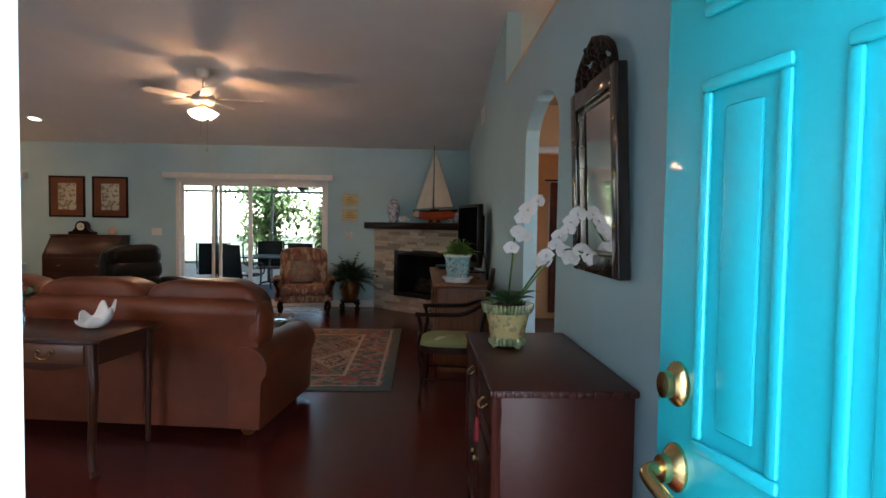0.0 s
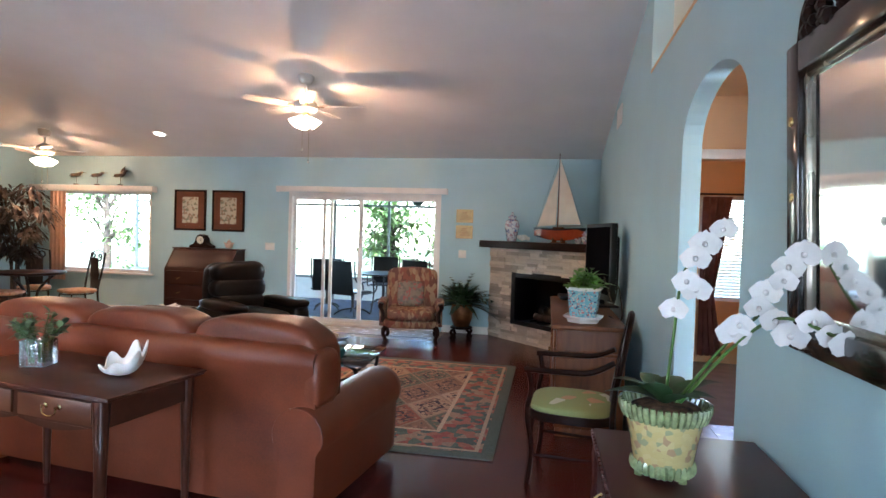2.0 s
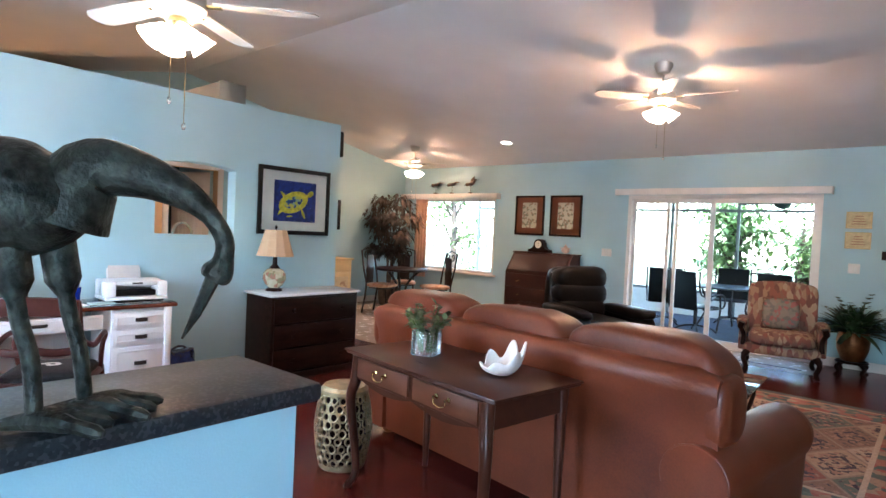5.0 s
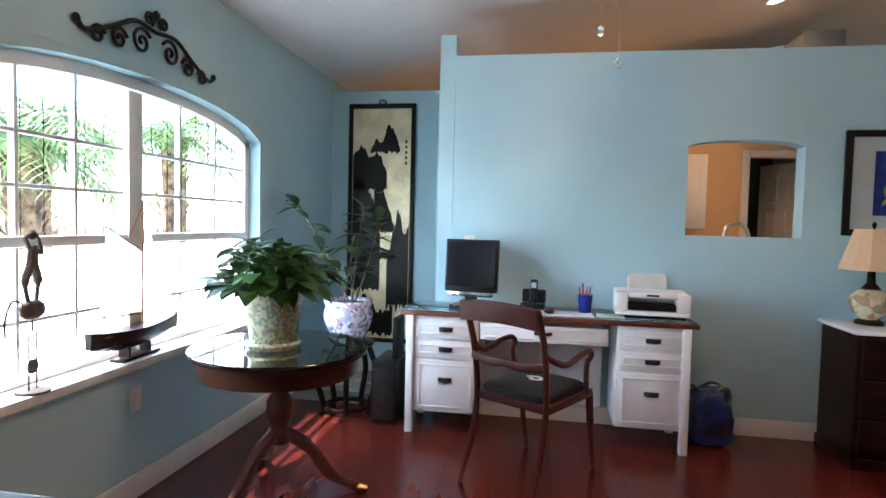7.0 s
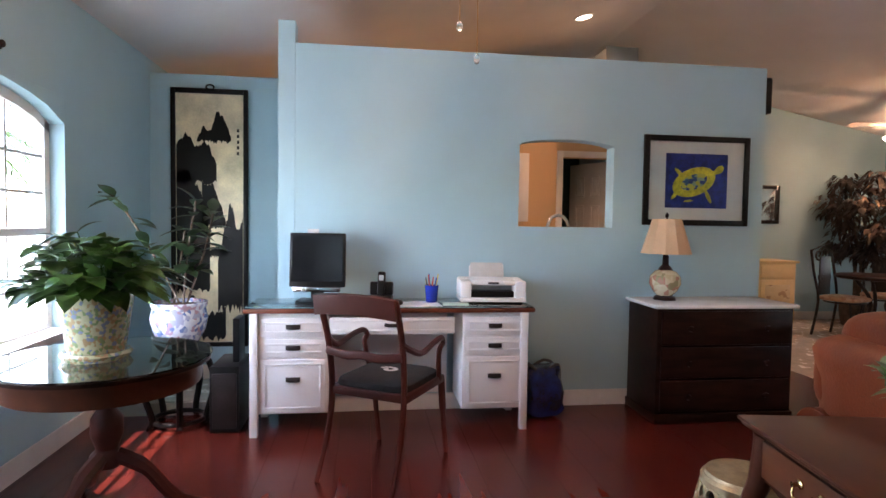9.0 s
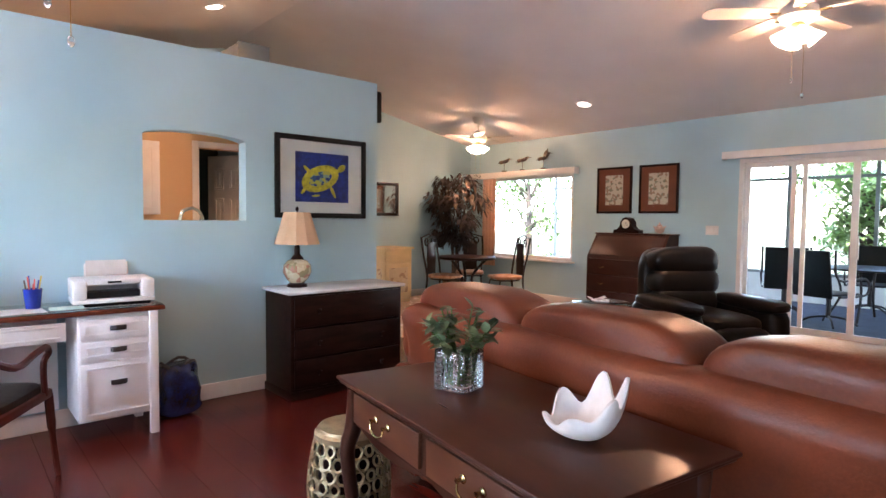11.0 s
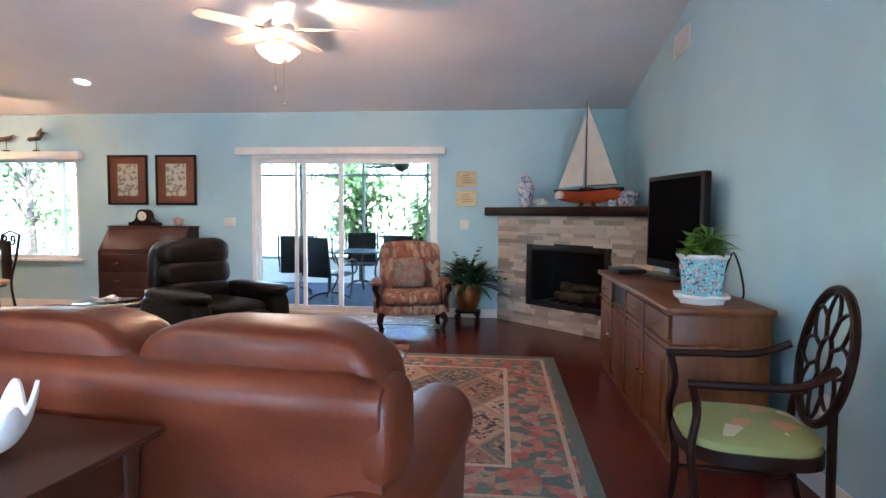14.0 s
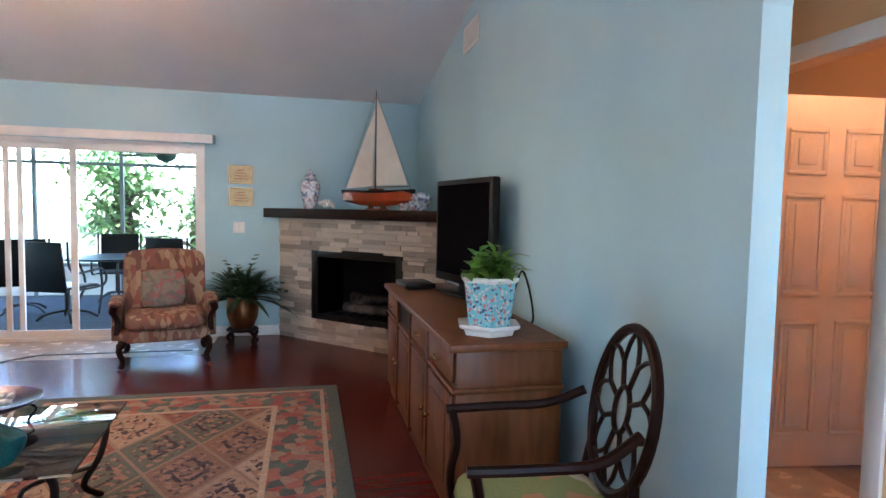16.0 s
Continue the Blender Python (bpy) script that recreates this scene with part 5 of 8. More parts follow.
# ---- office corner ----
desk = thing("desk", -4.79, 1.49, 0, 0, "white painted pedestal desk with a glass-covered cherry top", "desk")
DZ = 0.765
M_CHERRY = material("cherry desk top", (0.14, 0.035, 0.018), 0.25, var=0.15, scale=4, bump=0.02, coat=0.4, stretch=(5, 1, 5))
part("desktop", B((0.02, 0.45, -0.87, 0.87, DZ - 0.035, DZ - 0.006, 0.008)), M_CHERRY, desk)
part("glass_top", B((0.03, 0.44, -0.86, 0.86, DZ - 0.005, DZ, 0.002)), M_TABLEGLASS, desk)
for y0, y1 in ((-0.83, -0.38), (0.38, 0.83)):
    part("pedestal", B((0.03, 0.415, y0 + 0.045, y1 - 0.002, 0.13, DZ - 0.036, 0.003)), M_WHITE, desk)
    for z0, z1 in ((0.14, 0.455), (0.47, 0.575), (0.59, 0.70)):
        a, b = y0 + 0.055, y1 - 0.015
        d = part("drawer", B((0.416, 0.426, a, b, z0, z1, 0.003)), M_WHITE, desk)
        part("bead", B((0.426, 0.431, a + 0.025, b - 0.025, z1 - 0.035, z1 - 0.023, 0.002), (0.426, 0.431, a + 0.025, b - 0.025, z0 + 0.023, z0 + 0.035, 0.002), (0.426, 0.431, a + 0.025, a + 0.037, z0 + 0.035, z1 - 0.035, 0.002), (0.426, 0.431, b - 0.037, b - 0.025, z0 + 0.035, z1 - 0.035, 0.002)), M_WHITE, d)
        zc = (z0 + z1) / 2 if z1 - z0 < 0.2 else z1 - 0.12
        bm = bmesh.new()
        rings(bm, [[(0.426 + 0.022 * math.sin(math.pi * i / 8) * k, (a + b) / 2 - 0.042 * math.cos(math.pi * i / 8) , zc + 0.016 * k2) for i in range(9)] + [((0.426), (a + b) / 2, zc + 0.016 * k2)] for k, k2 in ((0.75, 1.0), (1.0, 0.3), (1.0, -0.6))])
        part("cup_handle", bm, M_IRON, d, "black cup pull")
part("kneehole_drawer", B((0.40, 0.42, -0.375, 0.375, 0.60, 0.70, 0.003)), M_WHITE, desk)
part("bead", B((0.42, 0.425, -0.35, 0.35, 0.615, 0.627, 0.002), (0.42, 0.425, -0.35, 0.35, 0.675, 0.687, 0.002)), M_WHITE, desk)
part("cup_handle", tube(bmesh.new(), [(0.42, -0.045, 0.655), (0.44, -0.03, 0.655), (0.44, 0.03, 0.655), (0.42, 0.045, 0.655)], 0.011, 8), M_IRON, desk)
part("back_panel", B((0.03, 0.045, -0.38, 0.38, 0.13, 0.72)), M_WHITE, desk)
for x in (0.035, 0.40):
    for y in (-0.83, 0.785):
        part("leg", B((x, x + 0.042, y, y + 0.045, 0, DZ - 0.036, 0.003)), M_WHITE, desk)

oc = thing("desk_chair", -3.92, 1.45, 0, -121, "mahogany open armchair with a scrolled back rail and black needlework seat", "chair")
oc.matrix_world = pose(-3.92, 1.45, 0, 0, 0, -121) @ Matrix.Diagonal((0.88, 1.0, 1.06, 1))
# the chair faces its local -y
part("seat_frame", B((-0.25, 0.25, -0.23, 0.23, 0.385, 0.425, 0.01)), M_MAHOG, oc)
M_NEEDLEBLACK = material("black needlework", (0.015, 0.013, 0.013), 0.9, var=0.3, scale=40, bump=0.3)
part("seat", puff(bmesh.new(), (0, 0, 0.435), (0.235, 0.215, 0.04), 0.3, 0.6), M_NEEDLEBLACK, oc)
bm = bmesh.new()
for k in range(14):
    a = k * 0.45
    puff(bm, (0.06 * math.cos(a) * (0.3 + 0.05 * k), 0.045 * math.sin(a) * (0.3 + 0.05 * k), 0.474), (0.016, 0.012, 0.004), 1, 1, 8, 5)
part("embroidery", bm, M_PETAL, oc, "pale embroidered flowers")
for s in (-1, 1):
    part("back_post", tube(bmesh.new(), curve([(s * 0.235, 0.34, 0.0), (s * 0.23, 0.25, 0.22), (s * 0.23, 0.22, 0.42), (s * 0.235, 0.25, 0.65), (s * 0.24, 0.33, 0.86)], 5), [0.013] * 4 + [0.017] * 16 + [0.013], 8), M_MAHOG, oc)
    part("front_leg", tube(bmesh.new(), curve([(s * 0.23, -0.22, 0.40), (s * 0.24, -0.23, 0.22), (s * 0.24, -0.28, 0.0)], 6), [0.022] * 6 + [0.016] * 6 + [0.011], 8), M_MAHOG, oc)
    part("arm", tube(bmesh.new(), curve([(s * 0.235, 0.26, 0.66), (s * 0.27, 0.12, 0.60), (s * 0.275, -0.03, 0.625), (s * 0.27, -0.13, 0.63), (s * 0.265, -0.165, 0.60), (s * 0.26, -0.13, 0.57), (s * 0.25, -0.14, 0.50), (s * 0.24, -0.17, 0.41)], 5), 0.0155, 8), M_MAHOG, oc)
bm = bmesh.new()
rings(bm, [[(x, 0.335 + 0.02 * (1 - (x / 0.25) ** 2) + d, z + 0.015 * (1 - (x / 0.25) ** 2)) for d, z in ((-0.006, 0.775), (0.014, 0.775), (0.028, 0.865), (0.008, 0.87))] for x in [-0.25 + 0.05 * i for i in range(11)]])
part("crest_rail", bm, M_MAHOG, oc)
part("cross_rail", tube(bmesh.new(), curve([(-0.235, 0.255, 0.60), (-0.1, 0.275, 0.59), (0, 0.28, 0.60), (0.1, 0.275, 0.59), (0.235, 0.255, 0.60)], 5), 0.015, 8, flat=1.4), M_MAHOG, oc)

mon = thing("computer_monitor", -4.62, 1.02, DZ, -8, "black flat computer monitor with a silver foot on the desk", "monitor")
part("panel", B((-0.02, 0.02, -0.175, 0.175, 0.09, 0.43, 0.006)), M_BLACK, mon, at=pose(0, 0, 0, 0, -4))
part("screen", B((0.0205, 0.022, -0.16, 0.16, 0.125, 0.415)), material("dark screen", (0.008, 0.008, 0.009), 0.2, var=0.05, bump=0, spec=0.2), mon, at=pose(0, 0, 0, 0, -4))
part("speaker_bar", B((-0.015, 0.03, -0.15, 0.15, 0.062, 0.092, 0.006)), M_CHROME, mon, "silver speaker bar")
part("foot", B((-0.08, 0.09, -0.12, 0.12, 0, 0.012, 0.005), (-0.03, 0.0, -0.04, 0.04, 0.012, 0.10, 0.004)), M_BLACK, mon)
kb = thing("keyboard", -4.45, 1.14, DZ, -6, "black computer keyboard on the desk", "keyboard")
part("case", B((-0.07, 0.07, -0.22, 0.22, 0, 0.018, 0.005)), M_BLACK, kb)
bm = bmesh.new()
for r in range(5):
    for c in range(17):
        box(bm, -0.06 + r * 0.025, -0.038 + r * 0.025, -0.205 + c * 0.0242, -0.184 + c * 0.0242, 0.018, 0.024, 0.0)
part("keys", bm, M_BLACK, kb)
ms = thing("computer_mouse", -4.45, 1.52, DZ + 0.002, 10, "small black and silver mouse on a white pad", "mouse")
part("shell", puff(bmesh.new(), (0, 0, 0.015), (0.05, 0.03, 0.016), 0.8, 0.8), M_BLACK, ms)
solo("paper_sheets", B((-0.11, 0.11, -0.2, 0.2, 0, 0.0015)), M_WHITE, -4.47, 1.58, DZ + 0.0005, 3, "white paper sheets lying on the desk", "paper")
solo("note_pad", B((-0.05, 0.05, -0.08, 0.08, 0, 0.008, 0.001)), material("pale green pad", (0.45, 0.60, 0.52), 0.7), -4.45, 1.88, DZ + 0.0005, -4, "pale green note pad on the desk", "note pad")
ph = thing("cordless_phone", -4.63, 1.42, DZ, -10, "black cordless telephone standing in its base", "telephone")
part("base", B((-0.06, 0.05, -0.075, 0.075, 0, 0.035, 0.01), (-0.06, -0.02, -0.075, 0.075, 0.035, 0.12, 0.01)), M_BLACK, ph)
part("handset", B((-0.015, 0.012, -0.025, 0.025, 0.03, 0.19, 0.01)), M_BLACK, ph, at=pose(0, 0, 0, 0, -12))
part("display", B((0.0125, 0.014, -0.016, 0.016, 0.13, 0.165)), M_CHROME, ph, at=pose(0, 0, 0, 0, -12))
pc = thing("pencil_cup", -4.56, 1.74, DZ, label="cobalt blue glass cup full of pencils", category="pencil cup")
part("cup", lathe(bmesh.new(), [(0.001, 0), (0.035, 0), (0.036, 0.01), (0.046, 0.11), (0.043, 0.11), (0.033, 0.012), (0.001, 0.012)], 20), material("cobalt glass", (0.01, 0.03, 0.30), 0.1, var=0.1, bump=0, coat=0.4), pc)
for i in range(9):
    a = i * 0.7
    col = ((0.6, 0.1, 0.08), (0.05, 0.1, 0.4), (0.7, 0.55, 0.1), (0.1, 0.1, 0.1))[i % 4]
    part("pencil", tube(bmesh.new(), [(0.015 * math.cos(a), 0.015 * math.sin(a), 0.02), (0.04 * math.cos(a), 0.04 * math.sin(a), 0.14 + 0.02 * (i % 3))], 0.004, 6), material("pencil paint", col, 0.4), pc)
pr = thing("printer", -4.60, 2.13, DZ, -3, "small white inkjet printer with a sheet of paper in its tray", "printer")
part("body", B((-0.13, 0.13, -0.21, 0.21, 0.012, 0.035, 0.004), (-0.13, -0.02, -0.21, 0.21, 0.036, 0.15, 0.012), (-0.019, 0.13, -0.21, -0.14, 0.036, 0.145, 0.012), (-0.019, 0.13, 0.14, 0.21, 0.036, 0.145, 0.012), (-0.019, 0.12, -0.139, 0.139, 0.115, 0.148, 0.008)), M_WHITE, pr)
part("slot", B((-0.018, 0.09, -0.138, 0.138, 0.037, 0.075, 0.003)), M_BLACK, pr, "dark paper slot")
part("paper_tray", B((-0.15, -0.135, -0.12, 0.12, 0.12, 0.27, 0.003)), M_WHITE, pr, at=pose(0, 0, 0, 0, -14))
part("paper", B((-0.134, -0.131, -0.11, 0.11, 0.13, 0.28)), M_PETAL, pr, at=pose(0, 0, 0, 0, -14))
part("logo_bar", B((0.1205, 0.122, -0.035, 0.035, 0.125, 0.137)), M_BLACK, pr)
part("foot", B((-0.11, 0.11, -0.19, 0.19, 0, 0.012)), M_BLACK, pr)

# round drum table with potted pothos
rt = thing("drum_table", -3.23, 0.36, 0, 0, "round mahogany drum table with a glass top and three sabre legs", "table")
rt.matrix_world = pose(-3.47, 0.257, 0) @ Matrix.Diagonal((1.06, 1.06, 0.928, 1))
part("tabletop", lathe(bmesh.new(), [(0.001, 0.715), (0.36, 0.715), (0.385, 0.722), (0.385, 0.735), (0.375, 0.742), (0.001, 0.742)], 40), M_DARKWOOD, rt)
part("drum", lathe(bmesh.new(), [(0.33, 0.62), (0.345, 0.622), (0.35, 0.635), (0.35, 0.714)], 40), M_WALNUT, rt)
part("glass_top", lathe(bmesh.new(), [(0.001, 0.743), (0.388, 0.743), (0.39, 0.746), (0.388, 0.749), (0.001, 0.749)], 40), M_TABLEGLASS, rt)
part("pedestal", lathe(bmesh.new(), [(0.05, 0.25), (0.055, 0.30), (0.04, 0.33), (0.045, 0.35), (0.06, 0.40), (0.058, 0.47), (0.03, 0.52), (0.028, 0.55), (0.045, 0.58), (0.06, 0.62)], 20), M_MAHOG, rt)
for k in range(3):
    a = radians(100 + 120 * k)
    part("leg", tube(bmesh.new(), curve([(0.03 * math.cos(a), 0.03 * math.sin(a), 0.30), (0.14 * math.cos(a), 0.14 * math.sin(a), 0.22), (0.24 * math.cos(a), 0.24 * math.sin(a), 0.08), (0.36 * math.cos(a), 0.36 * math.sin(a), 0.025)], 5), [0.035] * 5 + [0.028] * 6 + [0.02] * 5, 8), M_MAHOG, rt)
    part("ferrule", tube(bmesh.new(), [(0.355 * math.cos(a), 0.355 * math.sin(a), 0.024), (0.40 * math.cos(a), 0.40 * math.sin(a), 0.016)], [0.021, 0.014], 10), M_BRASS, rt)


def bushy_pot(name, x, y, z, pot_prof, pot_mat, leaf_mat, count, reach, size, label, seed, hmin=0.1, saucer=None, low=0.2, hi=1.0, base_h=0.0, droop=0.35):
    t = thing(name, x, y, z, 0, label, "potted plant")
    part("pot", lathe(bmesh.new(), pot_prof, 28), pot_mat, t)
    top = max(p[1] for p in pot_prof)
    rr = max(p[0] for p in pot_prof if p[1] > top - 0.03)
    part("soil", lathe(bmesh.new(), [(0.001, top - 0.03), (rr * 0.88, top - 0.03), (rr * 0.88, top - 0.022), (0.001, top - 0.018)], 20), M_SOIL, t)
    if saucer:
        part("saucer", lathe(bmesh.new(), saucer, 28), pot_mat, t)
    r = random.Random(seed)
    stems, leaves = bmesh.new(), bmesh.new()
    for i in range(count):
        d = spread(r, low, hi)
        L = reach * r.uniform(0.45, 1.0)
        p0 = Vector((r.uniform(-0.5, 0.5) * rr, r.uniform(-0.5, 0.5) * rr, top - 0.03))
        p1 = p0 + Vector((d.x * L, d.y * L, max(hmin, d.z * L) + base_h))
        tube(stems, [p0, (p0 + p1) / 2 + Vector((0, 0, 0.03)), p1], [0.003, 0.0025, 0.002], 5)
        for k in range(2):
            q = Vector((d.x + r.uniform(-0.6, 0.6), d.y + r.uniform(-0.6, 0.6), r.uniform(-0.2, 0.5)))
            leaf(leaves, p1, q, (0, 0, 1), size * r.uniform(0.7, 1.15), size * r.uniform(0.5, 0.68), 0.18, droop, 4)
    part("stems", stems, leaf_mat, t)
    part("foliage", leaves, leaf_mat, t, sharp=70)
    return t


M_CHINTZ = patches("painted green china", [(0.44, 0.43, 0.26), (0.20, 0.27, 0.13), (0.48, 0.45, 0.29), (0.36, 0.25, 0.13), (0.20, 0.24, 0.32), (0.44, 0.42, 0.26)], 90, 0.2, coat=0.5, bump=0)
pothos = bushy_pot("pothos_plant", -3.20, 0.33, 0.749, [(0.001, 0.025), (0.085, 0.025), (0.09, 0.03), (0.118, 0.21), (0.122, 0.225), (0.112, 0.225), (0.10, 0.19), (0.001, 0.19)], M_CHINTZ, M_LEAF, 130, 0.22, 0.115, "bushy green pothos in a painted china pot on the drum table", 21, hmin=0.02, saucer=[(0.001, 0.0), (0.10, 0.0), (0.112, 0.02), (0.105, 0.03), (0.001, 0.024)], low=0.0, base_h=0.03)
pothos.matrix_world = pose(-3.44, 0.235, 0.6955) @ Matrix.Diagonal((1.18, 1.18, 1.18, 1))
M_BLUEWHITE = patches("blue and white china", [(0.66, 0.68, 0.72), (0.16, 0.22, 0.42), (0.70, 0.71, 0.74), (0.40, 0.42, 0.55), (0.62, 0.64, 0.70), (0.45, 0.30, 0.36)], 42, 0.15, coat=0.6, bump=0)

pst = thing("plant_stand", -4.66, 0.18, 0, 0, "low black lacquer plant stand with bowed legs", "plant stand")
part("stand_top", lathe(bmesh.new(), [(0.001, 0.45), (0.17, 0.45), (0.18, 0.46), (0.18, 0.475), (0.17, 0.48), (0.001, 0.48)], 28), M_BLACK, pst)
part("base_ring", tube(bmesh.new(), [(0.15 * math.cos(a), 0.15 * math.sin(a), 0.03) for a in [2 * math.pi * i / 20 for i in range(20)]], 0.016, 8, closed=True), M_BLACK, pst)
for k in range(5):
    a = 2 * math.pi * k / 5 + 0.3
    part("leg", tube(bmesh.new(), curve([(0.15 * math.cos(a), 0.15 * math.sin(a), 0.45), (0.21 * math.cos(a), 0.21 * math.sin(a), 0.26), (0.16 * math.cos(a), 0.16 * math.sin(a), 0.05), (0.18 * math.cos(a), 0.18 * math.sin(a), 0.0)], 5), 0.02, 8), M_BLACK, pst)
fbp = thing("rubber_plant", -4.66, 0.18, 0.481, 0, "leggy rubber plant in a blue and white china fishbowl", "potted plant")
part("pot", lathe(bmesh.new(), [(0.001, 0.0), (0.10, 0.0), (0.11, 0.02), (0.155, 0.11), (0.168, 0.18), (0.155, 0.24), (0.165, 0.26), (0.165, 0.28), (0.148, 0.28), (0.145, 0.25), (0.001, 0.24)], 32), M_BLUEWHITE, fbp)
part("soil", lathe(bmesh.new(), [(0.001, 0.242), (0.14, 0.242), (0.14, 0.255), (0.001, 0.26)], 20), M_SOIL, fbp)
prng = random.Random(31)
for k, (path, nl) in enumerate((([(0, 0, 0.27), (0.05, -0.12, 0.55), (0.10, -0.28, 0.85), (0.14, -0.34, 0.93)], 15), ([(0.02, 0.03, 0.27), (0.02, 0.06, 0.6), (0.0, 0.10, 0.90)], 18), ([(-0.03, 0.04, 0.27), (-0.05, 0.14, 0.6), (-0.02, 0.20, 0.84)], 16), ([(0.0, -0.03, 0.27), (-0.02, 0.0, 0.5), (0.02, 0.04, 0.72)], 14))):
    pts = curve(path, 8)
    part("stem", tube(bmesh.new(), pts, 0.007, 6), M_BARK, fbp)
    bm = bmesh.new()
    for i in range(nl):
        p = pts[min(len(pts) - 1, int(len(pts) * (0.3 + 0.7 * i / nl)))]
        leaf(bm, p, spread(prng, -0.3, 0.8), (0, 0, 1), prng.uniform(0.13, 0.20), prng.uniform(0.06, 0.09), 0.2, 0.25, 5)
    part("leaves", bm, M_DARKLEAF, fbp, sharp=70)

# tall lacquer panel in the alcove
sc = thing("wall_panel", XA + 0.003, 0.10, 0.26, 0, "tall gold lacquer panel painted with black mountains and pines", "picture")
part("frame", B((0.0, 0.03, -0.29, -0.255, 0, 2.03, 0.004), (0.0, 0.03, 0.255, 0.29, 0, 2.03, 0.004), (0.0, 0.03, -0.255, 0.255, 0, 0.035, 0.004), (0.0, 0.03, -0.255, 0.255, 1.99, 2.03, 0.004)), M_BLACK, sc)
M_GOLDLEAF = material("pale gold leaf", (0.74, 0.64, 0.42), 0.38, metal=0.45, var=0.12, scale=6, bump=0.05)
part("gold_ground", B((0.0, 0.016, -0.255, 0.255, 0.035, 1.99)), M_GOLDLEAF, sc)
srng = random.Random(17)


def ridge(y0, y1, z0, tops, jag, mat=M_BLACK, lift=0.0175):
    bm = bmesh.new()
    n = 26
    up = []
    for i in range(n + 1):
        t = i / n
        k = t * (len(tops) - 1)
        j = min(int(k), len(tops) - 2)
        z = tops[j] + (tops[j + 1] - tops[j]) * (k - j) + srng.uniform(-jag, jag)
        up.append((y0 + (y1 - y0) * t, z))
    dn = [(y0 + (y1 - y0) * i / n, z0 + srng.uniform(-jag, jag)) for i in range(n, -1, -1)]
    front = [bm.verts.new((lift, y, z)) for y, z in up + dn]
    back = [bm.verts.new((0.0165, y, z)) for y, z in up + dn]
    m = len(front)
    for i in range(n):
        bm.faces.new((front[i], front[i + 1], front[m - 2 - i], front[m - 1 - i]))
    for i in range(m):
        bm.faces.new((front[i], back[i], back[(i + 1) % m], front[(i + 1) % m]))
    part("painted_peak", bm, mat, sc)


ridge(-0.10, 0.16, 1.62, (1.62, 1.74, 1.70, 1.86, 1.80, 1.66), 0.015)
ridge(-0.25, 0.05, 1.30, (1.60, 1.68, 1.58, 1.62, 1.45), 0.02)
ridge(-0.25, 0.0, 0.45, (1.36, 1.40, 1.34, 1.20, 0.9), 0.03)
ridge(-0.06, 0.12, 0.95, (1.30, 1.28, 1.0), 0.02)
ridge(0.06, 0.25, 0.30, (0.70, 0.9, 1.15, 0.95, 1.0), 0.04)
ridge(-0.25, 0.12, 0.06, (0.30, 0.42, 0.25, 0.30), 0.03)
ridge(-0.02, 0.14, 0.72, (0.76, 0.80, 0.75), 0.012)
part("hanger", tube(bmesh.new(), [(0.01, 0.03 * math.cos(a), 2.045 + 0.018 * math.sin(a)) for a in [2 * math.pi * i / 12 for i in range(12)]], 0.006, 6, closed=True), M_BLACK, sc)
for i in range(5):
    part("ink_mark", B((0.0165, 0.0172, 0.205, 0.222, 1.70 - i * 0.045, 1.725 - i * 0.045)), M_BLACK, sc)

pcx = thing("computer_tower", -4.62, 0.50, 0, 0, "black computer tower standing beside the desk", "computer")
part("case", B((-0.18, 0.18, -0.085, 0.085, 0, 0.40, 0.006)), M_BLACK, pcx)
part("front_grille", B((0.181, 0.186, -0.07, 0.07, 0.03, 0.36, 0.004)), M_IRON, pcx)
mdm = thing("modem", -4.62, 0.545, 0.40, 0, "slim black modem standing on the computer tower", "modem")
part("case", B((-0.08, 0.08, -0.02, 0.02, 0, 0.27, 0.005)), M_BLACK, mdm)
bag = thing("shopping_bag", -4.60, 2.50, 0, 12, "crumpled glossy dark blue bag on the floor beside the desk", "bag")
bm = puff(bmesh.new(), (0, 0, 0.17), (0.11, 0.12, 0.17), 0.5, 0.5, 28, 14)
for v in bm.verts:
    v.co += Vector((1, 1, 1)) * 0.035 * noise.noise(v.co * 9)
    v.co.z = max(0, v.co.z)
part("sack", bm, material("glossy blue plastic", (0.008, 0.02, 0.12), 0.2, var=0.4, scale=12, bump=0.4, coat=0.4), bag)
part("bag_mouth", tube(bmesh.new(), [(0.08 * math.cos(a), 0.11 * math.sin(a), 0.335 + 0.02 * math.sin(3 * a)) for a in [2 * math.pi * i / 16 for i in range(16)]], 0.01, 6, closed=True), material("black plastic", (0.01, 0.01, 0.012), 0.3), bag)

# window-sill things and the iron ornament
SZ = WZ0 + 0.021
bo = thing("model_sailboat", -3.27, YF - 0.005, SZ, 3, "dark wooden model sailboat with white sails on the window sill", "model boat")
bo.matrix_world = pose(-3.27, YF - 0.005, SZ, 0, 0, 3) @ Matrix.Diagonal((1.45, 1.2, 1.2, 1))
def hull(bm, L, w, h, z0):
    loops = []
    for i in range(13):
        t = i / 12
        x = (t - 0.5) * L
        k = max(0.02, math.sin(math.pi * (0.04 + 0.92 * t)) ** 0.6)
        zt = z0 + h + 0.25 * h * (2 * t - 1) ** 2
        loops.append([(x, -w * k, zt), (x, -w * k * 0.8, z0 + h * 0.45), (x, 0, z0 + h * (1 - k) * 0.7), (x, w * k * 0.8, z0 + h * 0.45), (x, w * k, zt)])
    return rings(bm, loops)


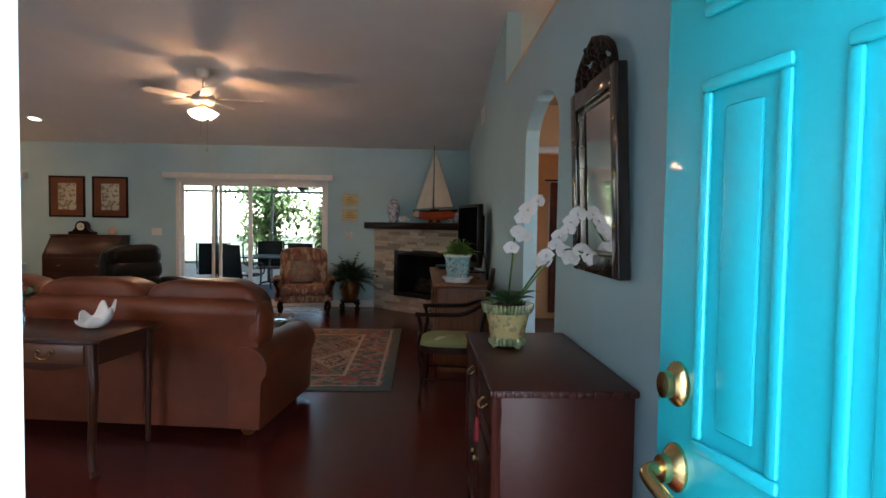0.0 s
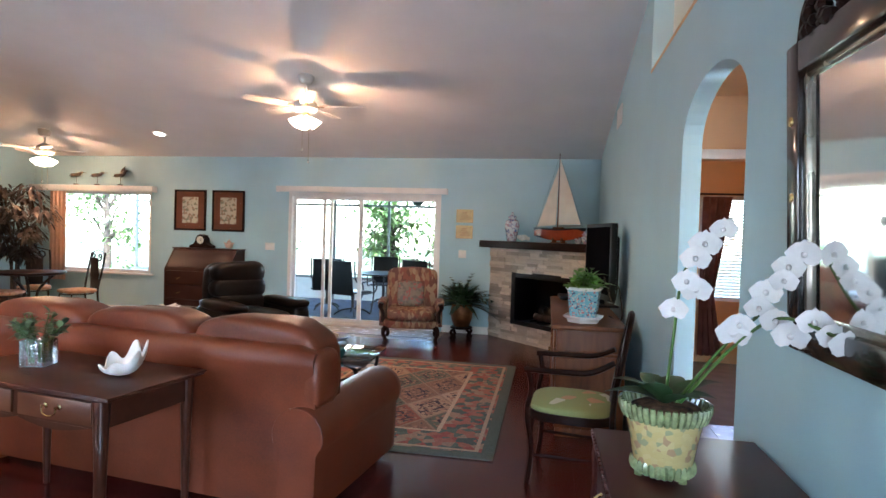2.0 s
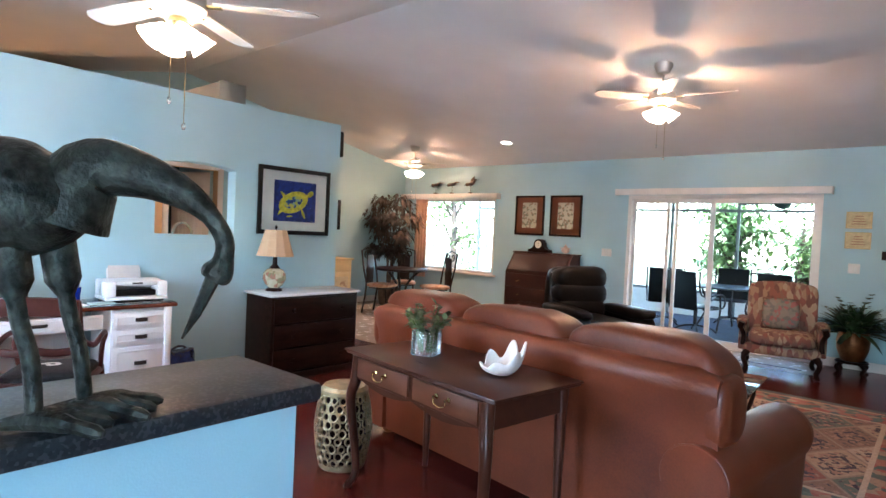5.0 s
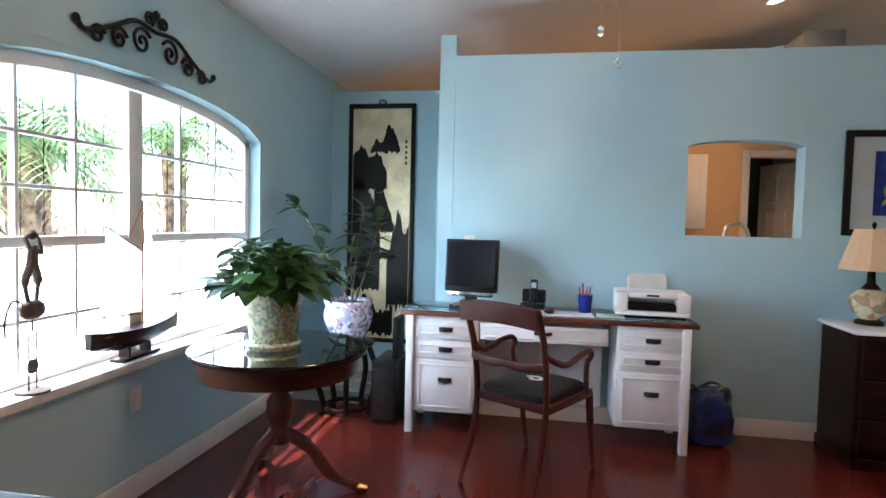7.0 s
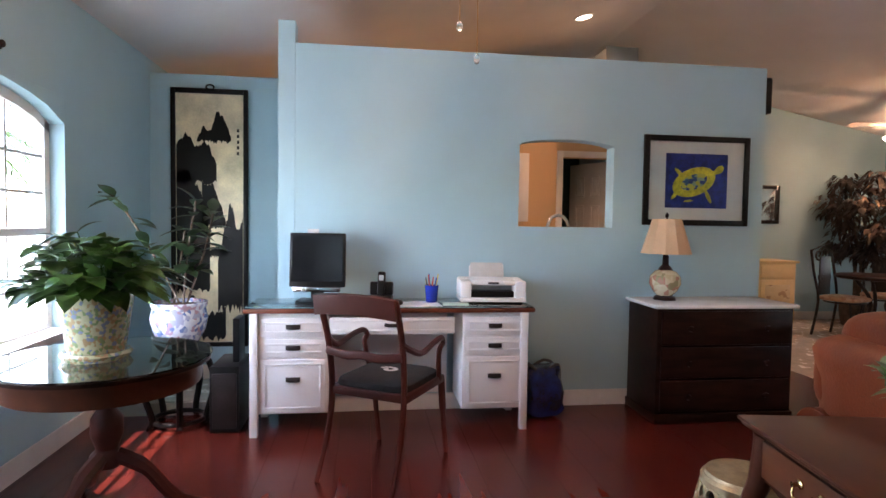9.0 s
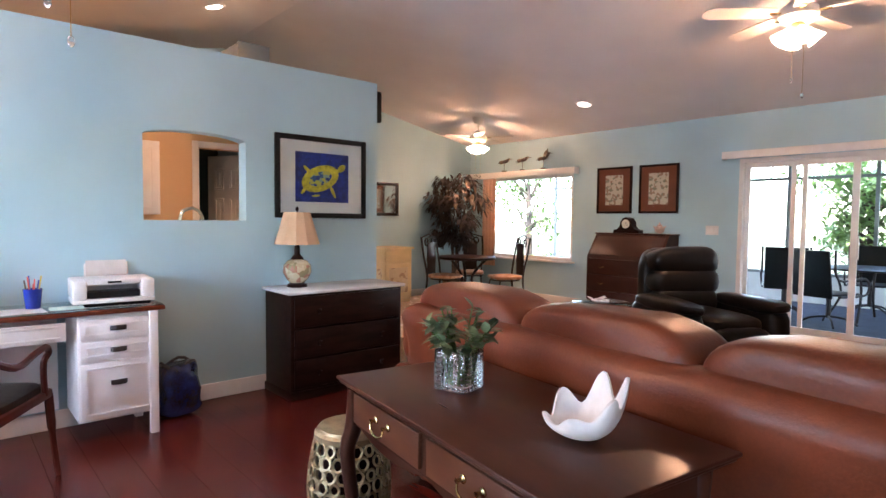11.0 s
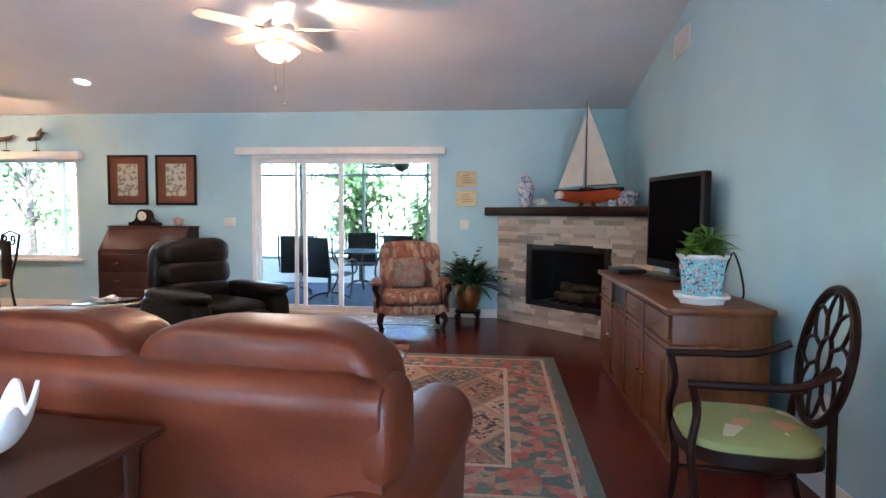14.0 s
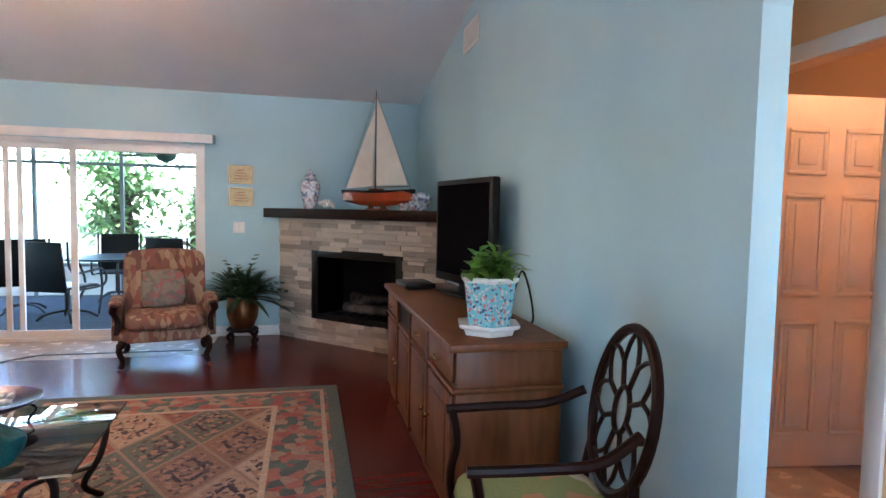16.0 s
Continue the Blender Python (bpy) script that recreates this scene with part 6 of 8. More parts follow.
def sail(bm, pts, bulge=0.015):
    c = sum((Vector(p) for p in pts), Vector()) / len(pts) + Vector((0, bulge, 0))
    vs = [bm.verts.new(p) for p in pts]
    vc = bm.verts.new(c)
    back = [bm.verts.new(Vector(p) + Vector((0, 0.002, 0))) for p in pts]
    vb2 = bm.verts.new(c + Vector((0, 0.002, 0)))
    n = len(pts)
    for i in range(n):
        bm.faces.new((vs[i], vs[(i + 1) % n], vc))
        bm.faces.new((back[(i + 1) % n], back[i], vb2))
        bm.faces.new((vs[i], back[i], back[(i + 1) % n], vs[(i + 1) % n]))
    return bm


M_THINSAIL = bpy.data.materials.new("thin white sailcloth")
M_THINSAIL.use_nodes = True
tn = M_THINSAIL.node_tree
tl_node, tr_node, mx_node = tn.nodes.new("ShaderNodeBsdfTranslucent"), tn.nodes.new("ShaderNodeBsdfTransparent"), tn.nodes.new("ShaderNodeMixShader")
tl_node.inputs[0].default_value = (0.9, 0.9, 0.88, 1)
mx_node.inputs[0].default_value = 0.55
tn.links.new(tl_node.outputs[0], mx_node.inputs[1])
tn.links.new(tr_node.outputs[0], mx_node.inputs[2])
tn.links.new(mx_node.outputs[0], tn.nodes["Material Output"].inputs[0])
M_SAIL = material("cream sailcloth", (0.70, 0.64, 0.54), 0.85, var=0.04, bump=0.15)
part("stand", B((-0.09, 0.09, -0.03, 0.03, 0, 0.012, 0.003), (-0.05, -0.04, -0.02, 0.02, 0.012, 0.05), (0.05, 0.06, -0.02, 0.02, 0.012, 0.05)), M_DARKWOOD, bo)
part("hull", hull(bmesh.new(), 0.42, 0.045, 0.075, 0.04), M_DARKWOOD, bo)
part("deck", B((-0.17, 0.17, -0.03, 0.03, 0.108, 0.114)), M_OAK, bo)
part("mast", tube(bmesh.new(), [(-0.03, 0, 0.11), (-0.03, 0, 0.60)], 0.004, 6), M_OAK, bo)
part("boom", tube(bmesh.new(), [(-0.03, 0, 0.16), (0.17, 0, 0.18)], 0.003, 6), M_OAK, bo)
part("gaff", tube(bmesh.new(), [(-0.03, 0, 0.40), (0.14, 0, 0.50)], 0.003, 6), M_OAK, bo)
part("mainsail", sail(bmesh.new(), [(-0.025, 0, 0.17), (0.165, 0, 0.19), (0.135, 0, 0.495), (-0.025, 0, 0.40)]), M_THINSAIL, bo)
part("jib", sail(bmesh.new(), [(-0.035, 0, 0.56), (-0.20, 0, 0.14), (-0.05, 0, 0.16)]), M_THINSAIL, bo)
for x in (-0.2, 0.2):
    part("stay", tube(bmesh.new(), [(-0.03, 0, 0.58), (x, 0, 0.13)], 0.001, 4), M_IRON, bo)
da = thing("figurine", -2.70, YF + 0.02, SZ, 10, "slender dark bronze figurine on a wire stand on the window sill", "sculpture")
bm = bmesh.new()
lathe(bm, [(0.001, 0), (0.055, 0), (0.055, 0.008), (0.001, 0.01)], 20)
for y in (-0.02, 0.02):
    tube(bm, [(y, 0, 0.008), (y, 0, 0.22)], 0.003, 6)
puff(bm, (0, 0, 0.095), (0.028, 0.012, 0.028), 1, 1, 12, 8)
puff(bm, (0, 0, 0.30), (0.06, 0.02, 0.035), 0.8, 0.8, 14, 8)
tube(bm, [(0, 0, 0.22), (0, 0, 0.28)], 0.004, 6)
tube(bm, curve([(0.05, 0, 0.33), (0.10, 0, 0.34), (0.13, 0, 0.28), (0.13, 0, 0.22)], 5), 0.004, 6)
tube(bm, curve([(-0.02, 0, 0.33), (-0.03, 0, 0.40), (-0.01, 0, 0.46), (-0.005, 0, 0.53)], 5), [0.008] * 5 + [0.016] * 11, 8)
tube(bm, curve([(0.02, 0, 0.33), (0.035, 0, 0.40), (0.01, 0, 0.46), (0.0, 0, 0.52)], 5), [0.008] * 5 + [0.014] * 11, 8)
tube(bm, curve([(0.0, 0, 0.53), (-0.05, 0, 0.50), (-0.02, 0, 0.57), (0.03, 0, 0.56), (0.01, 0, 0.52)], 4), 0.008, 6)
puff(bm, (0.0, 0, 0.57), (0.017, 0.017, 0.02), 1, 1, 12, 8)
part("figure", bm, M_BARK, da)
io = thing("wall_ornament", -3.38, YF + 0.004, 2.06, 0, "dark wrought iron scroll ornament above the arched window", "wall ornament")


def spiral(cx, cz, r0, r1, a0, a1, n=18):
    return [(cx + (r0 + (r1 - r0) * i / n) * math.cos(a0 + (a1 - a0) * i / n), 0.012, cz + (r0 + (r1 - r0) * i / n) * math.sin(a0 + (a1 - a0) * i / n)) for i in range(n + 1)]


for s in (-1, 1):
    for (cx, cz, r0, turns, a0) in ((0.10, 0.02, 0.065, 1.6, 2.6), (0.24, -0.01, 0.05, 1.5, 2.8), (0.36, -0.03, 0.04, 1.4, 2.8), (0.05, 0.14, 0.032, 1.5, -2.2)):
        pts = [(s * p[0], p[1], p[2]) for p in spiral(cx, cz, r0, 0.008, a0, a0 - turns * 2 * math.pi)]
        part("scroll", tube(bmesh.new(), pts, 0.008, 7), M_IRON, io)
    part("rod", tube(bmesh.new(), curve([(0, 0.012, 0.09), (s * 0.14, 0.012, 0.10), (s * 0.28, 0.012, 0.03), (s * 0.42, 0.012, -0.03), (s * 0.47, 0.012, 0.0)], 6), 0.010, 7), M_IRON, io)
    part("knob", puff(bmesh.new(), (s * 0.47, 0.012, 0.0), (0.018, 0.012, 0.018), 1, 1, 10, 8), M_IRON, io)
part("finial", puff(bmesh.new(), (0, 0.012, 0.17), (0.022, 0.014, 0.022), 1, 1, 10, 8), M_IRON, io)


def plate(name, x, y, z, turn, label, category, w=0.075, h=0.115, bits=2):
    t = thing(name, x, y, z, turn, label, category)
    part("cover", B((-w / 2, w / 2, -0.007, -0.001, -h / 2, h / 2, 0.003)), M_TRIM, t)
    for i in range(bits):
        if category == "outlet":
            part("socket", B((-0.016, 0.016, -0.0095, -0.0072, -0.035 + i * 0.04, -0.008 + i * 0.04, 0.002)), M_WHITE, t)
        else:
            part("rocker", B((-w / 2 + 0.015 + i * 0.046, -w / 2 + 0.045 + i * 0.046, -0.011, -0.0072, -0.03, 0.03, 0.003)), M_WHITE, t)


plate("wall_outlet", -3.25, YF, 0.46, 180, "white wall outlet below the front window", "outlet")
plate("light_switch", XP + 0.001, 0.98, 1.16, 90, "white light switch beside the alcove", "switch", bits=1)
plate("light_switch", -0.84, YB, 1.17, 0, "white double light switch by the fireplace", "switch", 0.115, 0.115, 2)
plate("light_switch", -3.90, YB, 1.18, 0, "white triple light switch beside the garden door", "switch", 0.16, 0.115, 3)
plate("wall_outlet", XR, 4.16, 0.42, -90, "white wall outlet beside the media cabinet", "outlet")

# turtle print, marble-top chest, table lamp
tu = thing("framed_print", XP + 0.002, 3.655, 1.28, 0, "print of a yellow sea turtle on blue in a black frame", "picture")
part("frame", B((0.0, 0.025, -0.40, -0.36, 0, 0.635, 0.004), (0.0, 0.025, 0.36, 0.40, 0, 0.635, 0.004), (0.0, 0.025, -0.36, 0.36, 0, 0.04, 0.004), (0.0, 0.025, -0.36, 0.36, 0.595, 0.635, 0.004)), M_BLACK, tu)
part("mat_board", B((0.0, 0.012, -0.36, 0.36, 0.04, 0.595)), M_TRIM, tu)
M_ULTRA = material("ultramarine print", (0.015, 0.035, 0.28), 0.5, var=0.25, scale=20, bump=0.02)
M_YELLOW = material("yellow print", (0.70, 0.60, 0.04), 0.5, var=0.2, scale=25, bump=0.02)
part("print_ground", B((0.0, 0.0135, -0.235, 0.235, 0.125, 0.51)), M_ULTRA, tu)


def oval(cy, cz, ry, rz, tilt, x0, x1, n=24):
    bm = bmesh.new()
    c, s = math.cos(tilt), math.sin(tilt)
    ring = [(ry * math.cos(2 * math.pi * i / n), rz * math.sin(2 * math.pi * i / n)) for i in range(n)]
    return rings(bm, [[(x, cy + a * c - b * s, cz + a * s + b * c) for a, b in ring] for x in (x0, x1)])


part("turtle_shape", oval(-0.02, 0.31, 0.17, 0.098, 0.35, 0.0136, 0.0144), M_YELLOW, tu)
part("turtle_shape", oval(-0.02, 0.31, 0.105, 0.052, 0.35, 0.0145, 0.0150), patches("shell print", [(0.03, 0.10, 0.30), (0.55, 0.52, 0.08), (0.02, 0.05, 0.25), (0.30, 0.42, 0.30)], 40, 0.5), tu)
for cy, cz, a, b, t in ((0.17, 0.40, 0.04, 0.026, 0.6), (-0.13, 0.37, 0.05, 0.014, 2.4), (0.09, 0.21, 0.055, 0.014, -1.1), (-0.16, 0.22, 0.045, 0.013, 0.9), (0.12, 0.37, 0.04, 0.018, 0.5), (-0.06, 0.175, 0.035, 0.008, 0.1)):
    part("turtle_shape", oval(cy, cz, a, b, t, 0.0136, 0.0143), M_YELLOW, tu)
part("glazing", B((0.0155, 0.0165, -0.36, 0.36, 0.04, 0.595)), M_GLASS, tu)

ch = thing("chest_of_drawers", -4.58, 3.65, 0, 0, "dark mahogany chest of drawers with a white marble top", "chest of drawers")
part("marble_top", B((-0.215, 0.235, -0.50, 0.50, 0.745, 0.77, 0.008)), M_MARBLE, ch, "white marble slab")
part("carcass", B((-0.20, 0.205, -0.475, 0.475, 0.06, 0.744, 0.004)), M_DARKWOOD, ch)
part("plinth", B((-0.21, 0.22, -0.485, 0.485, 0, 0.06, 0.006)), M_DARKWOOD, ch)
for i, (z0, z1) in enumerate(((0.08, 0.28), (0.295, 0.495), (0.51, 0.73))):
    d = part("drawer", B((0.206, 0.222, -0.45, 0.45, z0, z1, 0.006)), M_DARKWOOD, ch)
    for s in (-1, 1):
        part("knob", lathe(bmesh.new(), [(0.008, 0), (0.008, 0.012), (0.02, 0.022), (0.016, 0.032), (0.002, 0.034)], 12, m=pose(0.222, s * 0.27, (z0 + z1) / 2, 0, 90)), M_DARKWOOD, d)
tl = thing("table_lamp", -4.62, 3.35, 0.771, 0, "table lamp with a round china base and cream fabric shade", "lamp")
part("foot", lathe(bmesh.new(), [(0.001, 0), (0.075, 0), (0.07, 0.02), (0.05, 0.03), (0.001, 0.032)], 20), M_DARKWOOD, tl)
part("body", lathe(bmesh.new(), [(0.05, 0.03), (0.08, 0.06), (0.105, 0.11), (0.10, 0.16), (0.07, 0.195), (0.04, 0.205)], 24), patches("painted china lamp base", [(0.48, 0.42, 0.28), (0.42, 0.36, 0.22), (0.25, 0.22, 0.12), (0.52, 0.46, 0.32), (0.35, 0.18, 0.12)], 28, 0.2, coat=0.5, bump=0), tl)
part("neck", lathe(bmesh.new(), [(0.05, 0.205), (0.035, 0.225), (0.022, 0.24), (0.02, 0.30), (0.012, 0.31), (0.006, 0.36), (0.006, 0.57)], 16), M_DARKWOOD, tl)
bm = bmesh.new()
sides = 12
prof = [(0.165, 0.315), (0.13, 0.43), (0.095, 0.55), (0.092, 0.55), (0.127, 0.43), (0.161, 0.315)]
rings(bm, [[(r * math.cos(2 * math.pi * i / sides), r * math.sin(2 * math.pi * i / sides), z) for i in range(sides)] for r, z in prof], closed=True)
part("shade", bm, M_SHADE, tl, "cream pleated fabric shade", sharp=20)
part("finial", lathe(bmesh.new(), [(0.004, 0.55), (0.012, 0.57), (0.012, 0.58), (0.002, 0.595)], 12), M_DARKWOOD, tl)
spk = thing("wall_speaker", -4.86, 4.182, 2.10, 0, "small black loudspeaker on the end of the partition", "loudspeaker")
part("cabinet", B((-0.05, 0.05, 0.0, 0.05, 0, 0.26, 0.006)), M_BLACK, spk)
part("grille", B((-0.045, 0.045, 0.051, 0.056, 0.01, 0.25, 0.003)), M_IRON, spk)

# kitchen bits seen through the opening
kc = thing("kitchen_cabinet", XK + 0.01, 2.6, 1.30, 0, "pale cream wall cabinet in the kitchen", "cabinet")
part("body", B((0, 0.32, -0.75, 0.42, 0, 0.72, 0.004)), M_TRIM, kc)
for y0 in (-0.73, -0.35, 0.03):
    d = part("door", B((0.321, 0.338, y0, y0 + 0.37, 0.01, 0.71, 0.005)), M_TRIM, kc)
    part("panel", B((0.3385, 0.345, y0 + 0.06, y0 + 0.31, 0.07, 0.65, 0.006)), M_TRIM, d)
fc = thing("faucet", -5.35, 2.92, 0.92, 0, "chrome gooseneck kitchen faucet", "faucet")
part("spout", tube(bmesh.new(), curve([(0, 0, 0), (0, 0, 0.32), (0.0, -0.06, 0.42), (0.0, -0.15, 0.40), (0.0, -0.18, 0.30)], 6), 0.014, 8), M_CHROME, fc)
part("base", lathe(bmesh.new(), [(0.03, 0), (0.03, 0.02), (0.016, 0.04)], 14), M_CHROME, fc)
kb2 = thing("kitchen_counter", -5.28, 2.35, 0, 0, "kitchen counter behind the partition", "counter")
part("base_cabinet", B((-0.28, 0.34, -1.4, 1.6, 0, 0.88, 0.004)), M_TRIM, kb2)
part("worktop", B((-0.30, 0.345, -1.42, 1.62, 0.881, 0.919, 0.006)), M_GRANITE, kb2)
kdoor = panel_door("door_4", 0.60, 2.0, M_TRIM, XK - 0.13, 4.10, 0.01, 205, "white panelled kitchen door standing open", ((0.18, 0.82), (0.95, 1.5), (1.6, 1.85)))
# backing wall coloured dark to give the dim depth of the doorway
solo("wall_doorway_dark", B((-8.24, -8.2, 2.6, 4.07, 0, 2.6)), material("doorway dimness teal", (0.03, 0.08, 0.08), 0.7), label="dark teal backing wall, the kitchen doorway's dimness put into its colour", category="wall", kind="structure")
kbx = thing("supply_duct", -6.0, 3.55, 2.44, 0, "grey boxed air duct above the kitchen", "duct")
M_DUCT = material("grey duct paint", (0.20, 0.23, 0.24), 0.7, var=0.05)
part("box", B((-1.21, 0.15, -0.14, 0.14, 0.0, 0.40, 0.006)), M_DUCT, kbx)
part("end_flange", B((0.151, 0.158, -0.15, 0.15, -0.01, 0.41, 0.002)), M_DUCT, kbx)

# ---- on and beside the sofa table ----
vs = thing("glass_vase", -2.06, 2.615, 0.7355, 14, "square cut-crystal vase with leafy stems on the sofa table", "vase")
bm = B((-0.058, 0.058, -0.058, 0.058, 0, 0.13, 0.004))
part("vase_body", bm, M_CRYSTAL, vs)
bm = bmesh.new()
for i in range(6):
    for j in range(7):
        for ax in (0, 1):
            for s in (-1, 1):
                u, w = -0.047 + i * 0.019, 0.012 + j * 0.0175
                c = (u, s * 0.0585, w) if ax == 0 else (s * 0.0585, u, w)
                puff(bm, c, (0.0075, 0.004, 0.0075) if ax == 0 else (0.004, 0.0075, 0.0075), 1, 1, 6, 4)
part("bead_lattice", bm, M_CRYSTAL, vs, "lattice of bright cut beads")
vr = random.Random(41)
sm, fo = bmesh.new(), bmesh.new()
M_SAGE = material("sage green leaf", (0.09, 0.15, 0.075), 0.5, var=0.35, scale=12, bump=0.08)
for i in range(26):
    d = spread(vr, 0.25, 0.95)
    p1 = Vector((d.x * 0.13, d.y * 0.13, 0.13 + d.z * 0.14))
    tube(sm, [(d.x * 0.03, d.y * 0.03, 0.02), (d.x * 0.05, d.y * 0.05, 0.12), p1], 0.0025, 5)
    for k in range(6):
        leaf(fo, Vector((d.x * 0.05, d.y * 0.05, 0.12)).lerp(p1, 0.3 + 0.14 * k), spread(vr, -0.3, 0.9), (0, 0, 1), vr.uniform(0.04, 0.06), vr.uniform(0.024, 0.034), 0.2, 0.2, 4)
part("stems", sm, M_LEAF, vs)
part("foliage", fo, M_SAGE, vs, sharp=70)

sh = thing("clam_shell", -1.55, 2.56, 0.7355, -14, "large white fluted clam shell lying open on the sofa table", "shell")
bm = bmesh.new()
nu, nv = 60, 10
sh.matrix_world = pose(-1.55, 2.56, 0.7355, 0, 0, -14) @ Matrix.Diagonal((0.84, 0.92, 1.15, 1))
grid = []
for j in range(nv + 1):
    t = j / nv
    row = []
    for i in range(nu):
        a = 2 * math.pi * i / nu
        flute = math.cos(a * 6 + 0.9 + 0.5 * math.sin(a))
        r = 0.02 + 0.085 * math.sin(t * math.pi / 2) * (1 + 0.10 * flute * t)
        back = 0.5 + 0.5 * math.sin(a)
        z = 0.004 + 0.082 * t ** 1.8 * (0.5 + 0.75 * back + 0.25 * math.cos(a)) + 0.032 * t ** 3 * flute * (0.25 + 0.75 * back)
        row.append(Vector((1.22 * r * math.cos(a), 0.85 * r * math.sin(a) + 0.02 * t * back, z)))
    grid.append(row)
out = [[p for p in row] for row in grid]
inn = [[Vector((p.x * 0.93, p.y * 0.93, p.z + 0.008 * (1 - j / nv) + 0.001)) for p in row] for j, row in enumerate(grid)]
rings(bm, out + inn[::-1])
part("shell_body", bm, M_SHELL, sh, sharp=60)

M_PALEGOLD = material("pale antique gold", (0.44, 0.36, 0.21), 0.42, metal=0.75, var=0.15, scale=14, bump=0.1)
gs = thing("garden_stool", -2.63, 2.56, 0, 0, "pierced brass drum stool standing beside the sofa table", "stool")
part("top_plate", lathe(bmesh.new(), [(0.001, 0.455), (0.115, 0.455), (0.125, 0.46), (0.12, 0.47), (0.001, 0.475)], 28), M_PALEGOLD, gs)
for z, r in ((0.02, 0.125), (0.44, 0.128)):
    part("band", lathe(bmesh.new(), [(r, z - 0.02), (r + 0.008, z - 0.01), (r + 0.008, z + 0.01), (r, z + 0.02), (r - 0.006, z + 0.02), (r - 0.006, z - 0.02)], 28), M_PALEGOLD, gs)
# dark core shape gives the shade seen through the fretwork
part("liner", lathe(bmesh.new(), [(0.10, 0.03), (0.13, 0.22), (0.10, 0.43)], 24), M_DARKWOOD, gs, "dark core put in for the shade inside the drum")
sr = random.Random(13)
def drum_r(z):
    return 0.125 + 0.035 * math.sin(math.pi * z / 0.46)
bm = bmesh.new()
for j in range(9):
    for i in range(18):
        a = 2 * math.pi * (i + 0.5 * (j % 2)) / 18 + sr.uniform(-0.05, 0.05)
        z = 0.055 + j * 0.044
        rr = sr.uniform(0.017, 0.023)
        ring = []
        for k in range(9):
            b = 2 * math.pi * k / 9
            zz = z + rr * math.sin(b) * 1.15
            R = drum_r(zz)
            aa = a + rr * math.cos(b) / R
            ring.append((R * math.cos(aa), R * math.sin(aa), zz))
        tube(bm, ring, 0.0066, 4, closed=True)
part("fretwork", bm, M_PALEGOLD, gs, "pierced brass fretwork")

# ---- coffee table with bowl ----
cft = thing("coffee_table", -1.55, 4.68, 0.013, 3, "glass-topped coffee table on a curled dark iron base", "table")
part("glass_top", B((-0.60, 0.60, -0.40, 0.40, 0.41, 0.422, 0.004)), M_TABLEGLASS, cft)
for sx in (-1, 1):
    for sy in (-1, 1):
        part("leg", tube(bmesh.new(), curve([(sx * 0.42, sy * 0.26, 0.408), (sx * 0.52, sy * 0.33, 0.36), (sx * 0.50, sy * 0.32, 0.2), (sx * 0.44, sy * 0.28, 0.08), (sx * 0.50, sy * 0.33, 0.0)], 5), 0.015, 8), M_IRON, cft)
    part("stretcher", tube(bmesh.new(), curve([(sx * 0.47, -0.30, 0.15), (sx * 0.3, 0, 0.2), (sx * 0.47, 0.30, 0.15)], 6), 0.010, 7), M_IRON, cft)
    part("side_scroll", tube(bmesh.new(), curve([(sx * 0.42, -0.26, 0.39), (sx * 0.46, 0, 0.30), (sx * 0.42, 0.26, 0.39)], 6), 0.010, 7), M_IRON, cft)
for sy in (-1, 1):
    part("rail", tube(bmesh.new(), curve([(-0.42, sy * 0.26, 0.39), (0, sy * 0.3, 0.34), (0.42, sy * 0.26, 0.39)], 6), 0.010, 7), M_IRON, cft)
fbw = thing("shell_bowl", -1.44, 4.85, 0.437, 0, "dark footed tray with blue rim holding seashells on the coffee table", "bowl")
part("tray", lathe(bmesh.new(), [(0.001, 0.075), (0.13, 0.075), (0.19, 0.10), (0.20, 0.115), (0.185, 0.108), (0.12, 0.085), (0.001, 0.085)], 28), material("blue rimmed tray", (0.05, 0.05, 0.14), 0.3, var=0.3, scale=9), fbw)
for k in range(4):
    a = k * math.pi / 2 + 0.4
    part("foot", tube(bmesh.new(), curve([(0.12 * math.cos(a), 0.12 * math.sin(a), 0.08), (0.17 * math.cos(a), 0.17 * math.sin(a), 0.05), (0.14 * math.cos(a), 0.14 * math.sin(a), 0.0)], 5), 0.006, 6), M_IRON, fbw)
br = random.Random(19)
for i in range(26):
    a, q = br.uniform(0, 6.28), br.uniform(0, 0.13)
    part("seashell", puff(bmesh.new(), (q * math.cos(a), q * math.sin(a), 0.10 + br.uniform(0, 0.02)), (br.uniform(0.015, 0.03), br.uniform(0.015, 0.028), 0.014), 0.9, 0.9, 9, 6), M_SHELL, fbw)
thr = thing("teal_cloth", -1.33, 4.43, 0.437, 20, "crumpled teal cloth lying on the coffee table", "cloth")
bm = puff(bmesh.new(), (0, 0, 0.065), (0.20, 0.11, 0.065), 0.7, 0.7, 28, 14)
for v in bm.verts:
    v.co.z = max(0, v.co.z + 0.05 * noise.noise(v.co * 12))
part("cloth", bm, material("teal cloth", (0.008, 0.15, 0.18), 0.7, var=0.3, scale=10, bump=0.3), thr)
etb = thing("side_table", -4.05, 6.45, 0, 0, "small glass-topped iron side table beside the recliner", "table")
part("glass_top", lathe(bmesh.new(), [(0.001, 0.44), (0.29, 0.44), (0.30, 0.446), (0.29, 0.452), (0.001, 0.452)], 32), M_TABLEGLASS, etb)
part("ring", tube(bmesh.new(), [(0.25 * math.cos(a), 0.25 * math.sin(a), 0.43) for a in [2 * math.pi * i / 24 for i in range(24)]], 0.009, 7, closed=True), M_IRON, etb)
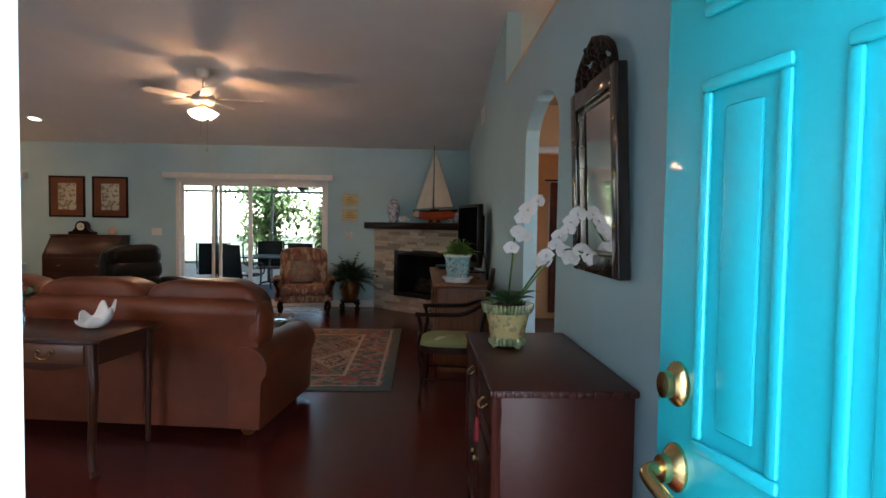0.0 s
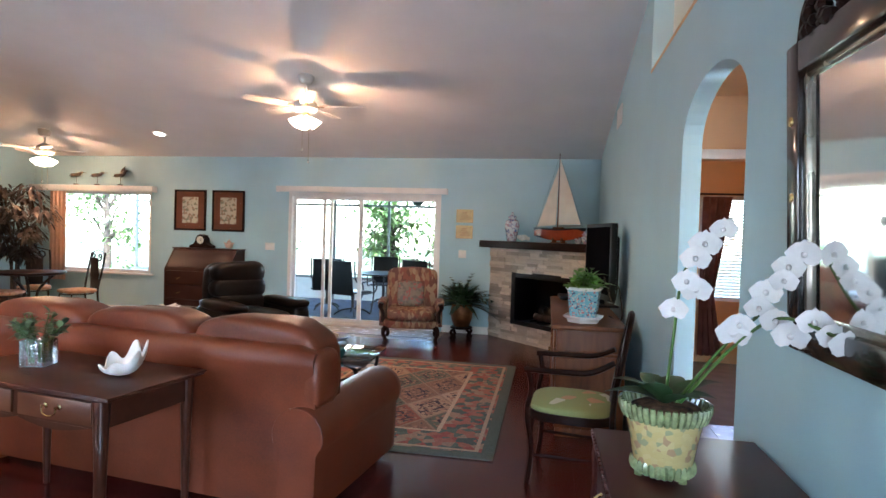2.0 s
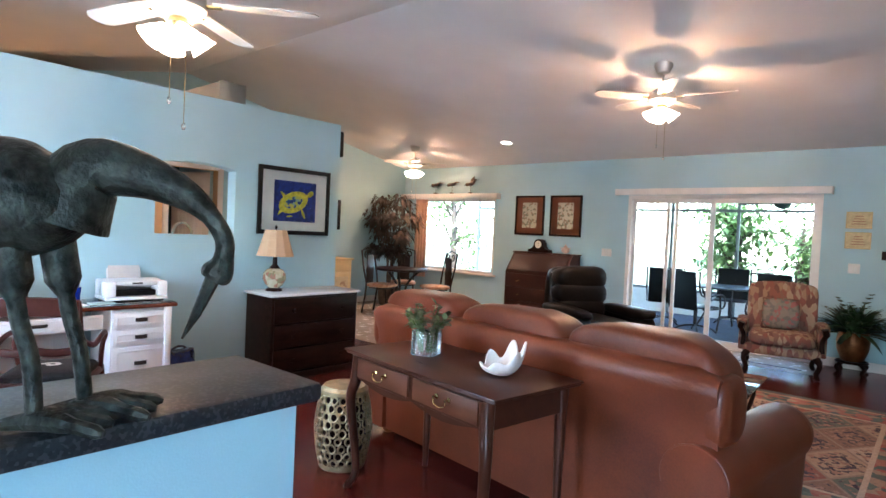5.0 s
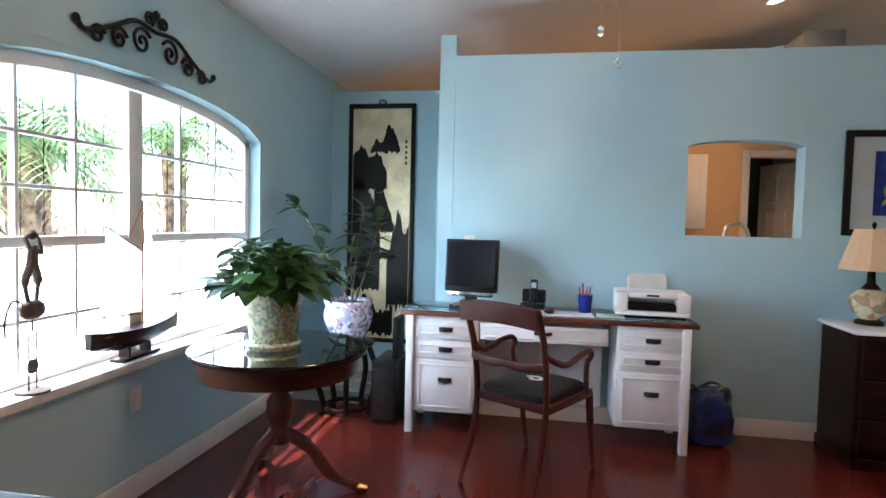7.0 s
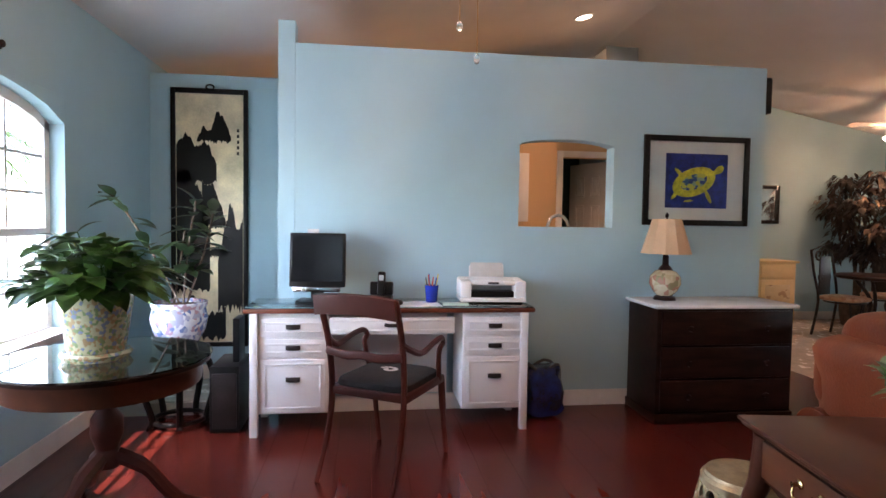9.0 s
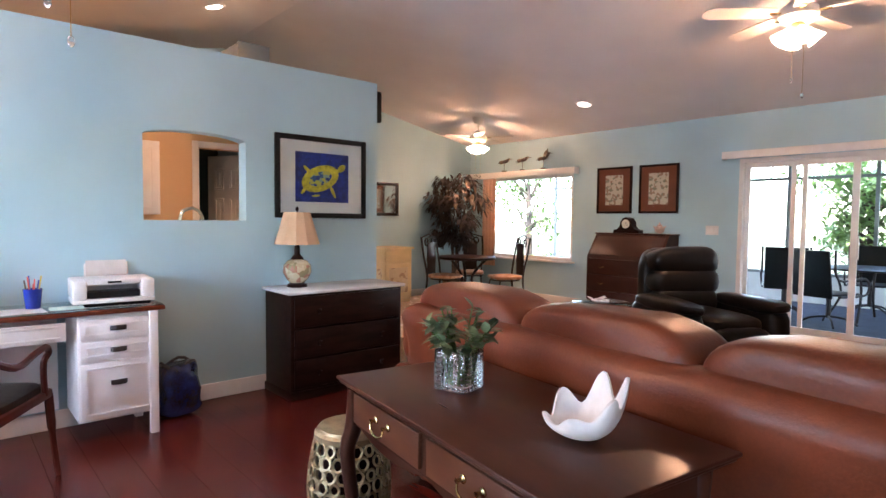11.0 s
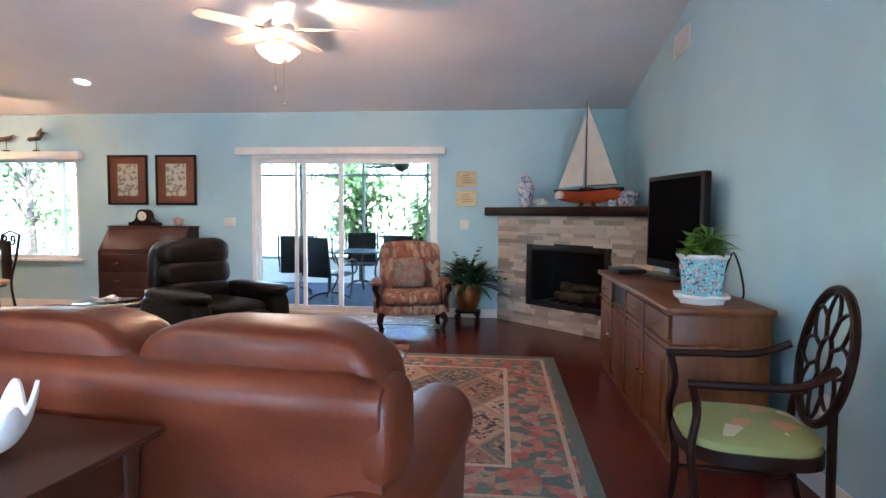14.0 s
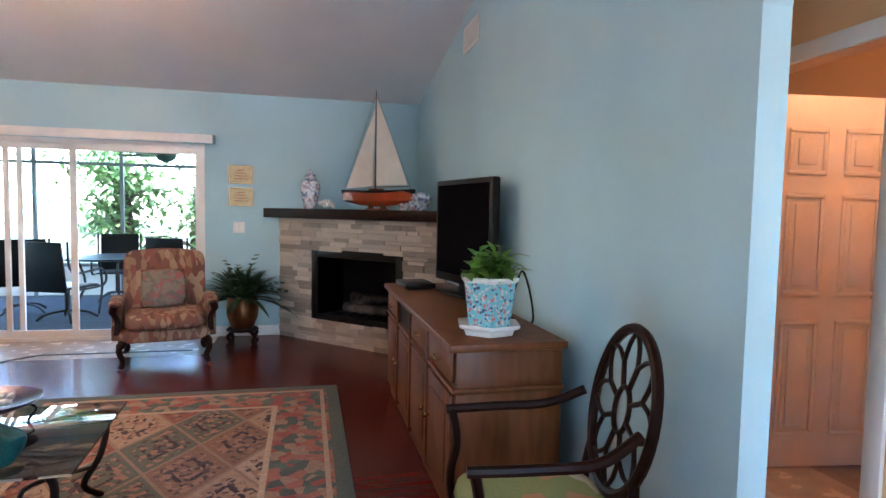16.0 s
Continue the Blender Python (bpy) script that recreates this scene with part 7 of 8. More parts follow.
for k in range(3):
    a = k * 2.094
    part("leg", tube(bmesh.new(), curve([(0.25 * math.cos(a), 0.25 * math.sin(a), 0.43), (0.14 * math.cos(a), 0.14 * math.sin(a), 0.22), (0.26 * math.cos(a), 0.26 * math.sin(a), 0.0)], 6), 0.010, 7), M_IRON, etb)
std = thing("shell_cluster", -4.05, 6.45, 0.453, 0, "pile of pale shells and star fish on the side table", "shells")
bm = bmesh.new()
for i in range(14):
    a, q = br.uniform(0, 6.28), br.uniform(0, 0.12)
    leaf(bm, (q * math.cos(a), q * math.sin(a), 0.012), spread(br, 0.0, 0.5), (0, 0, 1), 0.10, 0.05, 0.3, 0.1, 4)
    puff(bm, (q * math.cos(a), q * math.sin(a), 0.012), (0.025, 0.02, 0.012), 0.9, 0.9, 9, 6)
part("shells", bm, M_SHELL, std)

# ---- secretary, clock, pictures ----
M_SECR = material("dark red mahogany", (0.042, 0.011, 0.007), 0.38, var=0.12, scale=3, bump=0.02, fine=40, coat=0.04, spec=0.3)
sec = thing("secretary_desk", -4.86, 8.585, 0, 180, "dark mahogany slant-front secretary desk against the wall", "secretary desk")
bm = bmesh.new()
rings(bm, [[(x, 0.0, 0.1), (x, 0.0, 1.10), (x, 0.24, 1.10), (x, 0.46, 0.80), (x, 0.46, 0.1)] for x in (-0.54, 0.54)])
part("carcass", bm, M_SECR, sec)
part("top", B((-0.56, 0.56, 0.0, 0.25, 1.101, 1.12, 0.004)), M_SECR, sec)
bm = B((-0.50, 0.50, 0.0, 0.012, 0.02, 0.33, 0.004))
part("fall_front", bm, M_SECR, sec, at=pose(0, 0.455, 0.80, 36.5))
for i, (z0, z1) in enumerate(((0.14, 0.33), (0.345, 0.55), (0.565, 0.77))):
    d = part("drawer", B((-0.51, 0.51, 0.461, 0.475, z0, z1, 0.004)), M_SECR, sec)
    for s in (-1, 1):
        part("handle", tube(bmesh.new(), curve([(s * 0.3 - 0.04, 0.476, (z0 + z1) / 2), (s * 0.3, 0.495, (z0 + z1) / 2 - 0.02), (s * 0.3 + 0.04, 0.476, (z0 + z1) / 2)], 5), 0.004, 6), M_BRASS, d)
for s in (-1, 1):
    for y in (0.04, 0.40):
        part("foot", B((s * 0.50 - 0.04, s * 0.50 + 0.04, y - 0.03, y + 0.05, 0, 0.1, 0.01)), M_SECR, sec)
ck = thing("mantel_clock", -4.98, 8.46, 1.121, 0, "dark tambour mantel clock with a pale dial on the secretary", "clock")
bm = bmesh.new()
prof = [(-0.19, 0.0), (-0.19, 0.04), (-0.13, 0.055), (-0.09, 0.10), (-0.085, 0.15), (-0.05, 0.20), (0, 0.215), (0.05, 0.20), (0.085, 0.15), (0.09, 0.10), (0.13, 0.055), (0.19, 0.04), (0.19, 0.0)]
rings(bm, [[(x, y, z) for x, z in prof] for y in (-0.06, 0.06)])
part("case", bm, M_DARKWOOD, ck)
part("dial", lathe(bmesh.new(), [(0.001, 0), (0.058, 0), (0.06, 0.004), (0.001, 0.006)], 24, m=pose(0, -0.0605, 0.125, 90)), M_SAIL, ck)
for a, l in ((0.5, 0.03), (2.3, 0.045)):
    part("clock_pointer", tube(bmesh.new(), [(0, -0.068, 0.125), (l * math.sin(a), -0.068, 0.125 + l * math.cos(a))], 0.002, 4), M_BLACK, ck)
cs = thing("conch_shell", -4.52, 8.46, 1.121, 0, "pale pink conch shell on the secretary", "shell")
bm = bmesh.new()
lathe(bm, [(0.001, 0), (0.05, 0.02), (0.065, 0.06), (0.055, 0.09), (0.03, 0.10), (0.03, 0.12), (0.012, 0.125), (0.01, 0.145), (0.001, 0.15)], 16)
for k in range(8):
    a = k * 0.785
    tube(bm, [(0.055 * math.cos(a), 0.055 * math.sin(a), 0.08), (0.085 * math.cos(a), 0.085 * math.sin(a), 0.10)], [0.012, 0.002], 6)
part("shell_body", bm, material("pink shell", (0.70, 0.50, 0.42), 0.4, var=0.15), cs)
M_RUST = material("rust mat board", (0.24, 0.075, 0.035), 0.8, var=0.06, bump=0.1)
M_PRINT = patches("botanical print", [(0.66, 0.58, 0.46), (0.68, 0.60, 0.48), (0.66, 0.57, 0.45), (0.40, 0.26, 0.18), (0.67, 0.59, 0.47), (0.30, 0.28, 0.20)], 34, 0.8, bump=0.02)
for x in (-5.29, -4.62):
    t = thing("framed_print", x, YB - 0.002, 1.39, 0, "shell print in a rust mat and a dark wooden frame", "picture", "pair of shell prints")
    part("frame", B((-0.28, -0.25, -0.025, 0, 0, 0.655, 0.004), (0.25, 0.28, -0.025, 0, 0, 0.655, 0.004), (-0.25, 0.25, -0.025, 0, 0, 0.03, 0.004), (-0.25, 0.25, -0.025, 0, 0.625, 0.655, 0.004)), M_DARKWOOD, t)
    part("mat_board", B((-0.25, 0.25, -0.012, 0, 0.03, 0.625)), M_RUST, t)
    part("print", B((-0.14, 0.14, -0.014, -0.0122, 0.12, 0.54)), M_PRINT, t)
    part("glazing", B((-0.25, 0.25, -0.0165, -0.0155, 0.03, 0.625)), M_GLASS, t)
M_GOLDSHEET = material("engraved pale gold sheet", (0.50, 0.40, 0.22), 0.45, metal=0.4, var=0.12, scale=20)
for z0 in (1.40, 1.635):
    t = thing("wall_plaque", -0.82, YB - 0.001, z0, 0, "small framed gold plaque on the wall by the fireplace", "plaque", "gold plaques")
    part("frame", B((-0.125, -0.112, -0.014, 0, 0, 0.195, 0.003), (0.112, 0.125, -0.014, 0, 0, 0.195, 0.003), (-0.112, 0.112, -0.014, 0, 0, 0.013, 0.003), (-0.112, 0.112, -0.014, 0, 0.182, 0.195, 0.003)), M_GOLDPLATE, t)
    part("sheet", B((-0.112, 0.112, -0.008, 0, 0.013, 0.182)), M_GOLDSHEET, t)
    for k in range(4):
        part("text_bar", B((-0.07 + 0.01 * k, 0.07 - 0.01 * k, -0.0085, -0.0081, 0.05 + 0.03 * k, 0.058 + 0.03 * k)), M_RUST, t)

# carved birds on the valance of the dining window
M_BIRD = patches("painted bird wood", [(0.05, 0.035, 0.03), (0.12, 0.08, 0.05), (0.35, 0.30, 0.24)], 14, 0.6)
for i, (x, w) in enumerate(((-7.35, 0.0), (-6.95, 0.0), (-6.52, 0.12))):
    t = thing("carved_bird", x, 8.52, 2.0865, 0, "small carved shore bird on a stand, on the window valance", "figurine", "carved birds")
    bm = bmesh.new()
    lathe(bm, [(0.001, 0), (0.045, 0), (0.04, 0.02), (0.001, 0.022)], 14)
    tube(bm, [(0, 0, 0.02), (0, 0, 0.15)], 0.004, 6)
    tube(bm, curve([(-0.14, 0, 0.15), (-0.06, 0, 0.165), (0.04, 0, 0.175), (0.09, 0, 0.20 + w * 0.3), (0.12, 0, 0.205 + w * 0.3)], 5), [0.006] * 3 + [0.028] * 11 + [0.02] * 5 + [0.018, 0.012], 10)
    tube(bm, [(0.12, 0, 0.205 + w * 0.3), (0.19, 0, 0.20 + w * 0.3)], [0.007, 0.002], 6)
    if w:
        leaf(bm, (0.0, 0, 0.18), (0.5, 0.1, 0.9), (0, 1, 0), 0.16, 0.07, 0.1, 0.0, 4)
    part("figure", bm, M_BIRD, t)

# ---- by the fireplace ----
ps = thing("plant_stand", -0.77, 8.25, 0, 0, "low carved dark wooden plant stand", "plant stand")
part("stand_top", lathe(bmesh.new(), [(0.001, 0.13), (0.15, 0.13), (0.16, 0.14), (0.15, 0.155), (0.001, 0.155)], 24), M_DARKWOOD, ps)
for k in range(4):
    a = k * math.pi / 2 + 0.785
    part("leg", tube(bmesh.new(), curve([(0.12 * math.cos(a), 0.12 * math.sin(a), 0.13), (0.18 * math.cos(a), 0.18 * math.sin(a), 0.09), (0.15 * math.cos(a), 0.15 * math.sin(a), 0.03), (0.19 * math.cos(a), 0.19 * math.sin(a), 0.0)], 5), 0.02, 8), M_DARKWOOD, ps)
fe = thing("fern", -0.77, 8.25, 0.156, 0, "dark green fern in a copper jardiniere on a stand", "potted plant")
M_COPPER = material("aged copper", (0.28, 0.12, 0.05), 0.35, metal=0.9, var=0.25, bump=0.05)
part("pot", lathe(bmesh.new(), [(0.001, 0), (0.10, 0), (0.11, 0.01), (0.15, 0.12), (0.16, 0.22), (0.145, 0.30), (0.155, 0.32), (0.14, 0.32), (0.13, 0.28), (0.001, 0.28)], 28), M_COPPER, fe)
fr = random.Random(23)
bm = bmesh.new()
for i in range(24):
    d = spread(fr, 0.35, 0.98)
    L = fr.uniform(0.38, 0.60)
    pts = [Vector((d.x * L * t * (0.75 if d.y > 0 else 1), d.y * L * t * (0.75 if d.y > 0 else 1), 0.30 + 1.4 * d.z * L * t - 0.20 * t * t * L / 0.4)) for t in [k / 7 for k in range(8)]]
    for k in range(1, 8):
        dd = (pts[k] - pts[k - 1]).normalized()
        side = dd.cross(Vector((0, 0, 1))).normalized()
        for s in (-1, 1):
            leaf(bm, pts[k - 1], dd * 0.8 + side * s, (0, 0, 1), 0.13 * (1.1 - 0.09 * k), 0.055, 0.1, 0.25, 3)
for i in range(170):
    d = spread(fr, 0.08, 0.98)
    leaf(bm, (d.x * 0.05, d.y * 0.05, 0.29), (d.x, d.y * (0.75 if d.y > 0 else 1), d.z * 1.5), (0, 0, 1), fr.uniform(0.40, 0.58), fr.uniform(0.055, 0.075), 0.2, fr.uniform(0.25, 0.55), 6)
part("fronds", bm, M_DARKLEAF, fe, sharp=70)


def ginger_jar(name, x, y, z, h, r, label, lid=True, mat=None):
    t = thing(name, x, y, z, 0, label, "jar")
    mat = mat or M_BLUEWHITE
    part("jar_body", lathe(bmesh.new(), [(0.001, 0), (r * 0.55, 0), (r * 0.6, 0.03 * h), (r * 0.85, 0.35 * h), (r, 0.52 * h), (r * 0.85, 0.68 * h), (r * 0.5, 0.75 * h), (r * 0.5, 0.78 * h)], 22), mat, t)
    if lid:
        part("lid", lathe(bmesh.new(), [(r * 0.58, 0.785 * h), (r * 0.55, 0.84 * h), (r * 0.2, 0.9 * h), (r * 0.12, 0.93 * h), (r * 0.16, 0.96 * h), (0.001, h)], 18), mat, t)
    return t


ginger_jar("ginger_jar", -0.10, 8.26, 1.386, 0.41, 0.105, "tall blue and white lidded ginger jar on the mantel")
cor = thing("coral_piece", 0.06, 8.13, 1.386, 0, "cluster of white coral on the mantel", "coral")
bm = bmesh.new()
for i in range(24):
    a, q = fr.uniform(0, 6.28), fr.uniform(0, 0.06)
    puff(bm, (q * math.cos(a) * 1.5, q * math.sin(a), 0.03 + fr.uniform(0, 0.05)), (0.022, 0.022, 0.024), 1, 1, 8, 6)
part("coral", bm, M_SHELL, cor)
ginger_jar("china_jar", 0.90, 7.50, 1.386, 0.22, 0.125, "round blue and white china jar on the mantel", False)
ginger_jar("china_jar", 0.77, 7.56, 1.386, 0.13, 0.06, "small blue and white china jar on the mantel", False)
sb = thing("model_yacht", 0.53, 7.73, 1.386, -45, "large model yacht with cream sails and red hull on the mantel", "model boat")
sb.matrix_world = pose(0.53, 7.73, 1.386, 0, 0, -45) @ Matrix.Diagonal((1.1, 1, 1, 1))
part("cradle", B((-0.08, -0.06, -0.035, 0.035, 0, 0.09, 0.003), (0.06, 0.08, -0.035, 0.035, 0, 0.09, 0.003), (-0.10, 0.10, -0.035, -0.02, 0, 0.012), (-0.10, 0.10, 0.02, 0.035, 0, 0.012)), M_OAK, sb)
part("hull", hull(bmesh.new(), 0.78, 0.075, 0.13, 0.03), material("red varnished hull", (0.36, 0.06, 0.02), 0.2, var=0.1, coat=0.5), sb)
part("bulwark", hull(bmesh.new(), 0.80, 0.079, 0.05, 0.135), M_BLACK, sb, "black upper hull")
part("deck", B((-0.33, 0.33, -0.05, 0.05, 0.172, 0.18, 0.002), (-0.08, 0.06, -0.025, 0.025, 0.181, 0.205, 0.004)), M_OAK, sb)
part("mast", tube(bmesh.new(), [(-0.02, 0, 0.17), (-0.02, 0, 1.15)], [0.008, 0.004], 8), M_OAK, sb)
part("boom", tube(bmesh.new(), [(-0.02, 0, 0.22), (0.34, 0, 0.225)], 0.005, 6), M_OAK, sb)
part("mainsail", sail(bmesh.new(), [(-0.01, 0, 0.235), (0.33, 0, 0.24), (0.15, 0, 0.70), (-0.012, 0, 1.08)], 0.03), M_SAIL, sb)
part("jib", sail(bmesh.new(), [(-0.03, 0, 0.98), (-0.36, 0, 0.21), (-0.05, 0, 0.23)], 0.03), M_SAIL, sb)
for x in (-0.38, 0.37):
    part("stay", tube(bmesh.new(), [(-0.02, 0, 1.12), (x, 0, 0.19)], 0.0015, 4), M_IRON, sb)

tv = thing("television", 0.86, 5.78, 0.826, -78, "large black flat television turned toward the sofa", "television")
part("housing", B((-0.40, 0.40, 0.0, 0.06, 0.07, 0.77, 0.014), (-0.30, 0.30, 0.06, 0.12, 0.16, 0.66, 0.03)), M_BLACK, tv, at=None)
part("screen", B((-0.365, 0.365, -0.003, -0.0005, 0.13, 0.735)), material("glossy tv screen", (0.005, 0.005, 0.006), 0.16, var=0.05, bump=0, spec=0.0), tv)
part("foot", B((-0.22, 0.22, -0.08, 0.16, 0, 0.02, 0.008), (-0.06, 0.06, 0.02, 0.07, 0.02, 0.09, 0.004)), M_BLACK, tv)
dvd = thing("media_player", 0.62, 6.22, 0.826, 4, "flat black media player on the cabinet", "media player")
part("case", B((-0.09, 0.13, -0.16, 0.16, 0.006, 0.04, 0.004)), M_BLACK, dvd)
part("foot", B((-0.07, 0.11, -0.14, 0.14, 0, 0.006)), M_BLACK, dvd)

hx = thing("jade_plant", 0.68, 4.60, 0.826, 0, "leafy plant in a hexagonal turquoise china pot with a white tray", "potted plant")
M_TURQ = patches("painted turquoise china", [(0.22, 0.52, 0.58), (0.24, 0.54, 0.60), (0.22, 0.52, 0.58), (0.55, 0.22, 0.22), (0.62, 0.60, 0.55), (0.23, 0.53, 0.59), (0.08, 0.12, 0.22), (0.24, 0.54, 0.6)], 95, 0.15, coat=0.6, bump=0)
def hexa(prof):
    return rings(bmesh.new(), [[(r * math.cos(math.pi * i / 3 + 0.3), r * math.sin(math.pi * i / 3 + 0.3), z) for i in range(6)] for r, z in prof])
part("tray", hexa([(0.12, 0.0), (0.13, 0.025), (0.155, 0.035), (0.158, 0.05), (0.15, 0.05), (0.12, 0.035), (0.001, 0.035)]), M_WHITE, hx, "white scalloped tray")
part("pot", hexa([(0.001, 0.036), (0.105, 0.036), (0.108, 0.05), (0.132, 0.25), (0.124, 0.25), (0.10, 0.08), (0.001, 0.08)]), M_TURQ, hx)
part("rim", hexa([(0.133, 0.238), (0.146, 0.252), (0.146, 0.262), (0.126, 0.262), (0.122, 0.25)]), M_WHITE, hx)
part("soil", hexa([(0.001, 0.225), (0.118, 0.225), (0.118, 0.235), (0.001, 0.24)]), M_SOIL, hx)
fo, sm = bmesh.new(), bmesh.new()
M_LIME = material("fresh green leaf", (0.12, 0.26, 0.03), 0.35, var=0.3, scale=9, bump=0.08, fine=60)
for i in range(46):
    d = spread(fr, 0.35, 1.0)
    p0 = Vector((fr.uniform(-0.06, 0.06), fr.uniform(-0.06, 0.06), 0.235))
    p1 = p0 + Vector((d.x * 0.10, d.y * 0.10, d.z * fr.uniform(0.08, 0.17)))
    tube(sm, [p0, p1], 0.003, 5)
    for k in range(3):
        leaf(fo, p0.lerp(p1, 0.6 + 0.2 * k), spread(fr, -0.2, 0.9), (0, 0, 1), fr.uniform(0.07, 0.10), fr.uniform(0.04, 0.055), 0.2, 0.3, 4)
part("stems", sm, M_LIME, hx)
part("foliage", fo, M_LIME, hx, sharp=70)
cb = thing("tv_cable", 0.88, 4.95, 0.826, 0, "loose black cable hanging behind the television", "cable")
part("cord", tube(bmesh.new(), curve([(0.0, 0.3, 0.3), (0.06, 0.1, 0.1), (0.08, -0.05, 0.25), (0.10, -0.15, 0.006), (0.02, 0.0, 0.008)], 8), 0.006, 6), M_BLACK, cb)

# ---- chair with the oval web back ----
wc = thing("web_back_chair", 0.61, 3.77, 0, -97, "dark lacquered armchair with an oval spider-web back and green seat", "chair")
# faces local -y
M_GREENSEAT = patches("green embroidered cloth", [(0.24, 0.27, 0.10)] * 7 + [(0.46, 0.24, 0.12), (0.50, 0.48, 0.34)] + [(0.24, 0.27, 0.10)] * 4, 11, 0.9, bump=0.25)
part("seat", puff(bmesh.new(), (0, -0.03, 0.44), (0.255, 0.25, 0.045), 0.6, 0.6), M_GREENSEAT, wc, "green cloth seat with scattered motifs")
part("seat_rail", rings(bmesh.new(), [[((0.26 - q) * math.copysign(abs(math.cos(a)) ** 0.6, math.cos(a)), -0.03 + (0.255 - q) * math.copysign(abs(math.sin(a)) ** 0.6, math.sin(a)), z) for a in [2 * math.pi * i / 32 for i in range(32)]] for q, z in ((0.0, 0.38), (0.0, 0.43), (0.03, 0.43), (0.03, 0.38))], closed=True), M_DARKWOOD, wc)
back = pose(0, 0.25, 0.75, -10)
def web(u, v):
    return back @ Vector((u, 0, v))
A, Bz = 0.215, 0.265
part("back_hoop", tube(bmesh.new(), [web(A * math.cos(t), Bz * math.sin(t)) for t in [2 * math.pi * i / 40 for i in range(40)]], 0.018, 8, closed=True), M_DARKWOOD, wc)
part("web_ring", tube(bmesh.new(), [web(0.05 * math.cos(t), 0.075 * math.sin(t)) for t in [2 * math.pi * i / 20 for i in range(20)]], 0.009, 7, closed=True), M_DARKWOOD, wc)
for k in range(8):
    t0 = 2 * math.pi * k / 8 + math.pi / 8
    mid = (0.6 * A * math.cos(t0), 0.6 * Bz * math.sin(t0))
    part("web_spoke", tube(bmesh.new(), [web(0.05 * math.cos(t0), 0.075 * math.sin(t0)), web(*mid)], 0.009, 7), M_DARKWOOD, wc)
    for s in (-1, 1):
        t1 = t0 + s * math.pi / 8
        part("web_fork", tube(bmesh.new(), curve([web(*mid), web(0.82 * A * math.cos(t0 + s * 0.2), 0.82 * Bz * math.sin(t0 + s * 0.2)), web(0.98 * A * math.cos(t1), 0.98 * Bz * math.sin(t1))], 5), 0.008, 7), M_DARKWOOD, wc)
for s in (-1, 1):
    part("back_leg", tube(bmesh.new(), curve([web(s * 0.17, -0.17), (s * 0.20, 0.21, 0.44), (s * 0.20, 0.22, 0.22), (s * 0.21, 0.28, 0.0)], 6), 0.017, 8), M_DARKWOOD, wc)
    part("front_leg", tube(bmesh.new(), curve([(s * 0.25, -0.27, 0.68), (s * 0.235, -0.25, 0.56), (s * 0.245, -0.27, 0.42), (s * 0.225, -0.24, 0.2), (s * 0.23, -0.26, 0.0)], 6), 0.016, 8), M_DARKWOOD, wc)
    part("arm", tube(bmesh.new(), curve([(s * 0.25, -0.29, 0.675), (s * 0.26, -0.10, 0.68), (s * 0.255, 0.08, 0.69), (s * 0.22, 0.21, 0.75)], 7), 0.017, 8), M_DARKWOOD, wc)
    part("knee_brace", tube(bmesh.new(), curve([(s * 0.235, -0.25, 0.25), (s * 0.12, -0.25, 0.355), (0, -0.25, 0.38)], 5), 0.010, 7), M_DARKWOOD, wc)
    part("stretcher", tube(bmesh.new(), [(s * 0.225, -0.24, 0.17), (s * 0.20, 0.23, 0.17)], 0.010, 7), M_DARKWOOD, wc)

vn = thing("air_vent", XR - 0.002, 6.47, 2.64, 0, "white return air vent high on the wall", "vent")
part("frame", B((-0.012, 0, -0.20, -0.18, 0, 0.2, 0.003), (-0.012, 0, 0.18, 0.20, 0, 0.2, 0.003), (-0.012, 0, -0.18, 0.18, 0, 0.02, 0.003), (-0.012, 0, -0.18, 0.18, 0.18, 0.2, 0.003)), M_TRIM, vn)
for k in range(8):
    part("slat", B((-0.010, -0.001, -0.18, 0.18, 0.024 + k * 0.02, 0.034 + k * 0.02)), M_TRIM, vn)

# ---- dining corner ----
dt = thing("dining_table", -6.85, 7.2, 0, 0, "round dark dining table on an iron base", "table")
part("tabletop", lathe(bmesh.new(), [(0.001, 0.70), (0.41, 0.70), (0.43, 0.71), (0.43, 0.735), (0.41, 0.745), (0.001, 0.745)], 32), M_DARKWOOD, dt)
for k in range(3):
    a = k * 2.094 + 0.5
    part("leg", tube(bmesh.new(), curve([(0.30 * math.cos(a), 0.30 * math.sin(a), 0.71), (0.08 * math.cos(a), 0.08 * math.sin(a), 0.4), (0.32 * math.cos(a), 0.32 * math.sin(a), 0.0)], 6), 0.02, 8), M_IRON, dt)
M_SEATPEACH = patches("peach floral cloth", [(0.52, 0.32, 0.20), (0.45, 0.24, 0.15), (0.56, 0.38, 0.26)], 22, 0.9)


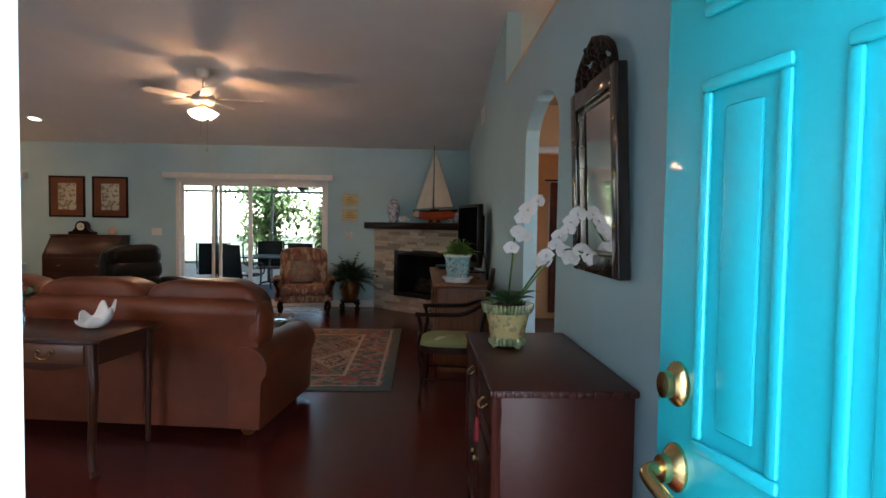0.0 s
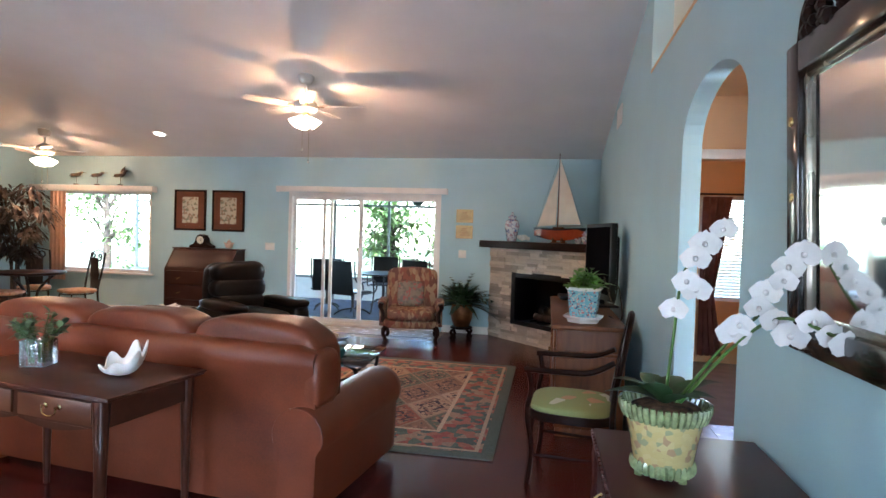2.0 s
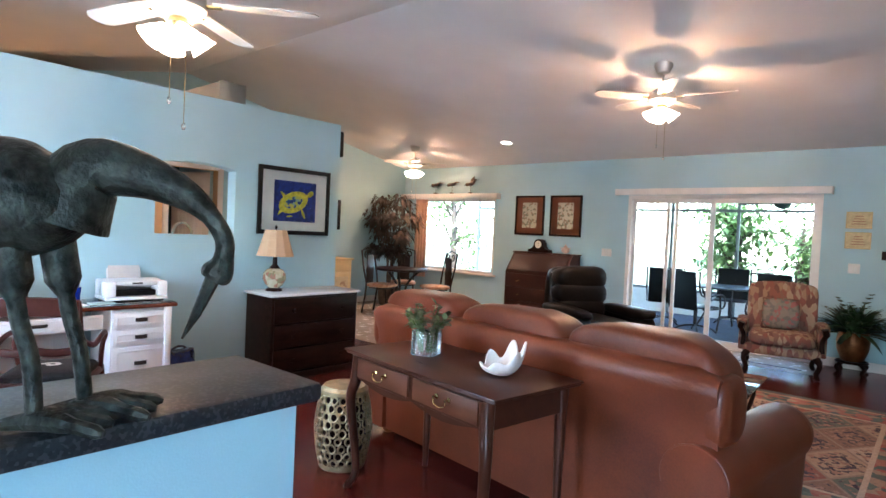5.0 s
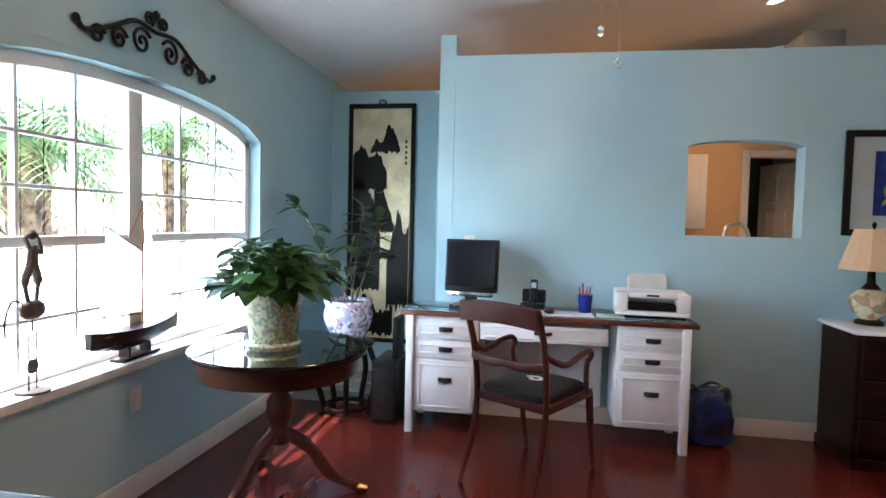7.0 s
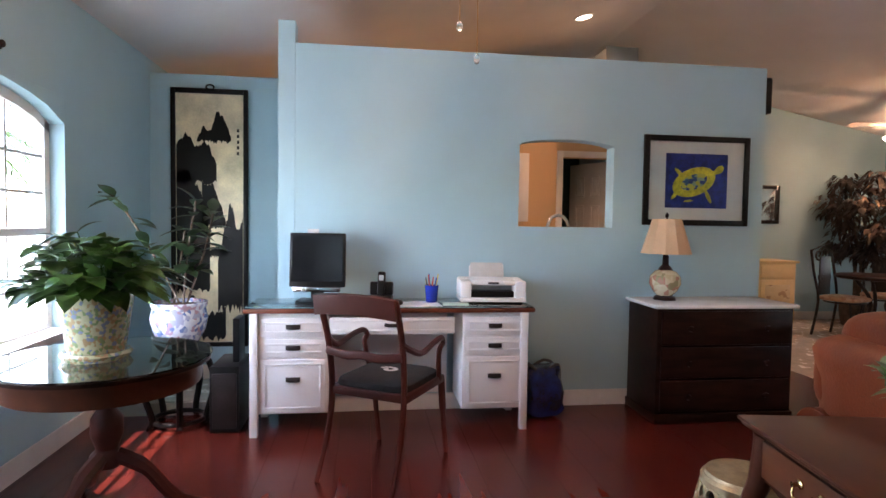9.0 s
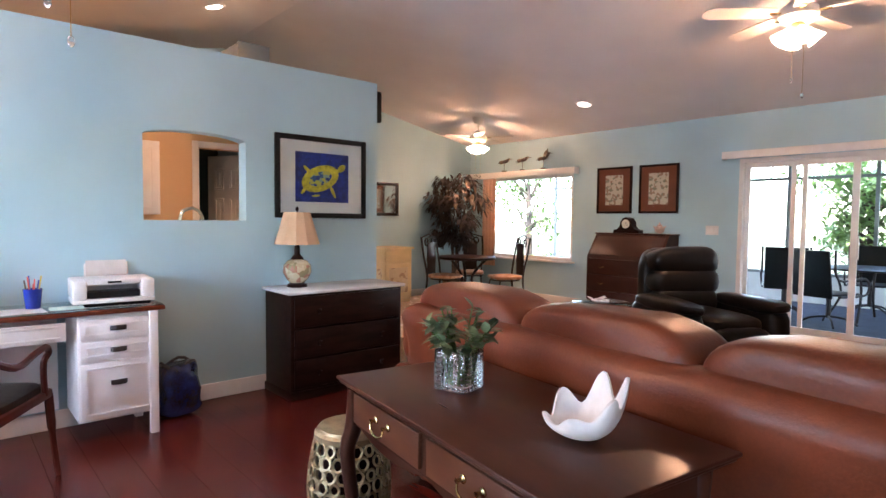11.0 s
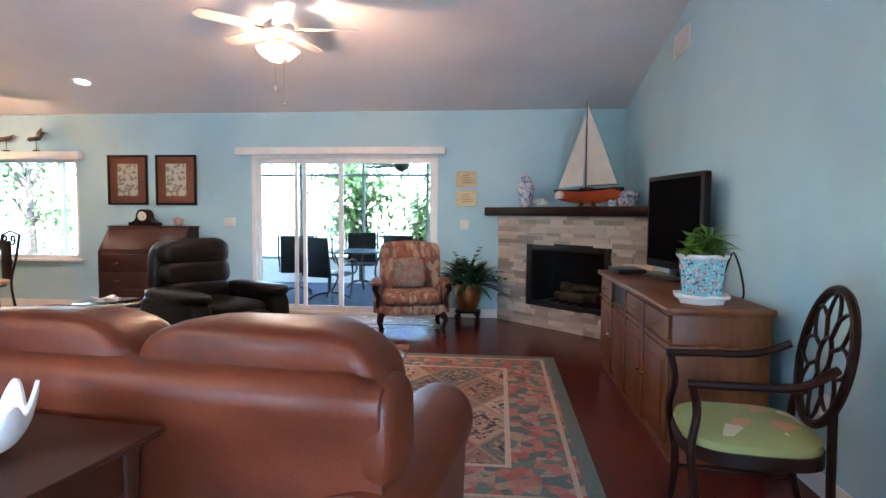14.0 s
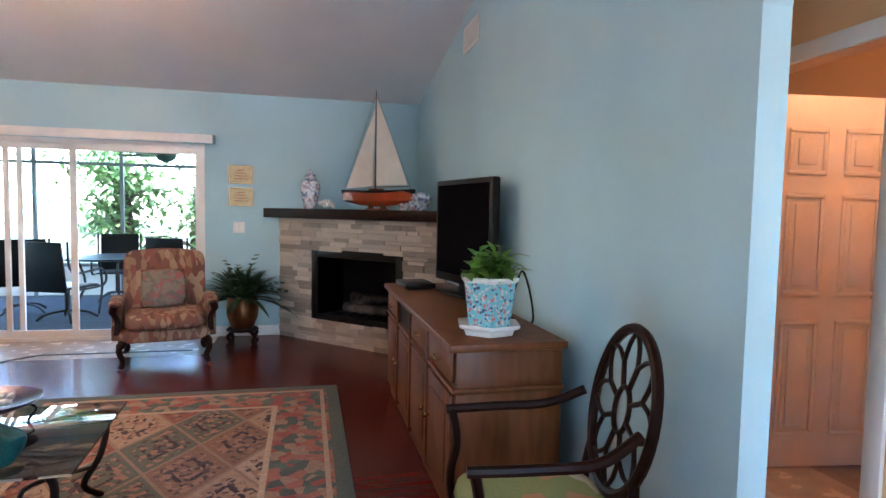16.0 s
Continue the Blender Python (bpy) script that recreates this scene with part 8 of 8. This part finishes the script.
def iron_chair(x, y, turn):
    t = thing("dining_chair", x, y, 0, turn, "dark wrought iron dining chair with a peach cushion", "chair", "dining chairs")
    part("seat", puff(bmesh.new(), (0, 0, 0.46), (0.22, 0.22, 0.035), 0.5, 0.6), M_SEATPEACH, t)
    part("seat_ring", tube(bmesh.new(), [(0.21 * math.cos(a), 0.21 * math.sin(a), 0.42) for a in [2 * math.pi * i / 20 for i in range(20)]], 0.010, 7, closed=True), M_IRON, t)
    for s in (-1, 1):
        part("back_post", tube(bmesh.new(), curve([(s * 0.19, 0.26, 0.0), (s * 0.18, 0.20, 0.42), (s * 0.20, 0.25, 0.75), (s * 0.19, 0.30, 1.02)], 6), 0.015, 7), M_IRON, t)
        part("front_leg", tube(bmesh.new(), curve([(s * 0.17, -0.15, 0.42), (s * 0.20, -0.19, 0.2), (s * 0.18, -0.20, 0.0)], 5), 0.011, 7), M_IRON, t)
        part("back_scroll", tube(bmesh.new(), [(p[0] * s, 0.275, p[2]) for p in spiral(0.08, 0.96, 0.075, 0.012, -2.8, 5.0)], 0.012, 6), M_IRON, t)
        part("back_scroll", tube(bmesh.new(), [(p[0] * s, 0.245, p[2]) for p in spiral(0.07, 0.68, 0.06, 0.012, 2.8, -4.5)], 0.012, 6), M_IRON, t)
    part("back_splat", B((-0.11, 0.11, 0.235, 0.25, 0.48, 0.94, 0.006)), M_IRON, t)
    part("back_rail", tube(bmesh.new(), [(-0.19, 0.30, 1.01), (0, 0.30, 1.06), (0.19, 0.30, 1.01)], 0.010, 7), M_IRON, t)


iron_chair(-6.98, 6.90, 108)
iron_chair(-6.38, 7.52, -22)
iron_chair(-7.22, 7.62, 45)
tr = thing("ficus_tree", -7.72, 7.75, 0, 0, "tall artificial tree with dense bronze green leaves", "tree")
part("basket", lathe(bmesh.new(), [(0.001, 0), (0.16, 0), (0.19, 0.15), (0.20, 0.30), (0.18, 0.30), (0.17, 0.26), (0.001, 0.26)], 20), M_BARK, tr)
trr = random.Random(3)
trunk, crown = bmesh.new(), bmesh.new()
for k in range(4):
    a = k * 1.57 + 0.4
    tube(trunk, curve([(0.03 * math.cos(a), 0.03 * math.sin(a), 0.26), (0.05 * math.cos(a + 1), 0.05 * math.sin(a + 1), 0.8), (0.14 * math.cos(a), 0.14 * math.sin(a), 1.3), (0.28 * math.cos(a), 0.28 * math.sin(a), 1.8)], 5), [0.02 - 0.0009 * i for i in range(16)], 7)
CLUMPS = [(-0.30, 0.05, 1.88, 0.20), (-0.40, -0.10, 1.60, 0.22), (0.28, 0.0, 1.86, 0.23), (0.44, 0.08, 1.58, 0.20), (0.22, -0.2, 1.58, 0.22), (-0.12, -0.15, 1.50, 0.22), (-0.34, 0.1, 1.28, 0.20), (0.10, 0.12, 1.24, 0.24), (0.40, -0.1, 1.26, 0.18), (-0.05, -0.05, 1.00, 0.19), (0.26, -0.05, 0.98, 0.16), (-0.28, -0.1, 1.02, 0.14)]
for i in range(1700):
    cx, cy, cz, cr = CLUMPS[i % len(CLUMPS)]
    d = spread(trr, -1, 1)
    q = trr.uniform(0.3, 1.0)
    p = Vector((cx + d.x * cr * q, cy + d.y * cr * q, cz + d.z * cr * q * 0.9))
    leaf(crown, p, (d.x + trr.uniform(-0.7, 0.7), d.y + trr.uniform(-0.7, 0.7), trr.uniform(-0.9, 0.2)), (0, 0, 1), trr.uniform(0.08, 0.14), trr.uniform(0.035, 0.055), 0.2, 0.4, 3)
part("trunk", trunk, M_BARK, tr)
part("crown", crown, M_PURPLELEAF, tr, sharp=70)
cab = thing("buffet_cabinet", -7.98, 6.12, 0, 0, "pale yellow painted buffet cabinet with floral panels", "cabinet")
M_BUTTER = material("pale yellow paint", (0.70, 0.54, 0.27), 0.45, var=0.05, bump=0.05)
part("body", B((-0.24, 0.24, -0.75, 0.75, 0.06, 0.82, 0.006)), M_BUTTER, cab)
part("top", B((-0.25, 0.27, -0.78, 0.78, 0.821, 0.85, 0.006)), M_BUTTER, cab)
part("plinth", B((-0.23, 0.22, -0.73, 0.73, 0, 0.06)), M_BUTTER, cab)
for i in range(3):
    d = part("door", B((0.241, 0.258, -0.73 + i * 0.49, -0.26 + i * 0.49, 0.10, 0.60, 0.005)), M_BUTTER, cab)
    part("panel", B((0.2585, 0.264, -0.67 + i * 0.49, -0.32 + i * 0.49, 0.16, 0.54, 0.004)), patches("floral panel", [(0.60, 0.48, 0.28), (0.58, 0.46, 0.26), (0.40, 0.26, 0.14), (0.62, 0.50, 0.30)], 20, 0.5), d)
    part("drawer", B((0.241, 0.258, -0.73 + i * 0.49, -0.26 + i * 0.49, 0.63, 0.80, 0.005)), M_BUTTER, cab)
dm = thing("dining_mirror", XL + 0.003, 6.66, 1.33, 0, "rectangular mirror in a dark carved frame on the dining wall", "mirror")
part("mirror_glass", B((0.0, 0.012, -0.26, 0.26, 0.05, 0.48)), M_MIRROR, dm)
part("frame", B((0, 0.03, -0.31, -0.26, 0, 0.53, 0.006), (0, 0.03, 0.26, 0.31, 0, 0.53, 0.006), (0, 0.03, -0.26, 0.26, 0, 0.05, 0.006), (0, 0.03, -0.26, 0.26, 0.48, 0.53, 0.006)), M_TORTOISE, dm)
cd = thing("scroll_ornament", -7.95, 5.35, 0.851, 90, "dark iron scroll candle stand on the buffet", "ornament")
part("scrollwork", tube(bmesh.new(), [(p[0], 0, p[2] + 0.001) for p in spiral(0.0, 0.13, 0.11, 0.02, -1.57, 6.5, 30)], 0.008, 6), M_IRON, cd)
part("base", B((-0.07, 0.07, -0.04, 0.04, 0, 0.014, 0.004)), M_IRON, cd)

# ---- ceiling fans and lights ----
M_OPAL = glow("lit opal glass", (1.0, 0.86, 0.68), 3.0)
M_FANWHITE = material("white fan enamel", (0.72, 0.68, 0.62), 0.35, var=0.03, bump=0.02)


def ceiling_fan(x, y, zl, turn, energy, label, reach=1.0):
    """zl: height of the lamp cluster."""
    t = thing("ceiling_fan", x, y, 0, turn, label, "ceiling fan", "white ceiling fans")
    zc = ceiling_z(y)
    part("canopy", lathe(bmesh.new(), [(0.02, zc - 0.10), (0.06, zc - 0.08), (0.085, zc - 0.02), (0.085, zc + 0.03)], 24), M_FANWHITE, t)
    part("downrod", tube(bmesh.new(), [(0, 0, zl + 0.24), (0, 0, zc - 0.08)], 0.012, 8), M_FANWHITE, t)
    part("motor", lathe(bmesh.new(), [(0.03, zl + 0.08), (0.10, zl + 0.09), (0.13, zl + 0.125), (0.125, zl + 0.18), (0.06, zl + 0.23), (0.02, zl + 0.25)], 28), M_FANWHITE, t)
    for k in range(5):
        a = 2 * math.pi * k / 5
        m = pose(0, 0, zl + 0.15, 0, 0, math.degrees(a))
        part("blade_iron", B((0.09, 0.20, -0.02, 0.02, -0.008, 0.0, 0.003)), M_BRASS, t, at=m)
        bm = bmesh.new()
        out = [(0.17, -0.060), (0.40, -0.074), (0.60, -0.075), (0.645, -0.05), (0.66, 0.0), (0.645, 0.05), (0.60, 0.075), (0.40, 0.074), (0.17, 0.060)]
        rings(bm, [[(px * reach, py, z) for px, py in out] for z in (0.0, 0.007)])
        part("blade", bm, M_FANWHITE, t, at=m @ pose(0, 0, 0.002, 10))
    part("light_kit", lathe(bmesh.new(), [(0.02, zl + 0.0), (0.05, zl + 0.02), (0.06, zl + 0.05), (0.04, zl + 0.08)], 20), M_BRASS, t)
    for k in range(4):
        a = math.pi / 2 * k + 0.5
        m = pose(0.06 * math.cos(a), 0.06 * math.sin(a), zl + 0.03, 0, 0, math.degrees(a)) @ pose(0, 0, 0, 0, 138, 0)
        prof = [(0.022, 0.0), (0.028, 0.02), (0.045, 0.05), (0.058, 0.085), (0.066, 0.10), (0.062, 0.10), (0.054, 0.085), (0.04, 0.05), (0.02, 0.01)]
        part("glass_shade", lathe(bmesh.new(), prof, 18, m=m), M_OPAL, t, "lit frosted tulip shade")
    for dx, dz in ((0.04, 0.42), (-0.03, 0.30)):
        part("pull_chain", tube(bmesh.new(), [(dx, 0, zl), (dx, 0, zl - dz)], 0.0018, 4), M_BRASS, t)
        part("chain_knob", puff(bmesh.new(), (dx, 0, zl - dz - 0.015), (0.011, 0.011, 0.018), 1, 1, 10, 8), M_CRYSTAL, t)
    for k in range(4):
        a = math.pi / 2 * k + 0.5 + radians(turn)
        bulb("fan_bulb", x + 0.122 * math.cos(a), y + 0.122 * math.sin(a), zl - 0.045, energy * 0.12, WARM, 0.02)
        # extra points added for lamp light spilling up past the opaque shades
        a += math.pi / 4
        bulb("fan_spill", x + 0.052 * math.cos(a), y + 0.052 * math.sin(a), zl - 0.002, energy * 0.4, WARM, 0.004)


ceiling_fan(-2.2, 6.0, 2.62, 8, 20, "white ceiling fan with four lit tulip lamps over the living room")
ceiling_fan(-6.94, 7.49, 2.36, 30, 13, "small white ceiling fan with lit tulip lamps over the dining table", 0.82)
ceiling_fan(-2.9, 1.66, 2.26, 50, 10, "white ceiling fan with lit tulip lamps over the office corner")
M_CAN = glow("lit recessed lamp", (1.0, 0.88, 0.72), 6.0)


def downlight(x, y, energy):
    z = ceiling_z(y)
    slope = math.degrees(math.atan((ZR - ZF) / (YR - YF) if y < YR else (ZB - ZR) / (YB - YR)))
    t = thing("recessed_light", x, y, z, 0, "lit round recessed ceiling light with a white trim ring", "light", "recessed lights")
    t.matrix_world = pose(x, y, z, slope)
    part("trim_ring", lathe(bmesh.new(), [(0.075, 0.0), (0.075, -0.006), (0.10, -0.006), (0.105, 0.002)], 28), M_TRIM, t)
    part("lamp_face", lathe(bmesh.new(), [(0.001, -0.003), (0.074, -0.003), (0.074, 0.001), (0.001, 0.001)], 24), M_CAN, t)
    d = bpy.data.lights.new("downlight", 'SPOT')
    d.energy, d.color, d.spot_size, d.spot_blend, d.shadow_soft_size = energy, WARM, radians(125), 0.6, 0.06
    o = new("downlight", d)
    o.matrix_world = look((x, y, z - 0.03), (x, y, 0))


downlight(-5.15, 7.62, 7)
downlight(-5.62, 2.93, 26)
downlight(-6.6, 1.5, 32)
downlight(-6.4, 3.4, 20)
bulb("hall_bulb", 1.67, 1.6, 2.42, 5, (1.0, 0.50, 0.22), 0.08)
# unseen points added for the warm glow in the rooms beyond the hall
bulb("bedroom_fill", 2.65, 4.0, 2.40, 5, (1.0, 0.50, 0.22), 0.08)
bulb("bedroom_fill", 2.2, 6.3, 2.40, 2, (1.0, 0.50, 0.22), 0.08)
# unseen point added to brighten the recess above the plant shelf
bulb("shelf_fill", 1.7, 3.0, 2.95, 3, (1.0, 0.72, 0.45), 0.08)
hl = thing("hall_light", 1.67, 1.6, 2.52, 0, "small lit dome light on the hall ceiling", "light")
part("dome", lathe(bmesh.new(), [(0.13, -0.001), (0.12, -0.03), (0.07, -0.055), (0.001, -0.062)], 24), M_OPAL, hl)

# porch fan
pfan = thing("porch_fan", -1.95, 10.4, 2.05, 15, "dark green porch ceiling fan with long thin blades", "ceiling fan")
M_GREENIRON = material("dark green enamel", (0.03, 0.06, 0.045), 0.4, var=0.1)
part("downrod", tube(bmesh.new(), [(0, 0, 0.08), (0, 0, 0.27)], 0.015, 8), M_GREENIRON, pfan)
part("motor", lathe(bmesh.new(), [(0.03, -0.09), (0.09, -0.06), (0.13, 0.0), (0.12, 0.05), (0.05, 0.09)], 24), M_GREENIRON, pfan)
for k in range(5):
    part("blade", B((0.12, 0.68, -0.055, 0.055, -0.004, 0.004, 0.002)), M_GREENIRON, pfan, at=pose(0, 0, 0, 0, 0, 72 * k) @ pose(0, 0, 0, 10))

# ---- garden ----
def broad_tree(name, x, y, h, spreadr, seed, label, n=1500, mat=None, low=0.25):
    t = thing(name, x, y, -0.16, seed * 37, label, "tree")
    r = random.Random(seed)
    trunk, crown = bmesh.new(), bmesh.new()
    tube(trunk, [(0, 0, 0), (0.05, 0.02, h * 0.35), (0.0, 0.05, h * 0.75)], [0.13, 0.09, 0.04], 8)
    tips = []
    for i in range(9):
        d = spread(r, 0.1, 0.9)
        b0 = Vector((0.03, 0.02, h * r.uniform(0.2, 0.6)))
        b1 = b0 + Vector((d.x * spreadr * 0.8, d.y * spreadr * 0.8, d.z * h * 0.4))
        tube(trunk, [b0, b0.lerp(b1, 0.5) + Vector((0, 0, 0.1)), b1], [0.05, 0.03, 0.012], 6)
        tips += [b1, b0.lerp(b1, 0.6)]
    for i in range(n):
        c = r.choice(tips)
        d = spread(r, -1, 1)
        p = c + d * spreadr * 0.55 * r.uniform(0.2, 1.0)
        p.z = max(p.z, h * low * 0.4)
        leaf(crown, p, spread(r, -0.6, 0.6), (0, 0, 1), r.uniform(0.14, 0.26), r.uniform(0.07, 0.12), 0.2, 0.3, 2)
    part("trunk", trunk, M_BARK, t)
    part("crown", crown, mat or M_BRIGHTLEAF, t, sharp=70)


broad_tree("garden_tree", -1.4, 15.2, 4.2, 1.7, 1, "sunlit leafy garden tree behind the porch", 2200, low=0.05)
broad_tree("garden_tree", 0.6, 16.5, 4.6, 1.9, 2, "tall leafy garden tree behind the porch", 1800)
broad_tree("garden_tree", -4.6, 18.0, 5.2, 2.1, 3, "pale distant garden tree", 1600)
broad_tree("garden_tree", -7.6, 15.5, 3.6, 1.4, 4, "leafy garden tree outside the dining window", 1200)
broad_tree("garden_tree", -11.5, 17.0, 5.0, 2.2, 5, "tall garden tree beyond the porch", 1600)
for i, (x, y, s) in enumerate(((-9.9, 13.0, 0.9), (-9.6, 14.0, 0.8), (-6.6, 13.6, 0.55), (-2.8, 14.0, 0.6), (0.2, 13.6, 0.7))):
    t = thing("garden_shrub", x, y, -0.16, i * 50, "round sunlit shrub in the garden", "shrub", "garden shrubs")
    r = random.Random(50 + i)
    crown, wood = bmesh.new(), bmesh.new()
    for k in range(6):
        d = spread(r, 0.3, 0.9)
        tube(wood, [(0, 0, 0), d * s * 0.8], [0.02, 0.008], 5)
    for k in range(700):
        d = spread(r, -0.1, 1)
        q = r.uniform(0.5, 1.0) * (0.8 + 0.35 * noise.noise(d * 2 + Vector((i, 0, 0))))
        leaf(crown, d * s * q + Vector((0, 0, 0.12)), spread(r, -0.4, 0.8), (0, 0, 1), r.uniform(0.09, 0.16), 0.06, 0.2, 0.3, 2)
    part("twigs", wood, M_BARK, t)
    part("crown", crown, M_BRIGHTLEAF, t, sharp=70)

M_PALM = material("palm frond", (0.20, 0.30, 0.08), 0.5, var=0.35, scale=4, bump=0.05)
M_BOOT = material("palm boots", (0.30, 0.17, 0.09), 0.9, var=0.4, scale=9, bump=0.6)


def palm(x, y, h, seed):
    t = thing("palm_tree", x, y, -0.16, seed * 70, "palm with a shaggy brown trunk outside the front window", "palm", "front garden palms")
    r = random.Random(seed)
    trunk = bmesh.new()
    tube(trunk, [(0, 0, 0), (0.04, 0, h * 0.5), (0, 0, h)], [0.16, 0.15, 0.20], 12)
    for i in range(150):
        a, z = r.uniform(0, 6.28), r.uniform(h * 0.25, h)
        leaf(trunk, (0.15 * math.cos(a), 0.15 * math.sin(a), z), (math.cos(a), math.sin(a), 1.2), (math.cos(a), math.sin(a), 0), r.uniform(0.14, 0.24), 0.07, 0.3, -0.1, 2)
    part("trunk", trunk, M_BOOT, t)
    for i in range(34):
        a = i * 2.4
        el = r.uniform(-0.1, 1.2)
        L = r.uniform(1.1, 1.6)
        fb2 = bmesh.new()
        pts = [Vector((math.cos(a) * L * q * math.cos(el * 0.8), math.sin(a) * L * q * math.cos(el * 0.8), h + L * q * math.sin(el) - 0.75 * L * q * q)) for q in [k / 9 for k in range(10)]]
        tube(fb2, pts, [0.018 - 0.0016 * k for k in range(10)], 5)
        for k in range(2, 10):
            dd = (pts[k] - pts[k - 1]).normalized()
            side = dd.cross(Vector((0, 0, 1))).normalized()
            for s in (-1, 1):
                for q in (0.0, 0.5):
                    leaf(fb2, pts[k - 1].lerp(pts[k], q), dd * 0.7 + side * s, (0, 0, 1), 0.42 * math.sin(math.pi * min(1, k / 10 + 0.1)) + 0.08, 0.03, 0.1, 0.35, 2)
        part("frond", fb2, M_PALM, t, sharp=70)


broad_tree("garden_tree", -2.3, 14.2, 2.6, 1.3, 8, "dense sunlit shrub tree close behind the porch", 1500, low=0.02)
broad_tree("garden_tree", -0.3, 14.4, 3.0, 1.3, 9, "sunlit young tree close behind the porch", 1500, low=0.02)
palm(-6.2, -4.0, 2.2, 1)
palm(-8.75, -4.0, 2.6, 2)
palm(-5.3, -5.6, 2.3, 3)
palm(-9.3, -6.8, 3.0, 4)
broad_tree("garden_tree", -3.45, 14.2, 3.2, 1.1, 12, "sunlit slender young tree behind the porch", 1900, low=0.02)
broad_tree("garden_tree", -11.6, 14.2, 4.0, 1.3, 13, "leafy tree outside the dining window", 1200)
# wide pale ground added out front as a reflector for the sun
solo("driveway", B((-14.0, 9, -14.0, -2.4, -0.159, -0.13)), material("pale concrete", (0.66, 0.63, 0.59), 0.9, var=0.1), label="wide pale concrete ground added out front to bounce sunlight indoors", category="driveway", kind="structure")
# unseen slab, kept pale so sunlight bounces in through the open door
solo("porch_slab", B((-1.2, 1.6, -2.4, YE - 0.145, -0.159, -0.02)), material("porch concrete", (0.64, 0.62, 0.59), 0.9, var=0.1), label="unseen concrete entry porch slab, paled to bounce sunlight indoors", category="porch", kind="structure")

# ---- pieces of the floor ----
M_STRIP = material("dark transition strip", (0.02, 0.008, 0.006), 0.4)
solo("trim_floor", B((-2.50, -1.20, 7.965, 8.0, -0.012, 0.006, 0.002)), M_STRIP, label="dark strip between laminate and tile", category="trim", kind="structure")
solo("trim_floor_slant", B((0, 3.0, -0.018, 0.018, -0.012, 0.006, 0.002)), M_STRIP, -2.50, 7.985, 0, 223.5, "dark slanting strip between laminate and tile", "trim", kind="structure")


def floor_pieces():
    prng = random.Random(3)
    meshes = {}

    def plank(w):
        key = round(w, 2)
        if key not in meshes:
            meshes[key] = finish("plank", B((0.0008, key - 0.0008, 0.0008, 0.1842, -0.012, 0.0, 0.0)), M_PLANK)
        return meshes[key]
    y = YF - 0.138
    while y < YB - 0.02:
        x = -4.9 - prng.uniform(0, 1.3)
        if y < 4.2:
            x = max(x, XP + 0.0)
        if 5.2 < y + 0.09 < 8.0:
            x = max(x, -2.5 - (8.0 - y - 0.09) / 0.95)
        while x < 1.2:
            w = 1.35
            x1 = min(x + w, 1.24 if 2.46 < y < 3.4 else XR)
            mid = (x + x1) / 2
            if x1 - x > 0.04 and not (tiled(mid, y + 0.09)):
                share("plank", plank(x1 - x), floor, pose(x, y, 0.0))
            x += w
        y += 0.185
    bm = B((0.002, 0.448, 0.002, 0.448, -0.012, 0.0005))
    tile = finish("tile", bm, M_TILE)
    y = 4.2 - 0.45 * 10
    while y < YB + 0.1:
        x = XL
        while x < -1.0:
            if (y > 4.19 or x + 0.45 < XP) and y > YF and tiled(x + 0.225, y + 0.225):
                share("tile", tile, floor, pose(x, y, 0.0))
            x += 0.45
        y += 0.45
    for i in range(3):
        for j in range(12):
            share("tile", tile, floor, pose(1.245 + 0.45 * i, YF + 0.45 * j, 0.0))


def tiled(x, y):
    if x < XP and y < 4.2:
        return True
    if x > -1.15:
        return False
    return y > 8.0 - 0.95 * max(0, -2.5 - x) and y > 5.2


floor_pieces()
